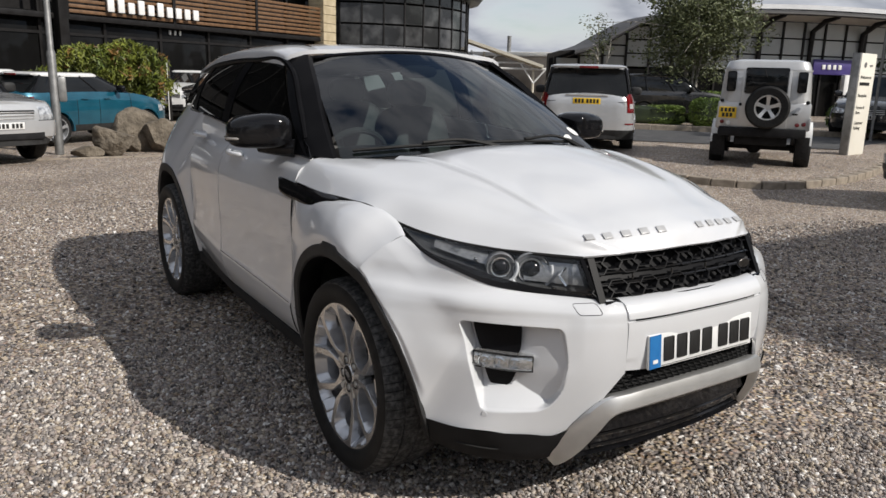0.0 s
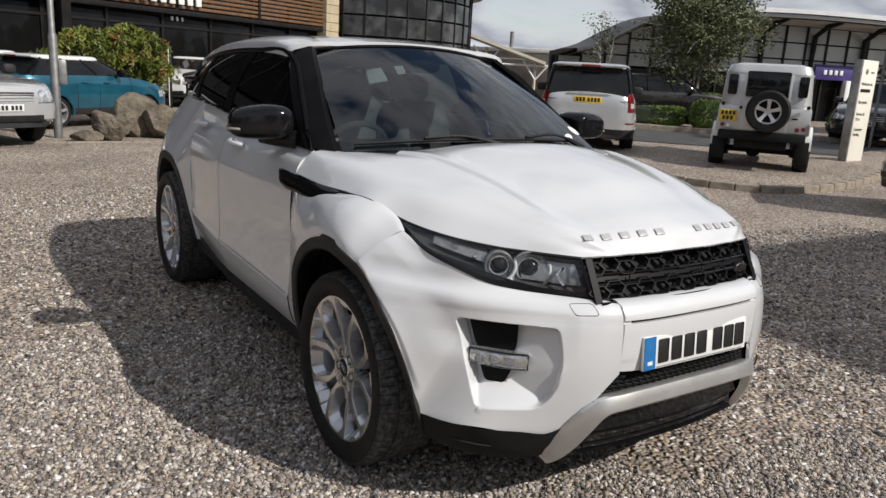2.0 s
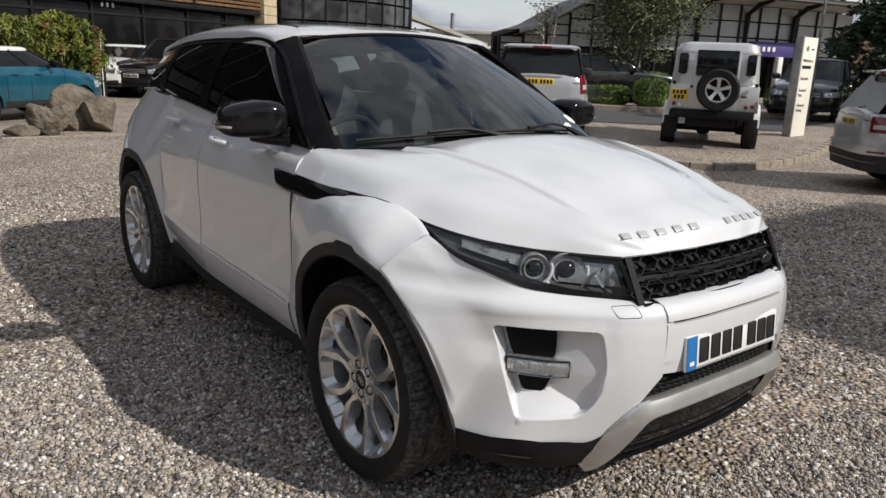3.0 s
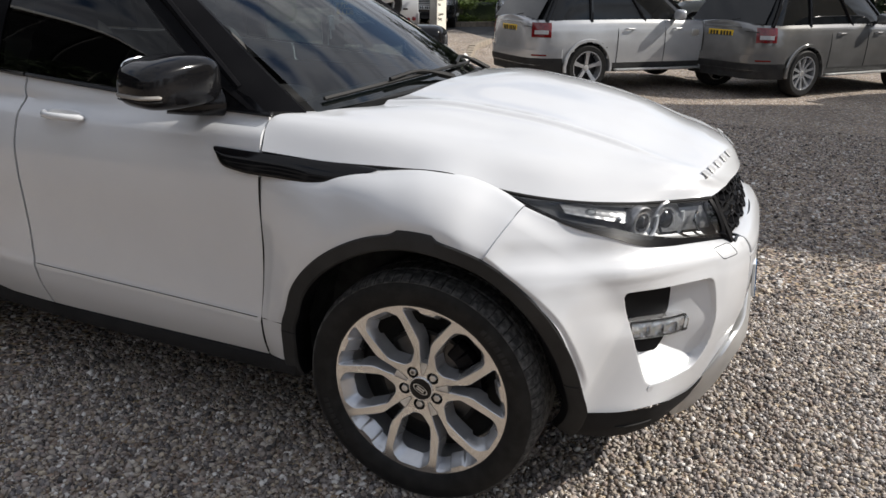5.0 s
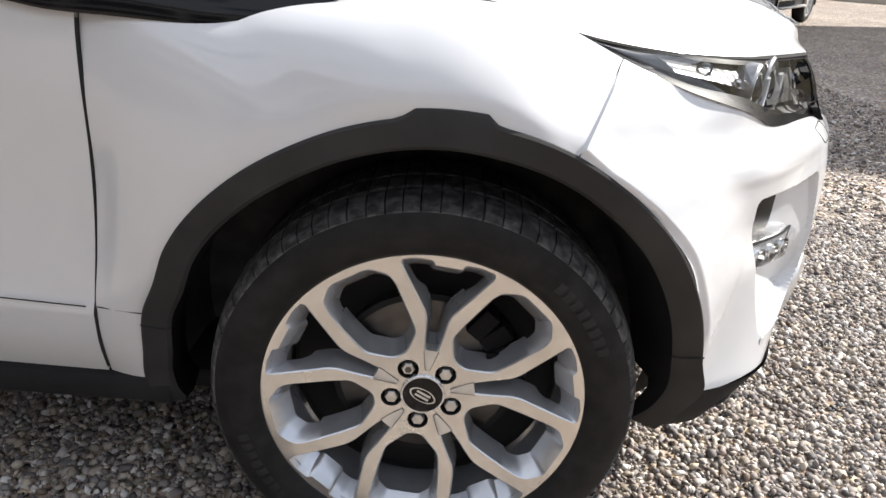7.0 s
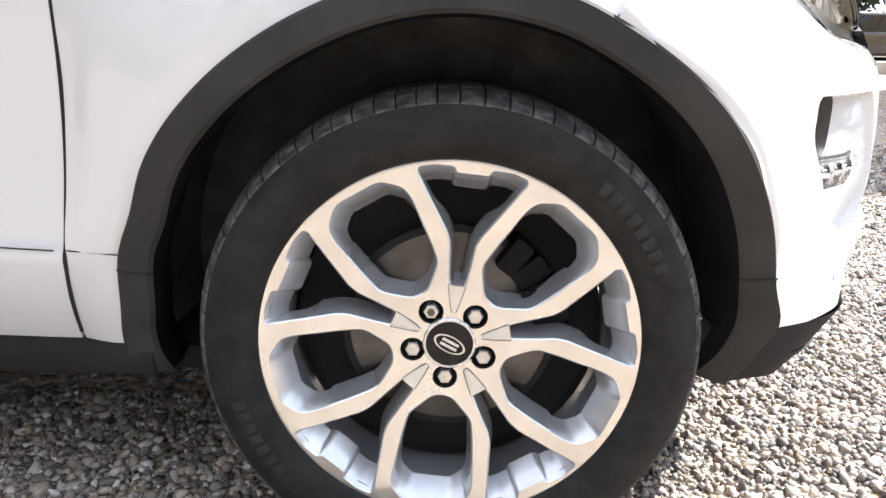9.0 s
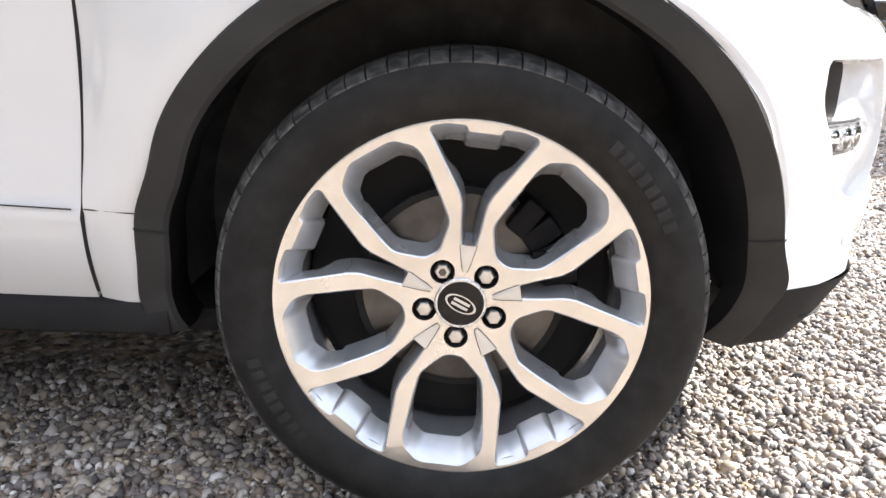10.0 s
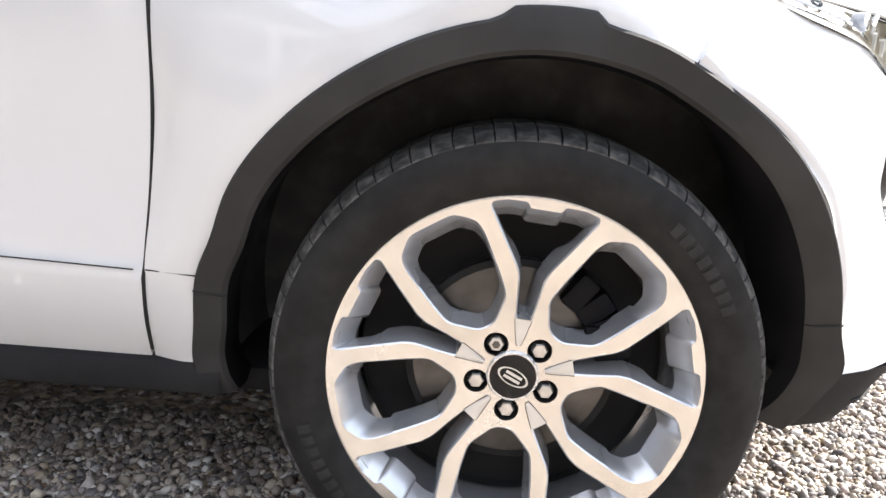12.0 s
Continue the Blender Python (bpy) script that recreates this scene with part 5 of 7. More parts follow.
    for sg in (-1, 1):
        part("door_gap_seal", sheet(side([[(x, (0.842 if z < 1.0 else 0.765) + min(0.0, float(waist(x))), z) for x in (-2.19, -1.8, -1.47, -1.1, -0.50)] for z in (0.36, 0.7, 0.95, 1.09)], sg)), GAP, car)
    # floor pan and cabin
    part("floor_pan", box(3.0, 1.5, 0.05, (-1.4, 0, 0.27), 0.02), DARK, car)
    part("engine_bay", box(0.9, 0.98, 0.55, (0.10, 0, 0.60), 0.03), DARK, car)
    dash = part("dashboard", sheet([[(-0.42, y, 1.06), (-0.62, y, 1.085), (-0.80, y, 1.06), (-0.88, y, 0.98), (-0.86, y, 0.70)] for y in np.linspace(-0.74, 0.74, 10)]), DARK, car)
    part("instrument_hood", moved(blob(0.22, 0.42, 0.10), Matrix.Translation((-0.82, -0.37, 1.075))), DARK, dash)
    wheelm = Matrix.Translation((-1.00, -0.37, 1.02)) @ pose(0, 0, 0, 0, 24, 0)
    a = np.linspace(0, 2 * math.pi, 37)
    sw = part("steering_wheel", moved(tube([(0, 0.185 * math.cos(q), 0.185 * math.sin(q)) for q in a], 0.016, 8), wheelm), SEATFAB, car)
    part("wheel_boss", moved(blob(0.06, 0.16, 0.13), wheelm), DARK, sw)
    part("wheel_spoke", moved(box(0.02, 0.36, 0.04, (0, 0, 0), 0.008), wheelm), SILVER, sw)
    for x, y in ((-1.55, -0.37), (-1.55, 0.37), (-2.4, -0.37), (-2.4, 0.37)):
        seat = part("seat", moved(blob(0.52, 0.50, 0.20, p=4), Matrix.Translation((x + 0.25, y, 0.62))), SEATFAB, car)
        part("seat_back", moved(blob(0.16, 0.50, 0.66, p=4), Matrix.Translation((x - 0.08, y, 0.95)) @ pose(0, 0, 0, 0, -14, 0)), SEATFAB, seat)
        part("headrest", moved(blob(0.09, 0.27, 0.17, p=3), Matrix.Translation((x - 0.19, y, 1.345))), SEATFAB, seat)
    part("rear_view_mirror", moved(blob(0.03, 0.22, 0.065), Matrix.Translation((-0.99, 0.0, 1.475))), DARK, car)
    part("cabin_lining", sheet([[(-1.06, y, 1.51) for y in (-0.45, 0, 0.45)], [(-1.6, y, 1.545) for y in (-0.55, 0, 0.55)], [(-2.85, y, 1.45) for y in (-0.45, 0, 0.45)]]), DARK, car)


bumper = tagged(new("front_bumper"), label="white front bumper with silver guard")
bumper.parent = car
build_front()
for s in (-1, 1):
    build_side(s)
WHEEL = build_wheel()
WHEEL.parent = car
FULL = Matrix.Diagonal((1.012, 1.0, 1.012, 1))
WHEEL.matrix_basis = pose(0, -0.903, HUB_Z) @ FULL
for m in (pose(-2.64, -0.885, HUB_Z, 0, 17, 0), pose(0, 0.903, HUB_Z, 0, 0, 180), pose(-2.64, 0.885, HUB_Z, 0, 0, 180)):
    copy_thing(WHEEL, m @ FULL)


# ---- other vehicles ----
def wheel_simple(parent, x, y, r, width, spokes, sg, rimr=None, rim_mat=None):
    rimr = rimr or r * 0.70
    w = new("wheel")
    w.parent = parent
    w.matrix_basis = pose(x, y, r, 0, 0, 0 if sg < 0 else 180)
    h = width / 2
    part("tyre", revolve([(rimr, -h * 0.7), (rimr + 0.01, -h), (r * 0.9, -h * 1.05), (r * 0.98, -h * 0.8), (r, -h * 0.4), (r, h * 0.4), (r * 0.98, h * 0.8), (rimr, h)], 40), RUBBER, w)
    a0 = radians(17)
    bm = revolve([(rimr + 0.004, -h * 0.98), (rimr - 0.012, -h * 0.97), (rimr - 0.02, -h * 0.6), (rimr - 0.03, h * 0.6)], 40)
    rim = part("rim", bm, rim_mat or SILVER, w)
    for k in range(spokes):
        a = a0 + 2 * math.pi * k / spokes
        g = []
        for rad, wd, dy in ((0.03, 0.030, -0.62), (rimr * 0.55, 0.028, -0.74), (rimr - 0.01, 0.040, -0.9)):
            rw = []
            for t, d in ((-1, 0.35), (-1, 0.0), (1, 0.0), (1, 0.35)):
                u, v = rad, t * wd * (5 / spokes) ** 0.6
                rw.append((u * math.cos(a) - v * math.sin(a), h * (dy + d), u * math.sin(a) + v * math.cos(a)))
            g.append(rw)
        part("spoke", sheet(g), rim_mat or SILVER, rim)
    part("hub_cap", revolve([(0.0, -h * 0.72), (0.04, -h * 0.70), (0.05, -h * 0.5)], 16), SILVER, rim)
    part("brake_disc", revolve([(0.0, -h * 0.1), (rimr * 0.7, -h * 0.1), (rimr * 0.98, h * 0.2)], 24), DARK, w)
    return w


def ring_plan(x0, x1, hw, n, p=5.0, nose=0.0):
    """Plan ring of a rounded-corner hull; nose pulls the corners in at the front."""
    a = np.linspace(0, 2 * math.pi, 4 * n, endpoint=False)
    c, s = np.cos(a), np.sin(a)
    q = (np.abs(c) ** p + np.abs(s) ** p) ** (-1 / p)
    x = (x0 + x1) / 2 + (x1 - x0) / 2 * c * q
    y = hw * s * q
    return np.stack([x, y], 1)


def suv(name, m, label, paint, d, spokes=5, plate_front=None, plate_rear=None, trim=None, roof_paint=None, group=""):
    """A parked estate-like off-roader. d: its lengths in metres, x ahead of the rear axle."""
    L0, L1, W, H, WB = d["tail"], d["nose"], d["width"], d["height"], d["wheelbase"]
    belt, hood, zb, R = d["belt"], d["hood"], d["clear"], d["tyre"]
    scr0, scr1, back0, back1 = d["screen"], d["screen_top"], d["back"], d["back_top"]
    trim = trim or paint
    drop = d.get("drop", 0.2)
    gz = hood - 0.21 - 0.4 * drop
    top = thing(name, m, label, "car", group)
    hw = W / 2
    n = 44
    # hull: rings from sill to shoulder; faces inside the wheel arches are left out
    lv = [(0.0, 0.955, 0.10), (0.10, 0.975, 0.03), (0.30, 0.992, 0.0), (0.55, 1.0, 0.0), (0.78, 0.99, 0.01), (0.92, 0.965, 0.03), (1.0, 0.93, 0.06)]
    tz = tab([(L0, belt), (scr0 - 0.5, belt), (scr0 + 0.05, (belt + hood) / 2 + 0.02), (scr0 + 0.5, hood), (L1 - 0.25, hood - drop / 2), (L1, hood - drop)])
    fine = []
    for i in range(len(lv) - 1):
        for k in range(3):
            f = k / 3
            fine.append(tuple(lv[i][j] * (1 - f) + lv[i + 1][j] * f for j in range(3)))
    fine.append(lv[-1])
    rings = []
    for t, ws, ins in fine:
        pl = ring_plan(L0 + ins * 0.6, L1 - ins, hw * ws, n, d.get("square", 6.0))
        z = zb + (tz(pl[:, 0]) - zb) * t
        rings.append(np.column_stack([pl, z]))
    rings = np.array(rings)
    bm = bmesh.new()
    v = [[bm.verts.new(p) for p in r] for r in rings]
    N = rings.shape[1]
    for i in range(len(rings) - 1):
        for j in range(N):
            c = (rings[i, j] + rings[i + 1, (j + 1) % N]) / 2
            cut = abs(c[1]) > hw * 0.7 and any(math.hypot(c[0] - ax, c[2] - R) < R + 0.05 for ax in (0, WB))
            if not cut:
                bm.faces.new((v[i][j], v[i][(j + 1) % N], v[i + 1][(j + 1) % N], v[i + 1][j]))
    prev = v[-1]
    for f, dz in ((0.75, 0.03), (0.4, 0.05), (0.0, 0.06)):
        cur = [bm.verts.new((p.co.x, p.co.y * f, tz(p.co.x) + dz)) for p in v[-1]]
        for j in range(N):
            bm.faces.new((prev[j], prev[(j + 1) % N], cur[(j + 1) % N], cur[j]))
        prev = cur
    body = part("body", bm, paint, top)
    under = part("underbody", box(L1 - L0 - 0.5, W - 0.55, 0.32, ((L0 + L1) / 2, 0, zb + 0.10), 0.03), DARK, body)
    cx0, half = (L0 + L1) / 2, (L1 - L0) / 2
    pw = d.get("square", 6.0)
    lt = [tab([(t, q[k]) for t, q in zip([q[0] for q in lv], lv)]) for k in (1, 2)]

    def skin(sg, end, wrap, inner, z0, z1, off, nz=4):
        """A patch that follows the hull round one corner, from inner (share of the half width) to wrap metres along the side."""
        e = -1 if end == "rear" else 1
        a0, a1 = math.atan2(inner, 1.0), math.atan2(1.0, (half - wrap) / half)
        g = []
        for z in np.linspace(z0, z1, nz):
            row = []
            for a in np.linspace(a0, a1, 14):
                co, si = math.cos(a), math.sin(a)
                q = (co ** pw + si ** pw) ** (-1 / pw)
                x = cx0 + e * half * co * q
                t = min(1.0, max(0.0, (z - zb) / (float(tz(x)) - zb)))
                ws, ins = float(lt[0](t)), float(lt[1](t))
                hx = half - ins * (0.3 if e < 0 else 0.5)
                px = cx0 + e * (-ins * 0.3 if e < 0 else -ins * 0.5) + e * hx * co * q
                nx, ny = co ** (pw - 1) / half, si ** (pw - 1) / hw
                nl = math.hypot(nx, ny)
                row.append((px + e * off * nx / nl, sg * (hw * ws * si * q + off * ny / nl), z))
            g.append(row)
        return sheet(hem(g, (-e, -sg * 0.5, 0), 0.02))
    # lower trim and arches
    low = np.array([np.column_stack([ring_plan(L0 - 0.005, L1 + 0.005, hw * s, n, 6.0), np.full(4 * n, z)]) for s, z in ((0.93, zb - 0.03), (0.975, zb + 0.02), (0.985, zb + 0.12))])
    bm = bmesh.new()
    vv = [[bm.verts.new(p) for p in r] for r in low]
    for i in range(2):
        for j in range(N):
            c = (low[i, j] + low[i + 1, (j + 1) % N]) / 2
            if not (abs(c[1]) > hw * 0.7 and any(abs(c[0] - ax) < R + 0.05 for ax in (0, WB))):
                bm.faces.new((vv[i][j], vv[i][(j + 1) % N], vv[i + 1][(j + 1) % N], vv[i + 1][j]))
    part("lower_trim", bm, d.get("skirt", PLASTIC), body)
    for ax in (0, WB):
        for sg in (-1, 1):
            a = np.linspace(radians(-18), radians(198), 30)
            g = [[(ax + (R + rr) * math.cos(q), sg * y, R + (R + rr) * math.sin(q)) for q in a] for rr, y in ((0.085, hw * 0.985), (0.075, hw * 1.012), (0.035, hw * 1.012), (0.03, hw * 0.93), (0.05, hw * 0.6))]
            g2 = [[(x, y, max(z, zb - 0.02)) for x, y, z in row] for row in g]
            part("arch_trim", sheet(g2), trim, body)
            part("arch_liner", sheet([[(ax + (R + 0.05) * k * math.cos(q), sg * hw * 0.58, R + (R + 0.05) * k * math.sin(q)) for q in a] for k in (1, 0)]), LINER, body)
            wheel_simple(top, ax, sg * (hw - 0.125), R, 0.24, spokes, sg, rim_mat=ALLOY_SIDE)
    # cabin: glass ring, pillars, roof
    b0, t0 = ring_plan(back0, scr0, hw * 0.915, n, 7), ring_plan(back1, scr1, hw * d.get("tumble", 0.76), n, 7)
    zt = H - 0.09
    rows = []
    for t in np.linspace(0, 1, 6):
        p = b0 * (1 - t) + t0 * t
        rows.append(np.column_stack([p[:, 0], p[:, 1] * (1 + 0.02 * math.sin(math.pi * t)), np.full(len(p), (belt - 0.03) * (1 - t) + zt * t)]))
    rows = np.array(rows)
    ang = np.linspace(0, 2 * math.pi, 4 * n, endpoint=False)
    part("cabin_glass", sheet(rows, wrap=True), d.get("glass", DARKGLASS), top, "dark glazed cabin sides")
    part("cabin_core", box(back0 * -1 + scr0 - 0.9, W * 0.66, belt - 0.4 + 0.1, ((back0 + scr0) / 2 - 0.05, 0, (belt + 0.4) / 2), 0.05), DARK, body)
    pil = d.get("pillar", paint)
    for f, wide in d["pillars"]:
        for sg in (-1, 1):
            xb, xt = back0 + (scr0 - back0) * f, back1 + (scr1 - back1) * f
            jb, jt = int(np.argmin(np.abs(b0[:, 0] - xb) + 9 * (np.sign(b0[:, 1]) != sg))), int(np.argmin(np.abs(t0[:, 0] - xt) + 9 * (np.sign(t0[:, 1]) != sg)))
            pts = [rows[0, jb] * (1 - t) + rows[-1, jt] * t + np.array((0, sg * 0.004 + sg * 0.012 * math.sin(math.pi * t), 0)) for t in np.linspace(0, 1, 5)]
            part("pillar", tube(pts, wide, 8), pil, top)
    roof_rows = [np.column_stack([t0[:, 0], t0[:, 1] * 1.012, np.full(4 * n, zt - 0.015)])]
    cx = (back1 + scr1) / 2
    for f, z in ((1.0, zt + 0.02), (0.96, zt + 0.055), (0.85, zt + 0.075), (0.45, H - 0.005), (0.0, H)):
        roof_rows.append(np.column_stack([cx + (t0[:, 0] - cx) * (f if f > 0.9 else 0.4 + 0.6 * f if f > 0 else 0.35), t0[:, 1] * 1.012 * f, np.full(4 * n, z)]))
    part("roof", sheet(roof_rows, wrap=True), roof_paint or paint, top)
    part("roof_spoiler", box(0.16, W * d.get("tumble", 0.76) * 0.93, 0.035, (back1 - 0.07, 0, zt + 0.03), 0.012), roof_paint or paint, top)
    # doors' seams and handles, mirrors
    for sg in (-1, 1):
        for x in d["seams"]:
            part("door_gap", tube([(x, sg * hw * s, zb + (belt - zb) * t) for t, s in ((0.08, 0.973), (0.3, 0.993), (0.55, 1.001), (0.78, 0.991), (0.97, 0.945))], 0.006, 5), GAP, body)
        for x in d["handles"]:
            part("door_handle", tube([(x - 0.09, sg * hw * 0.985, belt - 0.135), (x - 0.06, sg * (hw * 0.985 + 0.035), belt - 0.132), (x + 0.06, sg * (hw * 0.985 + 0.035), belt - 0.132), (x + 0.09, sg * hw * 0.985, belt - 0.135)], 0.014, 6), trim, body)
        mir = part("door_mirror", moved(blob(0.14, 0.24, 0.18, p=3), Matrix.Translation((scr0 - 0.62, sg * (hw + 0.10), belt + 0.09))), d.get("mirror", trim), top)
        part("mirror_arm", box(0.07, 0.16, 0.05, (scr0 - 0.60, sg * (hw - 0.01), belt + 0.03), 0.015), PLASTIC, mir)
        if d.get("step"):
            part("side_step", box(WB - 2 * R - 0.25, 0.10, 0.035, (WB / 2, sg * (hw + 0.03), zb + 0.01), 0.012), SILVER, top)
        if d.get("vent"):
            part("wing_vent", box(0.14, 0.012, 0.11, (WB - R - 0.24, sg * hw * 0.996, belt - 0.20), 0.004), SILVER, body)
        # rear and front lamps, flush with the hull
        tl = part("tail_light", skin(sg, "rear", 0.12, d.get("lamp_in", 0.70), d["tail_z"] - d["tail_h"] / 2, d["tail_z"] + d["tail_h"] / 2, 0.008), RED_LENS, top)
        part("lamp_cell", skin(sg, "rear", 0.03, d.get("lamp_in", 0.70) + 0.06, d["tail_z"] - d["tail_h"] * 0.28, d["tail_z"] - d["tail_h"] * 0.02, 0.013), BADGE, tl)
        part("bumper_reflector", skin(sg, "rear", 0.0, 0.78, zb + 0.245, zb + 0.270, 0.040), RED_LENS, body)
        hl = part("headlight", skin(sg, "front", 0.30, 0.58, hood - d.get("lamp_low", 0.36), hood - 0.19 + (0.2 - drop) * 0.7, 0.008), LAMPGREY, top, "clear glass headlight")
        part("lamp_bezel", skin(sg, "front", 0.33, 0.56, hood - d.get("lamp_low", 0.36) - 0.015, hood - d.get("lamp_low", 0.36) + 0.01, 0.011), DARK, hl)
        for k in (0, 1):
            part("projector", moved(revolve([(0.055, 0.0), (0.05, 0.01), (0.035, -0.005), (0.0, 0.01)], 20, "x"), Matrix.Translation((L1 - 0.035 - 0.02 * k, sg * (hw * 0.70 - 0.13 * (1 - k) + 0.04), hood - 0.285))), CHROME, hl)
    part("tailgate_line", tube([(L0 - 0.004 + 0.03, y, belt - 0.10) for y in np.linspace(-hw * 0.8, hw * 0.8, 5)], 0.006, 5), GAP, body)
    for sg in (-1, 1):
        part("rear_bumper", skin(sg, "rear", 0.42, 0.0, zb + 0.10, zb + 0.34, 0.035, 6), d.get("bumper", paint), top)
        part("bumper_valance", skin(sg, "rear", 0.42, 0.0, zb - 0.04, zb + d.get("valance", 0.14), 0.038, 4), PLASTIC, top)
    part("rear_screen", sheet([[(back0 + 0.02 - 0.035 + (back1 - back0) * t, y * (hw * (0.80 - 0.10 * t)), belt + 0.02 + (zt - belt - 0.05) * t) for y in np.linspace(-1, 1, 8)] for t in np.linspace(0, 1, 5)]), d.get("glass", DARKGLASS), top)
    part("tailgate_strip", box(0.02, W * 0.42, 0.03, (L0 + 0.022, 0, d["plate_z"] + 0.11), 0.006), d.get("strip", trim), top)
    part("high_brake_light", box(0.02, 0.36, 0.045, (back1 - 0.155, 0, zt + 0.020), 0.008), RED_LENS, top)
    fb = part("front_bumper", skin(1, "front", 0.42, 0.0, zb + 0.10, zb + 0.36, 0.035, 6), paint, top)
    part("front_bumper", skin(-1, "front", 0.42, 0.0, zb + 0.10, zb + 0.36, 0.035, 6), paint, top)
    gr = part("grille", box(0.05, W * 0.50, 0.17, (L1 - 0.035, 0, gz), 0.015), DARK, top)
    for k in range(3):
        part("grille_bar", box(0.02, W * 0.48, 0.018, (L1 - 0.004, 0, gz - 0.05 + 0.05 * k), 0.004), d.get("grille", SILVER), gr)
    part("lower_grille", box(0.03, W * 0.62, 0.11, (L1 + 0.020, 0, zb + 0.12), 0.01), DARK, fb)
    for kind, mt, x, sgx, z in (("rear", PLATE_Y, L0 + 0.012, -1, d["plate_z"]), ("front", PLATE_W, L1 + 0.047, 1, zb + 0.29)):
        pl = part("number_plate", box(0.012, 0.52, 0.111, (x, 0, z), 0.003), mt, top, "yellow rear number plate" if kind == "rear" else "white front number plate")
        for i, y in enumerate((-0.205, -0.142, -0.079, -0.016, 0.075, 0.138, 0.201)):
            part("plate_bar", box(0.003, 0.042, 0.074, (x + sgx * 0.0072, y, z)), INK, pl)
    wp = part("rear_wiper", tube([(back0 - 0.03, 0.0, belt + 0.05), (back0 - 0.02, -0.30, belt + 0.09)], 0.008, 5), PLASTIC, top)
    return top


DARKGLASS = mat("dark_car_glass", (0.006, 0.007, 0.008), 0.04, 0, (0.012, 0.013, 0.014), 1.2, spec=0.35)
LAMPGREY = mat("lamp_glass", (0.22, 0.23, 0.25), 0.08, 0.4, (0.75, 0.77, 0.79), 14, coat=1.0)
SILVER_PAINT = mat("silver_car_paint", (0.48, 0.49, 0.50), 0.26, 0.4, (0.54, 0.55, 0.56), 3, coat=1.0)
PALE_PAINT = mat("pale_silver_car_paint", (0.53, 0.53, 0.525), 0.32, 0.35, (0.59, 0.59, 0.585), 3, coat=1.0)
GREY_PAINT = mat("grey_car_paint", (0.20, 0.198, 0.194), 0.24, 0.55, (0.25, 0.247, 0.242), 3, coat=1.0)
BLACK_PAINT = mat("black_car_paint", (0.006, 0.006, 0.007), 0.22, 0, (0.010, 0.010, 0.011), 3, coat=1.0)
TEAL_PAINT = mat("teal_car_paint", (0.006, 0.085, 0.135), 0.30, 0.4, (0.010, 0.112, 0.172), 3, coat=1.0)
PALE_WHITE = mat("white_car_paint", (0.70, 0.70, 0.69), 0.35, 0, (0.74, 0.74, 0.73), 3, coat=1.0)

SPORT = dict(tail=-1.0, nose=3.62, width=1.93, height=1.80, wheelbase=2.745, belt=1.14, hood=1.06, clear=0.34, tyre=0.385, screen=2.30, screen_top=1.45, back=-0.88, back_top=-0.52,
             pillars=[(0.045, 0.035), (0.30, 0.035), (0.62, 0.03), (0.955, 0.035)], pillar=BLACK_GLOSS, seams=(0.55, 1.50, 2.30), handles=(0.78, 1.75), tail_h=0.23, tail_z=0.99, plate_z=0.99, lamp_in=0.74, step=True, vent=True, valance=0.21)
FREEL = dict(tail=-0.98, nose=3.55, width=1.90, height=1.73, wheelbase=2.66, belt=1.12, hood=1.05, clear=0.36, tyre=0.36, screen=2.30, screen_top=1.50, back=-0.90, back_top=-0.66,
             pillars=[(0.04, 0.04), (0.31, 0.03), (0.62, 0.03), (0.955, 0.035)], pillar=BLACK_GLOSS, seams=(0.55, 1.45, 2.2), handles=(0.75, 1.66), tail_h=0.34, tail_z=1.00, plate_z=1.03, bumper=SILVER_PAINT, tumble=0.79, lamp_in=0.83, strip=SILVER, lamp_low=0.33, drop=0.08, square=8.0, mirror=PLASTIC)
EVO = dict(tail=-0.80, nose=3.53, width=1.90, height=1.62, wheelbase=2.66, belt=1.16, hood=1.04, clear=0.33, tyre=0.36, screen=2.36, screen_top=1.50, back=-0.62, back_top=-0.20,
           pillars=[(0.05, 0.03), (0.31, 0.03), (0.62, 0.02), (0.955, 0.03)], pillar=BLACK_GLOSS, seams=(0.55, 1.18, 2.14), handles=(0.76, 1.40), tail_h=0.14, tail_z=1.02, plate_z=0.85, mirror=BLACK_GLOSS, tumble=0.72)


def on_ground(x, y, heading, up=0.0, size=1.0):
    return pose(x, y, float(ground_z(x, y)) + up, 0, 0, heading) @ Matrix.Scale(size, 4)


suv("parked_car", on_ground(-2.12, 9.34, 44, 0.0, 0.90), "silver large SUV with dark windows, parked on gravel", SILVER_PAINT, SPORT, 5, group="row of parked SUVs")
suv("parked_car", on_ground(0.82, 10.65, 50, 0.0, 0.92), "dark grey large SUV with dark windows, parked on gravel", GREY_PAINT, SPORT, 10, group="row of parked SUVs")
suv("parked_car", on_ground(4.18, 10.68, 53, 0.0, 0.90), "gloss black large SUV with chrome tailgate strip, parked on gravel", BLACK_PAINT, dict(SPORT, strip=CHROME), 10, group="row of parked SUVs")
suv("parked_car", on_ground(-8.94, 8.79, 136), "silver compact SUV seen with red tail lights and yellow plate", SILVER_PAINT, FREEL, 5)
suv("parked_car", on_ground(-13.36, -2.70, 24, 0.0, 0.92), "silver compact SUV with barred grille beside a lamp post", SILVER_PAINT, dict(FREEL, bumper=SILVER_PAINT), 5)
suv("parked_car", on_ground(-14.25, -0.80, 124, 0.0, 0.85), "teal compact SUV with white roof behind rocks", TEAL_PAINT, EVO, 5, roof_paint=PALE_WHITE)
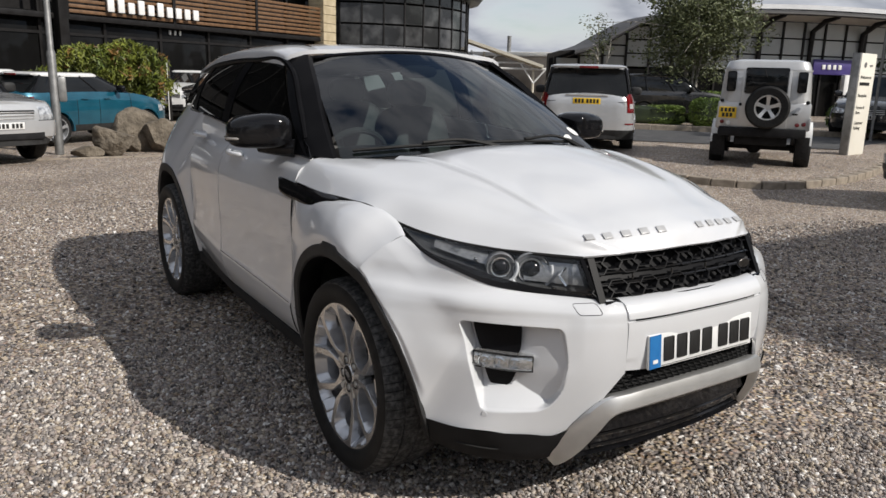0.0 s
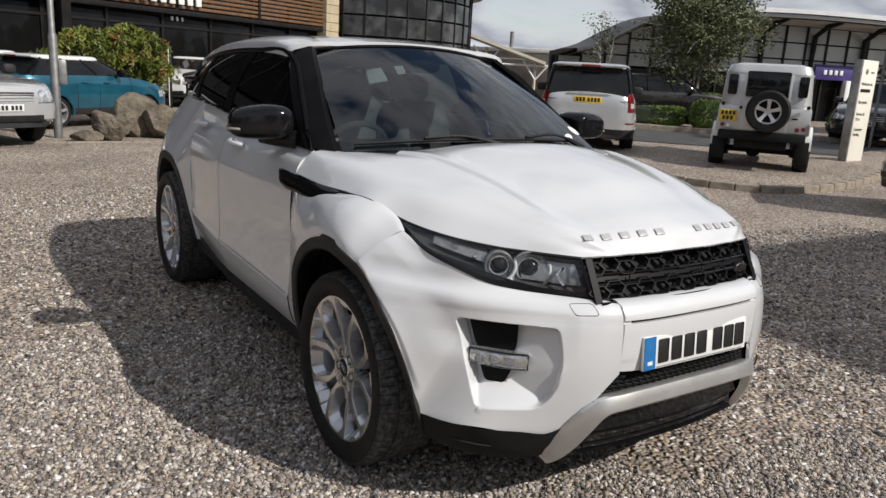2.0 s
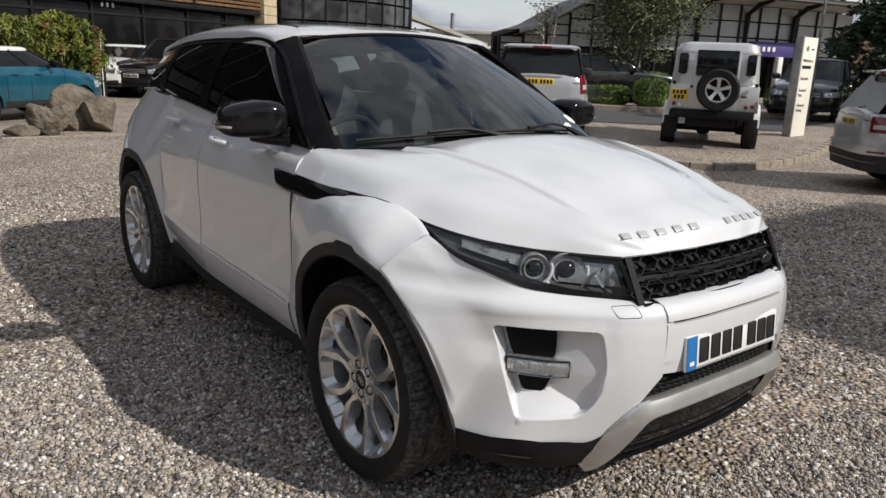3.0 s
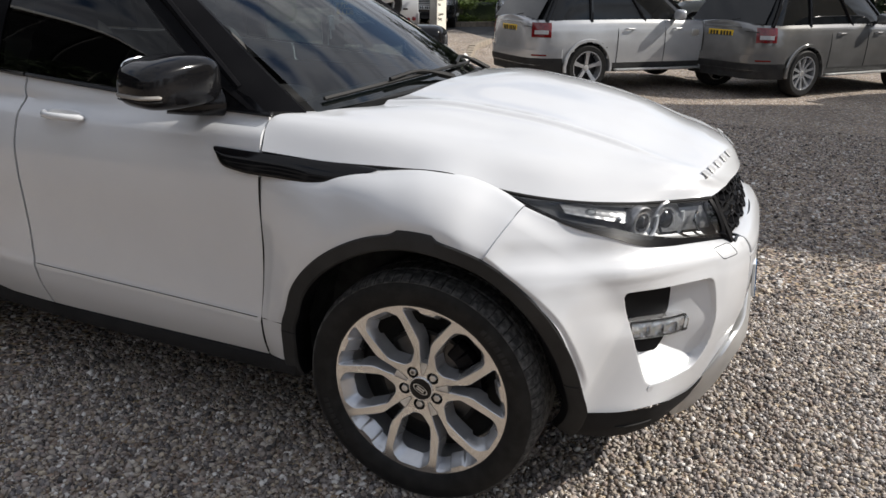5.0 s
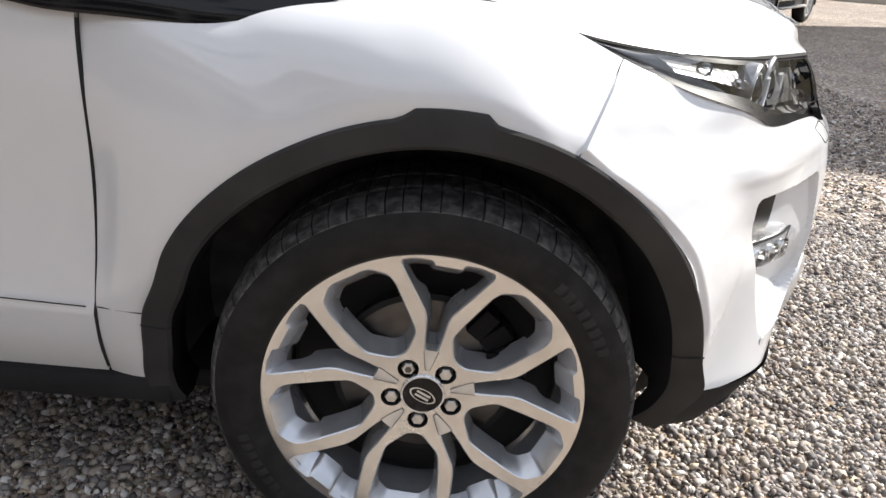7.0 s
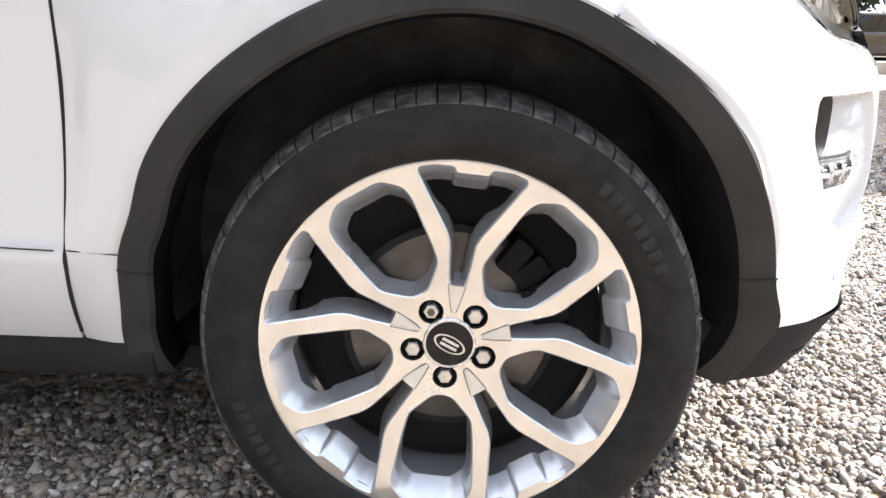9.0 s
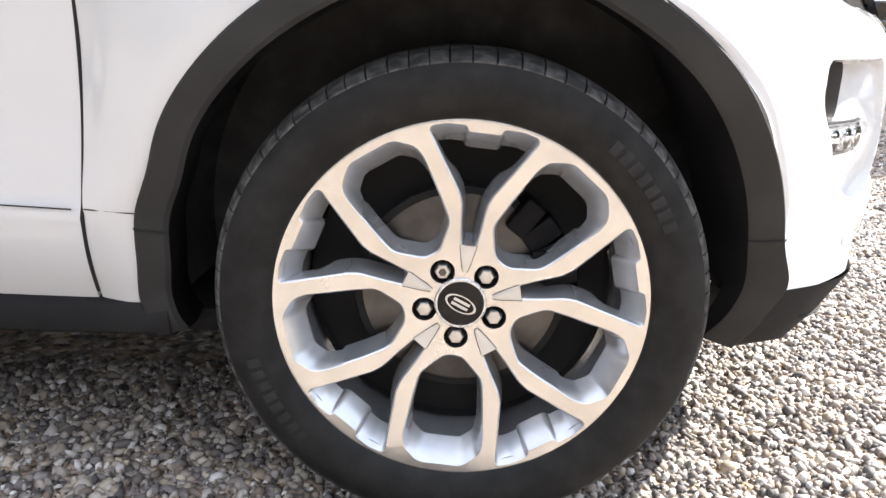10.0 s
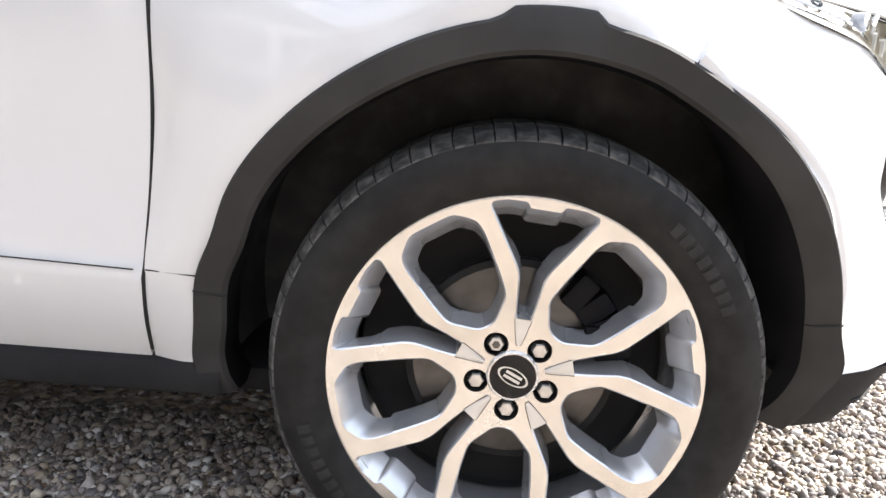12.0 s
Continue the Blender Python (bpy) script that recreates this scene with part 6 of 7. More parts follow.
suv("parked_car", on_ground(-16.6, -2.1, 124, 0.0, 0.87), "white compact SUV beside a teal one", PALE_WHITE, EVO, 5)
suv("parked_car", on_ground(-23.6, 5.2, -36, 0.0, 0.9), "white compact SUV beside the showroom", PALE_WHITE, EVO, 5)
suv("parked_car", on_ground(-22.6, 6.6, -50, 0.0, 0.92), "black large SUV facing the forecourt", BLACK_PAINT, SPORT, 5)
suv("parked_car", on_ground(-10.0, 22.5, -70), "black SUV with bright headlights parked beside the showroom", BLACK_PAINT, SPORT, 5)
suv("parked_car", on_ground(-6.4, 23.5, -80), "dark grey SUV parked beside the showroom", GREY_PAINT, SPORT, 5)
suv("parked_car", on_ground(1.6, 24.0, 160), "silver SUV parked under trees", SILVER_PAINT, FREEL, 5)
suv("parked_car", on_ground(15.5, 25.5, 176), "black SUV parked beyond the low wall", BLACK_PAINT, SPORT, 5)
suv("parked_car", on_ground(-17.5, 19.5, 60), "black SUV parked beside the showroom hedge", BLACK_PAINT, FREEL, 5)


def build_defender(m):
    top = thing("off_roader", m, "white boxy off-roader with rear spare wheel on kerbed gravel", "car")
    P = PALE_PAINT
    # lower tub and cabin
    tub = part("tub", box(3.3, 1.56, 0.50, (0.85, 0, 0.98), 0.04), P, top)
    rows = []
    for z, hw, x0, x1 in ((1.22, 0.78, -0.80, 1.55), (1.50, 0.76, -0.79, 1.45), (1.78, 0.735, -0.77, 1.30), (1.86, 0.72, -0.75, 1.25), (1.94, 0.68, -0.71, 1.18), (1.975, 0.55, -0.6, 1.05), (1.985, 0.0, -0.3, 0.7)):
        p = ring_plan(x0, x1, hw, 16, 9)
        rows.append(np.column_stack([p, np.full(len(p), z)]))
    part("cabin", sheet(rows, wrap=True), P, top)
    part("roof_gutter", sheet([np.column_stack([ring_plan(-0.785, 1.33, 0.752, 16, 9), np.full(64, z)]) for z in (1.775, 1.80)], wrap=True), P, top)
    part("bonnet", box(1.25, 1.42, 0.12, (2.15, 0, 1.20), 0.03), P, top)
    part("rear_door", box(0.03, 0.80, 1.02, (-0.815, 0.0, 1.28), 0.012), P, top)
    part("rear_window", box(0.02, 0.72, 0.46, (-0.828, 0.0, 1.60), 0.03), DARKGLASS, top)
    for sg in (-1, 1):
        part("corner_window", box(0.02, 0.155, 0.36, (-0.803, sg * 0.585, 1.585), 0.03), DARKGLASS, top)
        part("side_window", box(0.9, 0.02, 0.34, (0.15, sg * 0.755, 1.55), 0.03), DARKGLASS, top)
        part("rear_lamp", moved(revolve([(0.0, -0.03), (0.035, -0.025), (0.04, 0.0)], 16, "x"), Matrix.Translation((-0.82, sg * 0.68, 0.86))), RED_LENS, top)
        part("indicator_lamp", moved(revolve([(0.0, -0.03), (0.035, -0.025), (0.04, 0.0)], 16, "x"), Matrix.Translation((-0.82, sg * 0.575, 0.845))), RED_LENS if sg < 0 else PLATE_W, top)
        part("side_lamp", moved(revolve([(0.0, -0.03), (0.03, -0.025), (0.035, 0.0)], 12, "x"), Matrix.Translation((-0.82, sg * 0.71, 1.24))), DARK, top)
        part("wheel_arch", sheet([[(0.48 * math.cos(q), sg * y, 0.42 + 0.46 * math.sin(q)) for q in np.linspace(0.1, math.pi - 0.1, 16)] for y in (0.76, 0.86, 0.87)]), PLATE_W, top)
        part("mudflap", box(0.02, 0.23, 0.40, (-0.50, sg * 0.72, 0.42), 0.006), RUBBER, top)
        for ax in (0, 2.36):
            wheel_simple(top, ax, sg * 0.745, 0.385, 0.25, 5, sg)
        part("quarter_panel", box(0.86, 0.03, 0.22, (-0.38, sg * 0.775, 0.86), 0.01), P, top)
    part("rear_crossmember", box(0.12, 1.46, 0.16, (-0.83, 0, 0.69), 0.02), DARK, top)
    part("chassis", box(3.2, 0.9, 0.22, (0.9, 0, 0.56), 0.03), DARK, top)
    part("rear_axle", tube([(0, -0.6, 0.385), (0, 0.6, 0.385)], 0.06, 10), DARK, top)
    part("axle_casing", moved(blob(0.3, 0.26, 0.26), Matrix.Translation((0, 0.1, 0.385))), DARK, top)
    sp = wheel_simple(top, 0, 0, 0.375, 0.24, 5, -1, rimr=0.215, rim_mat=SILVER)
    sp.name = "spare_wheel"
    sp.matrix_basis = pose(-0.955, -0.06, 1.14, 0, 0, -90)
    pl = part("number_plate", box(0.012, 0.30, 0.20, (-0.828, 0.60, 1.03), 0.004), PLATE_Y, top, "yellow square number plate")
    for i in range(4):
        part("plate_bar", box(0.003, 0.045, 0.07, (-0.836, 0.70 - 0.066 * i, 1.075)), INK, pl)
        if i < 3:
            part("plate_bar", box(0.003, 0.045, 0.07, (-0.836, 0.67 - 0.066 * i, 0.985)), INK, pl)
    part("door_badge", box(0.006, 0.09, 0.03, (-0.834, -0.52, 1.03), 0.004), DARK, top)
    part("door_hinge", box(0.02, 0.05, 0.05, (-0.83, 0.40, 1.18), 0.006), DARK, top)
    part("wiper", tube([(-0.845, 0.05, 1.80), (-0.845, 0.0, 1.66)], 0.008, 5), DARK, top)
    return top


build_defender(on_ground(-5.84, 10.12, 124, 0.02, 0.94))


# ---- buildings ----
STONE = mat("sandstone", (0.40, 0.33, 0.21), 0.85, 0, (0.52, 0.44, 0.30), 2.5, bump=0.5, bscale=8, bdist=0.03)
TIMBER = mat("cedar_slats", (0.105, 0.054, 0.024), 0.6, 0, (0.175, 0.092, 0.042), 6, bump=0.2, bscale=30)
METAL_DK = mat("dark_metal_frame", (0.011, 0.010, 0.010), 0.5, 0.2, (0.019, 0.018, 0.018), 4, spec=0.3)
PANE = mat("showroom_glass", (0.006, 0.006, 0.006), 0.07, 0, (0.010, 0.010, 0.010), 0.5, spec=0.13)
# pale noise patches in the colour stand in for mirrored surroundings
DRUM_PANE = mat("drum_glass_reflections", (0.020, 0.021, 0.022), 0.10, 0, (0.11, 0.112, 0.115), 1.1, spec=0.5, lo=0.45, hi=0.75)
SIGN_W = mat("white_sign", (0.74, 0.74, 0.72), 0.5, 0, (0.80, 0.80, 0.78), 3)
FASCIA = mat("pale_metal_fascia", (0.60, 0.61, 0.62), 0.5, 0.0, (0.68, 0.69, 0.70), 1.5)
ROOF_DK = mat("grey_roof_metal", (0.05, 0.05, 0.053), 0.6, 0.0, (0.075, 0.075, 0.079), 2)
SOFFIT = mat("cream_soffit", (0.36, 0.335, 0.30), 0.7, 0, (0.43, 0.405, 0.365), 1.5)
PANEL = mat("translucent_panel", (0.34, 0.36, 0.36), 0.30, 0, (0.44, 0.46, 0.46), 0.6)
PURPLE = mat("purple_sign", (0.045, 0.030, 0.16), 0.5, 0, (0.06, 0.042, 0.20), 3)
CREAM = mat("cream_steel", (0.62, 0.58, 0.48), 0.5, 0, (0.68, 0.64, 0.54), 2)
KERB = mat("concrete_kerb", (0.22, 0.185, 0.145), 0.9, 0, (0.32, 0.275, 0.22), 9, bump=0.4, bscale=60)
ASPHALT = mat("asphalt", (0.045, 0.045, 0.047), 0.85, 0, (0.075, 0.074, 0.073), 3, bump=0.5, bscale=150)
ROCK = mat("brown_boulder", (0.085, 0.070, 0.052), 0.9, 0, (0.19, 0.160, 0.122), 5, bump=1.0, bscale=14, bdist=0.06)
GALV = mat("galvanised_steel", (0.20, 0.20, 0.195), 0.5, 0.6, (0.29, 0.29, 0.285), 9)
CONCRETE = mat("pale_concrete", (0.36, 0.35, 0.34), 0.85, 0, (0.45, 0.44, 0.43), 2, bump=0.3, bscale=40)


def leaf_mat(name, a, b):
    m = mat(name, a, 0.55, 0, b, 1.5, island=0.45)
    m.node_tree.nodes["Principled BSDF"].inputs["Subsurface Weight"].default_value = 0.0
    return m


LEAF_TREE = leaf_mat("birch_leaves", (0.068, 0.082, 0.032), (0.155, 0.175, 0.078))
LEAF_BUSH = leaf_mat("maple_leaves", (0.060, 0.085, 0.010), (0.185, 0.205, 0.030))
LEAF_RED = leaf_mat("russet_leaves", (0.14, 0.075, 0.020), (0.22, 0.13, 0.035))
LEAF_HEDGE = leaf_mat("hedge_leaves", (0.075, 0.125, 0.018), (0.165, 0.235, 0.042))
LEAF_DARK = leaf_mat("dark_leaves", (0.018, 0.030, 0.012), (0.040, 0.060, 0.020))
BARK = mat("pale_bark", (0.22, 0.20, 0.17), 0.9, 0, (0.42, 0.40, 0.36), 12, bump=0.6, bscale=20)


def wall_frame(a, b):
    """Pose at a whose x runs along the wall to b, y outwards to the right-hand side."""
    d = Vector((b[0] - a[0], b[1] - a[1], 0))
    return pose(a[0], a[1], 0, 0, 0, math.degrees(math.atan2(d.y, d.x))), d.length


def build_showroom():
    m, ln = wall_frame((-10.8, -22.3), (-28.6, 11.6))
    top = thing("showroom_building", m, "dark glazed car showroom with timber slats and white sign", "building")
    part("wall", box(ln, 0.3, 11.5, (ln / 2, 0.9, 5.75)), METAL_DK, top)
    for i in range(18):
        x = ln * i / 18
        p = part("window", box(ln / 18 - 0.12, 0.06, 2.9, (x + ln / 36, 0, 1.6), 0.01), PANE, top)
        part("window_frame", box(0.10, 0.16, 11.0, (x, 0, 5.5), 0.015), METAL_DK, p)
        part("transom", box(ln / 18, 0.12, 0.08, (x + ln / 36, -0.01, 2.45)), METAL_DK, p)
    part("canopy_beam", box(ln, 0.5, 0.16, (ln / 2, -0.1, 2.92), 0.02), METAL_DK, top)
    part("upper_glass", box(ln, 0.08, 6.4, (ln / 2, 0.35, 7.9)), PANE, top)
    for r in range(8):
        for k in range(3):
            x0 = ln - 12.0 + k * 3.95
            part("timber_slat", box(3.80, 0.06, 0.098, (x0 + 1.9, -0.32, 3.10 + 0.152 * r), 0.010), TIMBER, top)
    for k in range(4):
        part("slat_post", box(0.12, 0.2, 1.5, (ln - 12.05 + 3.95 * k, -0.25, 3.65), 0.01), METAL_DK, top)
    part("corner_column", box(0.30, 0.30, 11.0, (ln - 12.35, -0.45, 5.5), 0.02), METAL_DK, top)
    for i in range(10):
        h = 0.44 if i in (0, 1, 3, 5) else 0.34
        part("sign_letter_bar", box(0.24, 0.08, h, (27.62 + 0.375 * i, -0.46, 3.16 + h / 2), 0.03), SIGN_W, top)
    for k in range(3):
        part("indoor_lamp", moved(blob(0.10, 0.05, 0.16), Matrix.Translation((ln - 8.1 + 0.22 * k, -0.06, 2.72))), SIGN_W, top)
    part("roof", box(ln, 9, 0.3, (ln / 2, 4.4, 11.6)), FASCIA, top)
    # stone pier and glazed drum
    pier = thing("stone_pier", pose(-28.55, 11.75, 0, 0, 0, 30), "tall sandstone pier beside the showroom", "pillar")
    for r in range(20):
        part("stone_course", box(0.78, 0.9, 0.345, (0, 0, 0.18 + 0.36 * r), 0.012), STONE, pier, smooth=False)
    drum = thing("glazed_drum", pose(-33.6, 16.0, 0), "round glazed entrance drum with dark frames", "building")
    R = 5.6
    part("core", revolve([(R - 0.5, 0.0), (R - 0.5, 8.0), (0, 8.0)], 48, "z"), METAL_DK, drum)
    for k in range(36):
        a = math.pi * 2 * k / 36
        for r in range(8):
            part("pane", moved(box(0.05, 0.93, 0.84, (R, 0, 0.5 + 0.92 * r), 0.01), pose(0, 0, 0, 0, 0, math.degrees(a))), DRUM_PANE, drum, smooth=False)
        part("mullion", moved(box(0.10, 0.06, 7.6, (R + 0.02, 0.49, 3.8)), pose(0, 0, 0, 0, 0, math.degrees(a))), METAL_DK, drum, smooth=False)
    part("roof_overhang", revolve([(0, 5.1), (R + 0.6, 5.15), (R + 0.95, 5.6), (R + 0.95, 6.0), (R + 0.2, 6.3), (0, 6.4)], 64, "z"), METAL_DK, drum)


def build_far_showroom():
    m, ln = wall_frame((-24.35, 21.35), (-17.1, 39.5))
    top = thing("long_showroom", m, "long showroom with swept pale roof and panelled glazing", "building")
    zr = tab([(-4.0, 2.0), (0.2, 2.55), (1.2, 2.85), (2.4, 3.5), (3.4, 4.0), (5.0, 4.35), (8.0, 4.55), (ln + 2, 4.50)])
    xw = np.linspace(0, ln, 30)
    part("wall", sheet(hem([[(x, 0.8, q) for x in xw] for q in (0.0,)] + [[(x, 0.8, float(zr(x)) + 0.2) for x in xw]], (0, 1, 0), 0.3)), METAL_DK, top)
    n = 17
    for i in range(n):
        x = ln * (i + 0.5) / n
        h = float(zr(x)) - 0.12
        part("base_window", box(ln / n - 0.08, 0.06, min(2.1, h * 0.6), (x, 0, min(2.1, h * 0.6) / 2), 0.01), PANE, top, smooth=False)
        z0 = min(2.18, h * 0.6 + 0.08)
        for r in range(3):
            hh = (h - z0) / 3
            part("panel", box(ln / n - 0.09, 0.06, hh - 0.07, (x, 0, z0 + (r + 0.5) * hh), 0.01), PANEL, top, smooth=False)
        part("mullion", box(0.09, 0.16, h, (ln * i / n, -0.02, h / 2)), METAL_DK, top, smooth=False)
    xs = np.linspace(0.2, ln + 1.2, 60)
    z = zr(xs)
    part("roof", sheet([[(x, 0.5, q + 0.25) for x, q in zip(xs, z)], [(x, -1.9, q + 0.24) for x, q in zip(xs, z)], [(x, -2.0, q + 0.20) for x, q in zip(xs, z)], [(x, -2.0, q + 0.04) for x, q in zip(xs, z)]]), ROOF_DK, top)
    xr = np.linspace(5.5, ln + 1.2, 20)
    part("roof_fascia", sheet(hem([[(x, -2.02, float(zr(x)) + 0.26) for x in xr], [(x, -2.02, float(zr(x)) + 0.46) for x in xr]], (0, 1, 0), 0.3)), FASCIA, top)
    part("gutter", tube([(x, -1.96, q + 0.06) for x, q in zip(xs, z)], 0.07, 6), METAL_DK, top)
    part("soffit", sheet([[(x, -1.98, q + 0.05) for x, q in zip(xs, z)], [(x, 0.0, q - 0.10) for x, q in zip(xs, z)]]), SOFFIT, top)
    for x in (7.4, 10.2, 13.0, 15.8):
        q = float(zr(x))
        part("bracket", tube([(x, -0.12, 2.4), (x, -0.18, q - 0.55), (x, -1.0, q - 0.12), (x, -1.9, q)], [0.10, 0.13, 0.13, 0.08], 8), METAL_DK, top)
    s = part("sign_board", box(2.7, 0.10, 0.72, (14.5, -0.3, 2.45), 0.02), PURPLE, top, "purple sign band")
    for i in range(4):
        part("sign_bar", box(0.17, 0.04, 0.22, (13.7 + 0.30 * i, -0.37, 2.45), 0.01), SIGN_W, s)
    for x in (11.9, 14.9):
        part("entrance_column", box(0.30, 0.30, 2.1, (x, -0.5, 1.05), 0.04), SIGN_W, top)
    part("end_wall", box(3.4, 0.4, 3.6, (ln + 2.4, 2.0, 1.8)), mat("brick_end_wall", (0.085, 0.052, 0.038), 0.9, 0, (0.12, 0.075, 0.055), 4), top)
    # light canopy with slanting roof
    can = thing("canopy", pose(-31.5, 22.3, 0, 0, 0, 54), "cream steel canopy with slanting roof", "canopy")
    part("roof", sheet(hem([[(x, y, 3.32 - 0.31 * x) for x in (-0.9, 0.4, 1.8, 3.4)] for y in (-0.6, 0.0, 2.4)], (0, 0, -1), 0.16)), CREAM, can)
    part("roof", sheet(hem([[(x, y, 3.60 + 0.25 * (x + 0.9)) for x in (-3.4, -2.0, -0.9)] for y in (-0.6, 0.0, 2.4)], (0, 0, -1), 0.16)), CREAM, can)
    for x, h in ((-2.2, 2.7), (0.2, 2.9), (2.9, 2.25)):
        part("post", tube([(x, 0, 0), (x, 0, h)], 0.07, 8), CREAM, can)
        part("strut", tube([(x, -0.3, h - 0.95), (x + 0.7, -0.3, h - 0.12)], 0.05, 6), SIGN_W, can)
        part("strut", tube([(x, -0.3, h - 0.95), (x - 0.7, -0.3, h + 0.05)], 0.05, 6), SIGN_W, can)
    part("beam", tube([(-2.6, -0.3, 2.05), (3.6, -0.3, 2.05)], 0.055, 8), SIGN_W, can)
    part("beam", tube([(-2.6, -0.3, 2.35), (2.4, -0.3, 2.35)], 0.045, 8), SIGN_W, can)
    shed = thing("low_building", pose(-33.5, 28.0, 0, 0, 0, 30), "low pale flat-roofed building with chimney pipe", "building")
    part("wall", box(8, 3, 2.8, (0, 0, 1.4), 0.02), mat("brown_shed_wall", (0.16, 0.145, 0.13), 0.85, 0, (0.21, 0.19, 0.17), 2), shed)
    part("roof_edge", box(8.3, 3.3, 0.25, (0, 0, 2.95), 0.03), SIGN_W, shed)
    part("flue", tube([(-1.4, -1.2, 2.8), (-1.4, -1.2, 4.0)], 0.12, 10), GALV, shed)


build_showroom()
build_far_showroom()


# ---- plants ----
def leaves(rng, pts, size, aspect=1.0, droop=0.0):
    """One small folded leaf at each point."""
    n = len(pts)
    a = rng.normal(size=(n, 3))
    a[:, 2] = 0.6 * a[:, 2] - droop
    a /= np.linalg.norm(a, axis=1)[:, None]
    b = np.cross(a, rng.normal(size=(n, 3)))
    b /= np.linalg.norm(b, axis=1)[:, None]
    s = size * (0.6 + 0.8 * rng.random(n))[:, None]
    c = np.cross(a, b) * s * 0.25
    v = np.stack([pts - a * s, pts + b * s * 0.5 * aspect + c, pts + a * s, pts - b * s * 0.5 * aspect + c], 1).reshape(-1, 3)
    k = 4 * np.arange(n)[:, None]
    f = np.concatenate([k + np.array((0, 1, 2)), k + np.array((0, 2, 3))], 1).reshape(-1, 3)
    return v, f


def leaf_part(name, v, f, material, parent, label=""):
    me = bpy.data.meshes.new(name)
    me.from_pydata(v.tolist(), [], f.tolist())
    me.materials.append(material)
    ob = new(name, me)
    ob.parent = parent
    return tagged(ob, label=label)


def clumps(rng, count, per, shape, spread):
    c = shape(rng, count)
    return (c[:, None] + rng.normal(0, 1, (count, per, 3)) * np.array(spread)).reshape(-1, 3)


def tree(m, label, height, crown_z, rx, rz, stems, leaf, count, seed, size=0.07, bark=None):
    rng = np.random.default_rng(seed)
    top = thing("tree", m, label, "tree")
    bm = bmesh.new()
    for s in range(stems):
        a = 2 * math.pi * s / max(stems, 1) + rng.random()
        sp = 0.10 + 0.5 * rx * rng.random()
        p = spline([(0.10 * math.cos(a), 0.10 * math.sin(a), 0), (0.3 * sp * math.cos(a), 0.3 * sp * math.sin(a), height * 0.3), (sp * math.cos(a + 0.3), sp * math.sin(a + 0.3), height * 0.62), (1.2 * sp * math.cos(a), 1.2 * sp * math.sin(a), height * 0.9)], 14)
        tube(p, np.linspace(0.065, 0.012, 14) * (1.6 if stems == 1 else 1), 7, bm)
        for k in range(5):
            i = 5 + int(rng.random() * 7)
            d = rng.normal(size=3) * np.array((rx * 0.6, rx * 0.6, rz * 0.25)) + np.array((0, 0, 0.3))
            tube([p[i], p[i] + d * 0.5 + np.array((0, 0, 0.1)), p[i] + d], [0.025, 0.015, 0.006], 5, bm)
    part("trunk", bm, bark or BARK, top)

    def shape(r, n):
        d = r.normal(size=(n, 3))
        d /= np.linalg.norm(d, axis=1)[:, None]
        q = r.random(n)[:, None] ** 0.45
        w = 1 + 0.25 * np.sin(3 * d[:, :1] + 5 * d[:, 2:]) + 0.15 * np.sin(7 * d[:, 1:2])
        return d * q * w * np.array((rx, rx, rz)) + np.array((0, 0, crown_z))
    v, f = leaves(rng, clumps(rng, count // 14, 14, shape, (0.16, 0.16, 0.13)), size, 0.9)
    leaf_part("crown", v, f, leaf, top)
    return top


tree(on_ground(-16.47, 21.38, 0), "leafy birch with several pale stems beside a hedge", 5.55, 3.8, 2.0, 2.1, 5, LEAF_TREE, 19000, 3, 0.072)
tree(on_ground(-18.52, 18.49, 0), "thin young tree behind a parked silver SUV", 4.0, 3.0, 0.54, 0.96, 2, LEAF_TREE, 420, 5, 0.06)
for i, (x, y, h) in enumerate(((-9.6, 28.4, 5.6), (-3.8, 21.5, 7.5), (-0.5, 28, 8), (4.5, 27, 7), (9.5, 29, 8), (15, 31, 8), (-6.5, 31, 7), (21, 30, 8))):
    tree(on_ground(x, y, 40 * i), "dense dark green tree behind the parked cars", h, h * 0.52, 2.9, h * 0.46, 1, LEAF_DARK, 7000, 20 + i, 0.17)


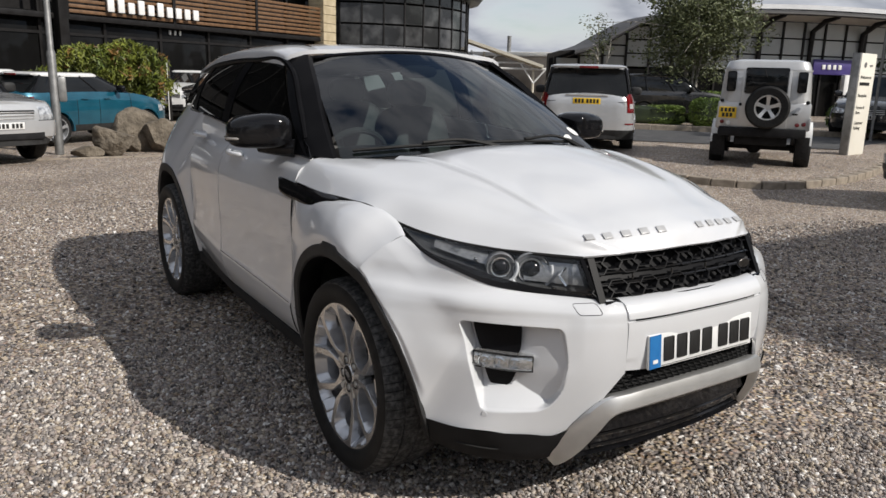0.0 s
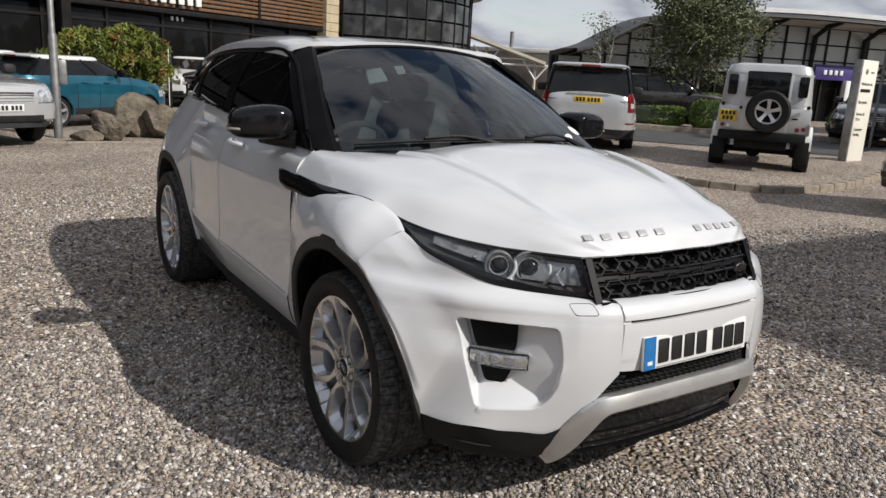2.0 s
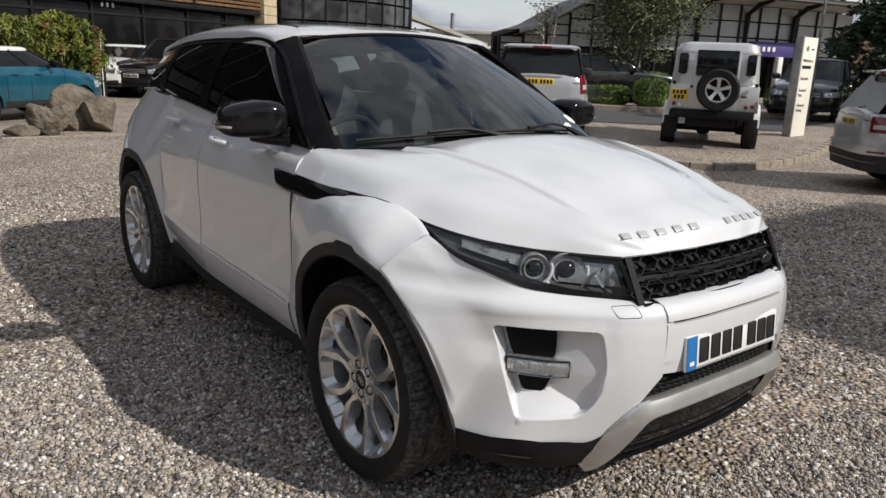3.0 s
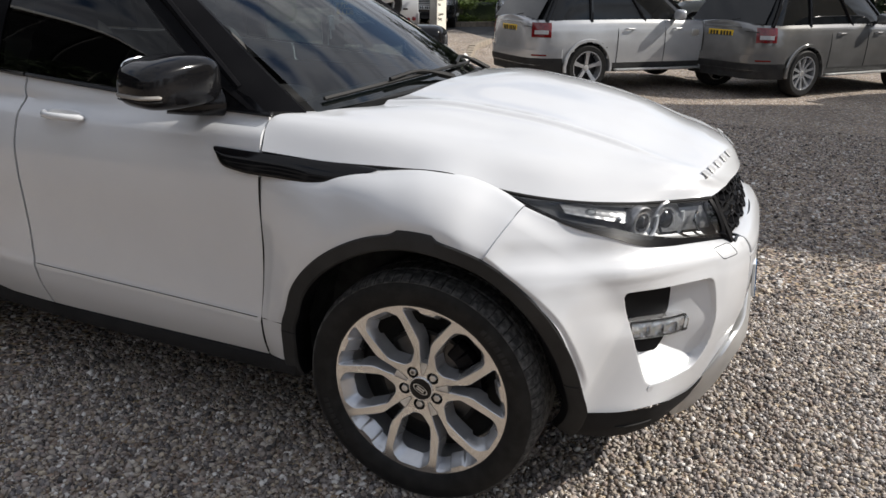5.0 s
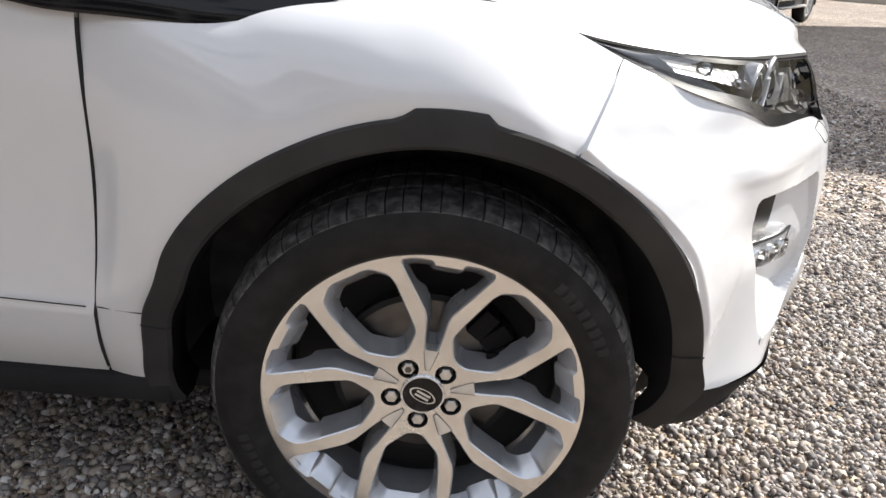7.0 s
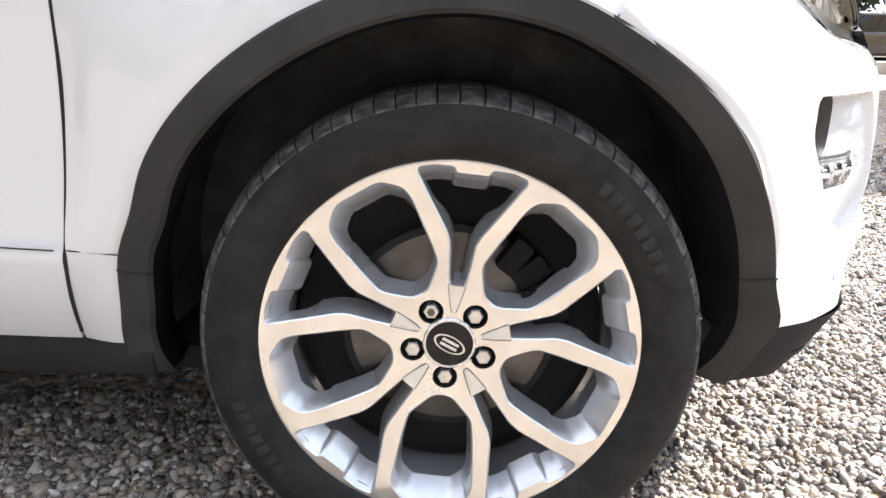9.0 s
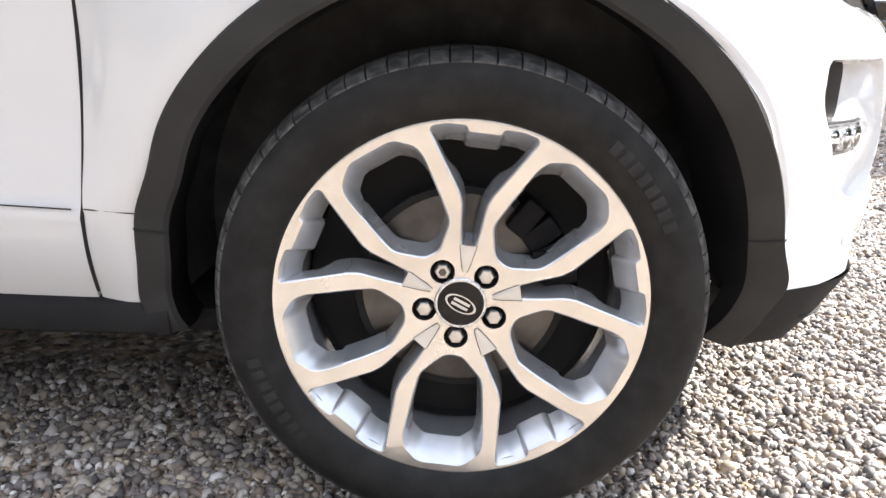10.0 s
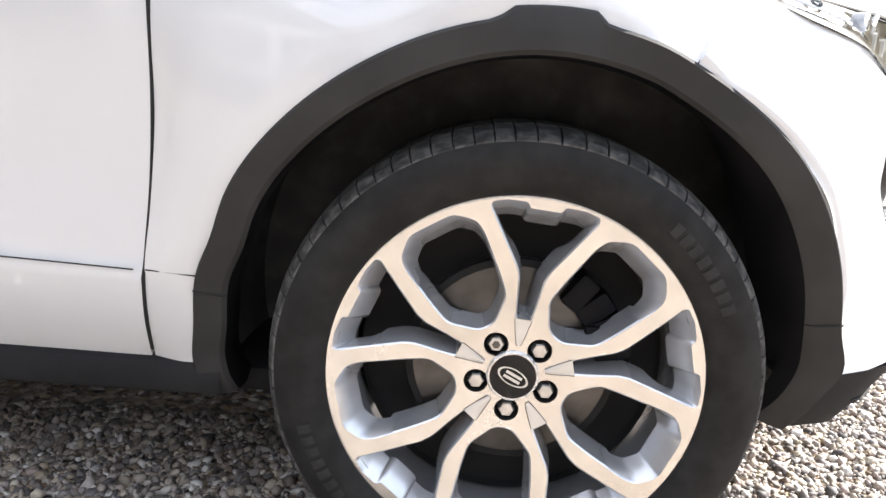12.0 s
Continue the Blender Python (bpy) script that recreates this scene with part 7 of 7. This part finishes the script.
def build_bush():
    rng = np.random.default_rng(8)
    top = thing("bush", on_ground(-18.6, 1.58, 80), "spreading yellow-green maple bush with russet tips", "bush")
    bm = bmesh.new()
    for k in range(7):
        a = k * 0.9
        tube(spline([(0.1 * math.cos(a), 0.1 * math.sin(a), 0), (0.5 * math.cos(a), 0.6 * math.sin(a), 0.9), (0.9 * math.cos(a), 0.7 * math.sin(a), 1.55)], 8), np.linspace(0.04, 0.01, 8), 6, bm)
    part("stem", bm, BARK, top)

    def shape(r, n):
        d = r.normal(size=(n, 3))
        d /= np.linalg.norm(d, axis=1)[:, None]
        q = d * r.random(n)[:, None] ** 0.3 * np.array((1.28, 1.0, 0.66)) * (1 + 0.22 * np.sin(5 * d[:, :1] + 3 * d[:, 1:2]))
        q[:, 2] = np.minimum(q[:, 2], 0.50 + 0.12 * np.sin(4 * q[:, 0])) + 1.58 - 0.18 * (q[:, 0] / 1.3) ** 2
        q[:, 2] -= 0.5 * np.maximum(0.0, q[:, 0] * 0.8) * r.random(n)
        return q

    def sprays(count, per, sh, size):
        """Drooping sprays: leaves strung along short hanging twigs."""
        c = sh(rng, count)
        out = rng.normal(size=(count, 3)) * np.array((0.12, 0.12, 0.03))
        u = np.linspace(0, 1, per)[None, :, None]
        p = c[:, None] + out[:, None] * u * 1.6 - np.array((0, 0, 0.20)) * u ** 2
        return leaves(rng, (p + rng.normal(0, 0.028, (count, per, 3))).reshape(-1, 3), size, 0.62, 0.9)
    v, f = sprays(1100, 16, shape, 0.082)
    leaf_part("foliage", v, f, LEAF_BUSH, top)
    v, f = sprays(110, 12, lambda r, n: shape(r, n) * np.array((1.03, 1.03, 1.02)), 0.075)
    leaf_part("russet_foliage", v, f, LEAF_RED, top)


build_bush()


def hedge(x, y, head, sx, sy, sz, label, seed, p=6):
    rng = np.random.default_rng(seed)
    top = thing("hedge", on_ground(x, y, head), label, "hedge")
    part("hedge_core", moved(blob(sx * 0.9, sy * 0.9, sz * 0.95, (0, 0, sz * 0.48), p=p), Matrix()), LEAF_DARK, top)
    n = int(900 * (sx * sy + 2 * sz * (sx + sy)))
    th, ph = np.arcsin(rng.uniform(-0.9, 1, n)), rng.random(n) * 2 * math.pi
    e = 2 / p
    fp = lambda v: np.sign(v) * np.abs(v) ** e
    pts = np.stack([sx / 2 * fp(np.cos(th)) * fp(np.cos(ph)), sy / 2 * fp(np.cos(th)) * fp(np.sin(ph)), sz / 2 * fp(np.sin(th)) + sz / 2], 1) + rng.normal(0, 0.02, (n, 3))
    pts[:, 2] = np.maximum(pts[:, 2], 0.02)
    v, f = leaves(rng, pts, 0.035)
    leaf_part("hedge_foliage", v, f, LEAF_HEDGE, top)


ROADDIR = 43
hedge(-16.47, 18.73, ROADDIR, 2.89, 0.84, 0.63, "low clipped box hedge along the kerb", 31)
hedge(-14.37, 19.64, ROADDIR, 1.20, 1.08, 0.94, "rounded clipped bush along the kerb", 32, 3)
hedge(-16.96, 21.14, ROADDIR, 3.61, 0.96, 1.14, "taller dark hedge below a birch", 33)
hedge(-10.81, 22.59, ROADDIR, 1.81, 1.08, 0.90, "rounded clipped bush beside the sign", 34, 3)
hedge(-8.76, 24.52, ROADDIR, 1.93, 0.84, 0.72, "low clipped hedge beside the sign", 35)

# ---- road, kerbs, island ----
rd = thing("road", pose(-10.81, 14.76, 0, 0, 0, ROADDIR), "strip of dark asphalt road behind the gravel island", "road", kind="structure")
g = [[(x, y, 0) for y in (-2.29, 0, 2.53)] for x in np.linspace(-10.8, 26.5, 38)]
g = np.array(g)
c, s = math.cos(radians(ROADDIR)), math.sin(radians(ROADDIR))
wx, wy = -10.81 + g[..., 0] * c - g[..., 1] * s, 14.76 + g[..., 0] * s + g[..., 1] * c
g[..., 2] = ground_z(wx, wy) + 0.012
part("road_surface", sheet(g), ASPHALT, rd)
for k in range(30):
    x = -10.2 + 1.2 * k
    wx, wy = -10.81 + x * c - 2.65 * s, 14.76 + x * s + 2.65 * c
    part("kerb_stone", box(1.185, 0.15, 0.26, (x, 2.65, float(ground_z(wx, wy)) + 0.03), 0.015), KERB, rd, smooth=False)

isl = spline([(-9.37, 6.93, 0), (-7.20, 7.59, 0), (-5.27, 7.95, 0), (-4.49, 8.55, 0), (-4.25, 9.70, 0), (-4.43, 11.26, 0), (-5.03, 13.43, 0), (-5.27, 15.12, 0)], 34)
island = thing("gravel_island", Matrix(), "raised gravel island edged with worn kerb stones", "kerb", kind="structure")
for i in range(len(isl) - 1):
    a, b = isl[i], isl[i + 1]
    d = b - a
    mid = (a + b) / 2
    part("kerb_stone", box(float(np.linalg.norm(d)) - 0.005, 0.15, 0.26, (mid[0], mid[1], float(ground_z(mid[0], mid[1])) - 0.02), 0.016, m=pose(0, 0, 0, 0, 0, math.degrees(math.atan2(d[1], d[0])))), KERB, island, smooth=False)
far_line = isl + np.array((-2.65, 3.85, 0))
g = np.stack([isl * (1 - t) + far_line * t for t in np.linspace(0, 1, 6)])
g[..., 2] = ground_z(g[..., 0], g[..., 1]) + 0.10 * np.array([1, 1, 1, 1, 0.9, -0.3])[:, None]
part("island_gravel", sheet(g), GRAVEL, island)

edge = thing("edging", Matrix(), "low weathered edging strip across the gravel", "kerb", kind="structure")
for k in range(16):
    part("edging_stone", box(0.10, 0.985, 0.12, (-11.25 + 0.02 * math.sin(k), -8.0 + k, -0.045), 0.012), KERB, edge, smooth=False)
wallm = pose(10.12, 19.78, -0.13, 0, 0, -6)
low = thing("low_ledge", wallm, "long pale concrete ledge at the forecourt's edge", "wall", kind="structure")
for k in range(14):
    part("ledge_slab", box(2.36, 0.95, 0.40, (-10.7 + 2.38 * k, 0, 0.14), 0.02), CONCRETE, low, smooth=False)
part("ledge_strip", box(35.7, 3.57, 0.14, (4.8, 2.38, 0.06), 0.02), KERB, low)


# ---- small outdoor things ----
def boulder(x, y, sx, sy, sz, rot, seed):
    rng = np.random.default_rng(seed)
    bm = bmesh.new()
    bmesh.ops.create_icosphere(bm, subdivisions=4, radius=0.5)
    cuts = rng.normal(size=(14, 3))
    cuts /= np.linalg.norm(cuts, axis=1)[:, None]
    for v in bm.verts:
        p = np.array(v.co)
        for c, lim in zip(cuts, np.linspace(0.24, 0.40, 14)):
            over = p @ c - lim
            if over > 0:
                p = p - c * over * 0.97
        q = Vector(p)
        p = p + np.array(p) * 0.09 * noise.noise(q * 4 + Vector((seed, 0, 0))) + np.array(p) * 0.05 * noise.noise(q * 12)
        v.co = p * np.array((sx, sy, sz)) * 1.3
    lowest = min(v.co.z for v in bm.verts)
    for v in bm.verts:
        v.co.z -= lowest + 0.12 * sz
    ob = part("boulder", bm, ROCK, None, "")
    ob.matrix_world = on_ground(x, y, rot)
    return tagged(ob, "rough brown boulder on gravel", "rock", "boulders")


boulder(-11.62, 0.24, 0.76, 0.52, 0.46, 80, 1)
boulder(-12.22, 0.70, 0.86, 0.60, 0.80, 100, 7)
boulder(-11.92, 1.10, 0.66, 0.52, 0.62, 60, 3)
boulder(-11.42, -0.18, 0.40, 0.32, 0.27, 75, 4)

post = thing("street_lamp", on_ground(-12.0, -0.54, 0), "grey galvanised lamp post with wider base", "lamp post")
part("shaft", tube([(0, 0, 0), (0, 0, 1.7), (0, 0, 1.75), (0, 0, 4), (0, 0, 7.6)], [0.072, 0.070, 0.050, 0.047, 0.040], 14), GALV, post)
part("service_box", box(0.11, 0.13, 0.42, (0.02, 0.12, 1.10), 0.03), GALV, post)
part("lamp_arm", tube(spline([(0, 0, 7.5), (0.3, 0, 7.9), (1.1, 0, 8.0)], 8), 0.035, 8), GALV, post)
part("lamp_head", moved(blob(0.6, 0.22, 0.12), Matrix.Translation((1.3, 0, 8.0))), GALV, post)
b = thing("marker_post", on_ground(-20.9, 3.42, 0), "thin dark post with pale edge beside boulders", "post")
part("shaft", box(0.08, 0.10, 1.78, (0, 0, 0.89), 0.008), METAL_DK, b)
part("pale_edge", box(0.02, 0.022, 1.70, (0.044, -0.040, 0.90), 0.004), SIGN_W, b)
fl = thing("flag_pole", on_ground(-8.40, 18.85, 0), "tall thin grey pole behind the sign", "pole")
part("shaft", tube([(0, 0, 0), (0, 0, 3), (0, 0, 7)], [0.038, 0.034, 0.028], 10), GALV, fl)
pst = thing("white_post", on_ground(-18.04, 19.22, 0), "white painted post beside a hedge", "post")
part("shaft", box(0.16, 0.16, 1.6, (0, 0, 0.8), 0.02), SIGN_W, pst)
part("cap", box(0.20, 0.20, 0.05, (0, 0, 1.62), 0.015), SIGN_W, pst)


def text(words, size, m, parent):
    c = bpy.data.curves.new("sign_text", "FONT")
    c.body, c.size, c.extrude, c.align_x = words, size, 0.001, "LEFT"
    c.materials.append(INK)
    o = new("sign_text", c)
    o.parent = parent
    o.matrix_basis = m
    return o


tot = thing("totem_sign", on_ground(-5.75, 13.08, 4, -0.02), "tall cream totem sign with dark direction words", "sign")
body = part("sign_body", box(0.14, 0.66, 2.06, (0, 0, 1.05), 0.02), mat("cream_sign_face", (0.76, 0.73, 0.64), 0.45, 0, (0.82, 0.79, 0.70), 2), tot)
part("side_trim", box(0.16, 0.06, 2.06, (0, -0.36, 1.05), 0.01), GALV, tot)
part("emblem", moved(blob(0.01, 0.11, 0.11, p=2), Matrix.Translation((0.074, -0.12, 1.86))), GALV, tot)
part("emblem_bar", box(0.006, 0.12, 0.03, (0.073, 0.12, 1.85)), GALV, tot)
for words, z in (("Welcome to", 1.60), ("Reception", 1.25), ("Service &", 1.02), ("Parts", 0.92), ("Customer", 0.72), ("Parking", 0.62)):
    text(words, 0.088, Matrix.Translation((0.0745, -0.26, z)) @ pose(0, 0, 0, 90, 0, 90), tot)
part("word_bar", box(0.006, 0.40, 0.06, (0.073, -0.06, 1.50)), INK, tot)
part("plinth", box(0.26, 0.80, 0.06, (0, 0, 0.02), 0.01), METAL_DK, tot)

# ---- the forecourt's unseen other side, behind the camera: added for shade and reflections ----
# block added out of view to throw the broad shadow across the gravel
hall = thing("unseen_shade_hall", pose(17.9, 10.85, 0), "tall plain hall added out of view to shade the gravel", "building")
part("wall", box(15, 5.7, 10.8, (0, 0, 5.1), 0.05), STONE, hall)
part("roof", box(15.3, 5.7, 0.2, (0, 0, 10.58), 0.04), METAL_DK, hall)
for i in range(6):
    part("window", box(1.5, 0.06, 1.8, (-5.6 + 2.25 * i, -2.86, 2.6), 0.02), PANE, hall)
# unseen; known from reflections, with height and wall colour set for the light
back = thing("office_building", pose(-4, -15.5, 0, 0, 0, 0), "long dark-windowed concrete office across the forecourt", "building")
part("wall", box(46, 0.5, 6.6, (0, 0, 3.3), 0.03), CONCRETE, back)
part("roof", box(47, 6.0, 0.4, (0, -2.6, 6.8), 0.05), METAL_DK, back)
for k in range(14):
    for z in (1.5, 4.6):
        w = part("window", box(2.5, 0.12, 2.1, (-20.8 + 3.2 * k, 0.26, z), 0.02), PANE, back)
        part("window_sill", box(2.6, 0.2, 0.08, (-20.8 + 3.2 * k, 0.32, z - 1.09), 0.01), CONCRETE, w)
# unseen trees, put in so the car's side mirrors something dark
for i, (x, y, h) in enumerate(((12, -13, 7), (17, -9, 8), (20, -2, 7.5), (24, 6, 8), (-20, -15, 7), (-15, -13, 6))):
    tree(on_ground(x, y, 70 * i), "dense dark green tree added out of view for reflections", h, h * 0.52, 2.9, h * 0.46, 1, LEAF_DARK, 5000, 60 + i, 0.2)

# ---- distance ----
rng = np.random.default_rng(77)
a = np.linspace(0, 2 * math.pi, 240, endpoint=False)
h = 3.6 + 0.8 * np.sin(5 * a) + 0.5 * np.sin(13 * a + 1) + rng.normal(0, 0.25, 240)
rows = [np.column_stack([150 * np.cos(a), 150 * np.sin(a), np.full(240, -1.0)]), np.column_stack([150 * np.cos(a), 150 * np.sin(a), h * 0.6]), np.column_stack([153 * np.cos(a), 153 * np.sin(a), h])]
part("backdrop", sheet(rows, wrap=True), LEAF_DARK, None, "distant dark line of trees", kind="structure")
